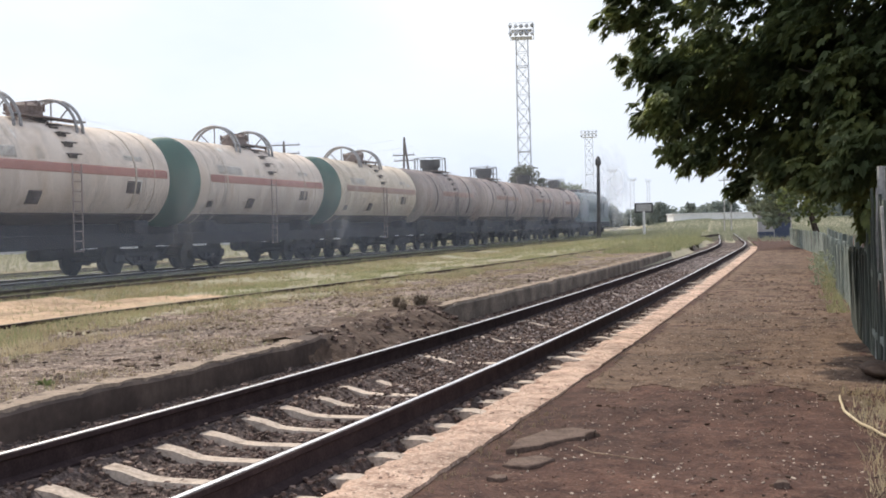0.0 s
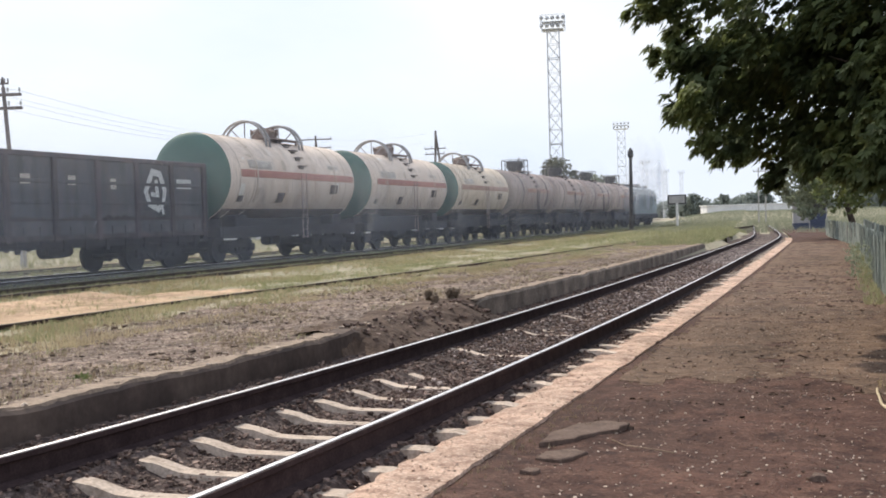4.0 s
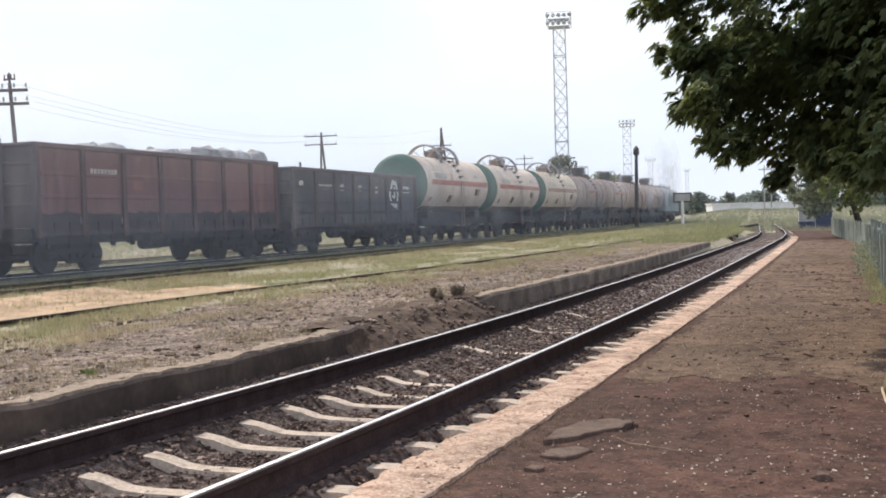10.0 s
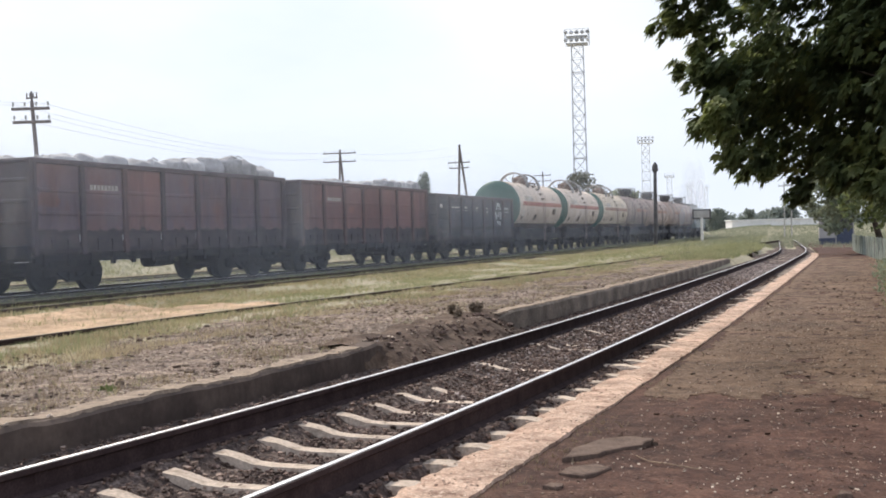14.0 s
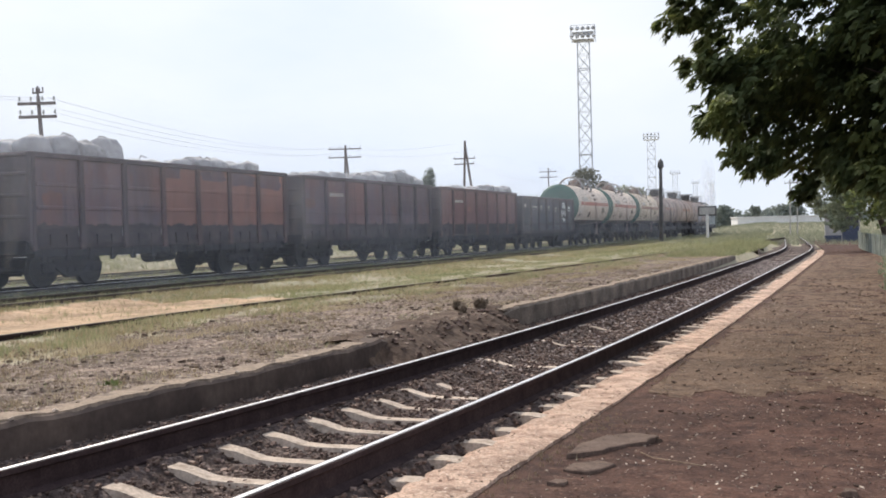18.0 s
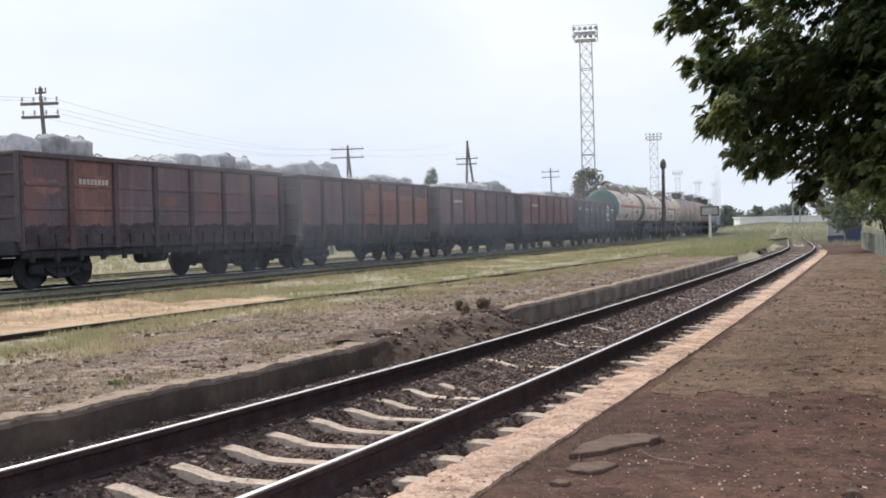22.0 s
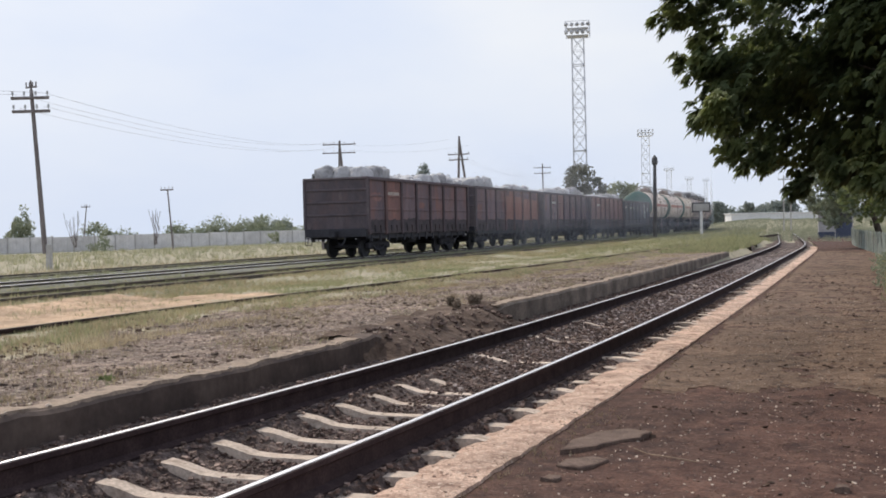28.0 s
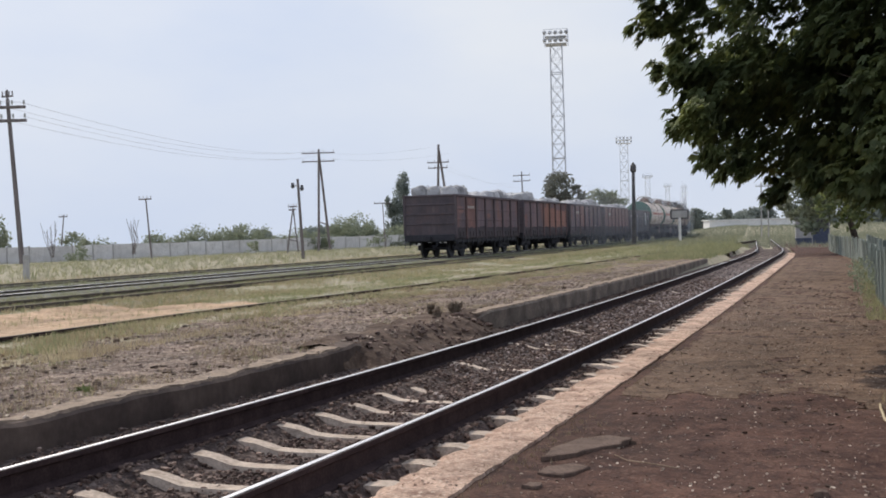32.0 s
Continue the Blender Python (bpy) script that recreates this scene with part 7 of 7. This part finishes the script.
def dry_shrub(x, y, high, seed):
    r = random.Random(seed)
    z = land(x, y)
    bm = bmesh.new()
    spots = []
    for k in range(26):
        a, s = r.uniform(0, 6.283), r.uniform(0.1, 0.55)
        tip = Vector((s * high * math.cos(a), s * high * math.sin(a), high * r.uniform(0.6, 1.1)))
        rod(bm, (0.03 * math.cos(a), 0.03 * math.sin(a), -0.05), tip, 0.006, 0.003, 4)
        for j in range(14):
            spots.append(tuple(tip * r.uniform(0.3, 1.0) + Vector((r.gauss(0, 0.02), r.gauss(0, 0.02), r.gauss(0, 0.02)))))
    t = thing("dry_shrub", pose(x, y, z), "brown dry shrub at the broken wall end", "shrub", "dry shrubs")
    part("stalks", bm, "dryshrub", t)
    v, f = leaves(np.array(spots), 0.05, seed + 1)
    raw("foliage", v, f, "dryshrub", t)


dry_shrub(-5.86, 15.80, 0.24, 161)
dry_shrub(-6.22, 15.75, 0.20, 171)
dry_shrub(-5.98, 15.3, 0.14, 181)
# a low green weed on the gravel
v, f = leaves(in_lobes([(-6.26, 7.5, land(-6.26, 7.5) + 0.04, 0.12, 0.6)], 9000, 191, 0.2), 0.06, 192)
M["weedgreen"] = material("fresh_weed_green", [(0.09, 0.12, 0.045), (0.18, 0.21, 0.085)], 6, 20, 0.7, bump=0.0, trans=0.4)
tagged(raw("weed", v, f, "weedgreen"), "low green weed on the gravelly strip", "weed", "", "stuff")


# ---- drifting exhaust smoke ----
def smoke_material(name, thin, thick):
    m = bpy.data.materials.new(name)
    m.use_nodes = True
    n, l = m.node_tree.nodes, m.node_tree.links
    n.remove(n["Principled BSDF"])
    co = n.new("ShaderNodeTexCoord")
    mp = n.new("ShaderNodeMapping")
    mp.inputs["Scale"].default_value = (0.12, 0.085, 0.23)
    l.new(co.outputs["Object"], mp.inputs["Vector"])
    gr = n.new("ShaderNodeTexGradient")
    gr.gradient_type = "SPHERICAL"
    l.new(mp.outputs["Vector"], gr.inputs["Vector"])
    info = n.new("ShaderNodeObjectInfo")
    ns = n.new("ShaderNodeTexNoise")
    ns.noise_dimensions = "4D"
    ns.inputs["Scale"].default_value = 0.55
    ns.inputs["Detail"].default_value = 4.0
    flow = n.new("ShaderNodeMapping")
    flow.inputs["Scale"].default_value = (1.0, 0.30, 0.7)
    l.new(co.outputs["Object"], flow.inputs["Vector"])
    l.new(flow.outputs["Vector"], ns.inputs["Vector"])
    w = n.new("ShaderNodeMath")
    w.operation = "MULTIPLY"
    w.inputs[1].default_value = 50.0
    l.new(info.outputs["Random"], w.inputs[0])
    l.new(w.outputs["Value"], ns.inputs["W"])
    mr = n.new("ShaderNodeMapRange")
    mr.inputs["From Min"].default_value, mr.inputs["From Max"].default_value = 0.3, 0.7
    mr.inputs["To Min"].default_value, mr.inputs["To Max"].default_value = thin, thick
    l.new(ns.outputs["Fac"], mr.inputs["Value"])
    mu = n.new("ShaderNodeMath")
    mu.operation = "MULTIPLY"
    l.new(gr.outputs["Fac"], mu.inputs[0])
    l.new(mr.outputs["Result"], mu.inputs[1])
    d = n.new("ShaderNodeBsdfDiffuse")
    t = n.new("ShaderNodeBsdfTranslucent")
    for q in (d, t):
        q.inputs["Color"].default_value = (0.70, 0.73, 0.80, 1)
    half = n.new("ShaderNodeMixShader")
    half.inputs["Fac"].default_value = 0.5
    l.new(d.outputs["BSDF"], half.inputs[1])
    l.new(t.outputs["BSDF"], half.inputs[2])
    tr = n.new("ShaderNodeBsdfTransparent")
    mx = n.new("ShaderNodeMixShader")
    l.new(mu.outputs["Value"], mx.inputs["Fac"])
    l.new(tr.outputs["BSDF"], mx.inputs[1])
    l.new(half.outputs["Shader"], mx.inputs[2])
    l.new(mx.outputs["Shader"], n["Material Output"].inputs["Surface"])
    return m


M["smoke"] = smoke_material("thin_exhaust_smoke", 0.05, 0.20)
M["smoke_dense"] = smoke_material("fresh_exhaust_smoke", 0.22, 0.60)
SMOKE = []
for i, (s, z) in enumerate(((-5, 0.5), (8, 0.4), (19, 0.2), (31, 0.5), (42, 0.7), (54, 0.6), (66, 1.0), (79, 0.8), (91, 1.4), (103, 1.6), (115, 2.4), (126, 3.2), (113, 5.0), (124, 5.6))):
    puff = thing("smoke_puff", pose(0, 0, 0), "thin blue-grey exhaust smoke drifting along the train", "smoke", "drifting smoke")
    for layer, out in enumerate((0.10, 0.38) if s < 100 else (0.10,)):
        n1, n2 = 17, 7
        vs = []
        for j in range(n1):
            for k in range(n2):
                y, zz = -11.6 + 23.2 * j / (n1 - 1), -4.3 + 8.6 * k / (n2 - 1)
                bulge = (0.15 + 0.3 * layer) * (1 - (y / 11.6) ** 2) * (1 - (zz / 4.3) ** 2)
                vs.append((out + bulge + 0.25 * layer * noise.noise((y * 0.25, zz * 0.5, i * 3.1)), y + 2.0 * layer, zz))
        fs = [(j * n2 + k, (j + 1) * n2 + k, (j + 1) * n2 + k + 1, j * n2 + k + 1) for j in range(n1 - 1) for k in range(n2 - 1)]
        raw("wisp", vs, fs, "smoke" if s < 100 else "smoke_dense", puff, True)
    SMOKE.append((puff, 18.95, s, z + 1.0, 1.5 if s > 100 else 0.7, 0.05 if z > 4 else 0.01))


# ---- what moves ----
# seconds, metres along the track of the rear corner of the last wagon
RUN = ((0, -50.2), (1.5, -45.88), (3, -41.4), (4.5, -36.88), (6, -32.27), (9, -23.1), (13, -10.3), (16, 0.0), (19, 10.1), (23, 23.55), (28, 40.8), (32, 54.8))


def run_at(t):
    """Where the train is at t, through the rows above by a smooth curve."""
    for i in range(len(RUN) - 1):
        if t <= RUN[i + 1][0] or i == len(RUN) - 2:
            break
    def slope(j):
        a, b = max(0, j - 1), min(len(RUN) - 1, j + 1)
        return (RUN[b][1] - RUN[a][1]) / (RUN[b][0] - RUN[a][0])
    t0, t1 = RUN[i][0], RUN[i + 1][0]
    d, k = t1 - t0, (t - t0) / (t1 - t0)
    return ((2 * k**3 - 3 * k**2 + 1) * RUN[i][1] + (k**3 - 2 * k**2 + k) * d * slope(i) + (-2 * k**3 + 3 * k**2) * RUN[i + 1][1] + (k**3 - k**2) * d * slope(i + 1))


def motions():
    for body, load, wheelsets, middle in CONSIST:
        rows = []
        for t in [0, 0.75, 1.5, 2.25, 3, 3.75, 4.5, 5.25, 6, 7.5, 9, 11, 13, 14.5, 16, 17.5, 19, 21, 23, 25.5, 28, 30, 32]:
            p = yard(20.6, run_at(t) + middle, RAIL_Z)
            rows.append((t, pose(p.x, p.y, p.z, 0, 0, math.degrees(yard_turn(run_at(t) + middle)))))
        walk(body, rows)
        if load:
            walk(load, rows)
        steps = 168
        for ws, s in wheelsets:
            walk(ws, [(32 * k / steps, pose(0, s, 0.475, -math.degrees((run_at(32 * k / steps) - RUN[0][1]) / 0.475))) for k in range(steps + 1)])
    for puff, a, s, z, speed, lift in SMOKE:
        rows = []
        for t in (0, 4, 8, 12, 16, 20, 24, 28, 32):
            q = s + speed * t + 0.0022 * t ** 3
            p = yard(a, q, z + lift * t)
            rows.append((t, pose(p.x, p.y, p.z, 0, 0, math.degrees(yard_turn(q)))))
        walk(puff, rows)


motions()
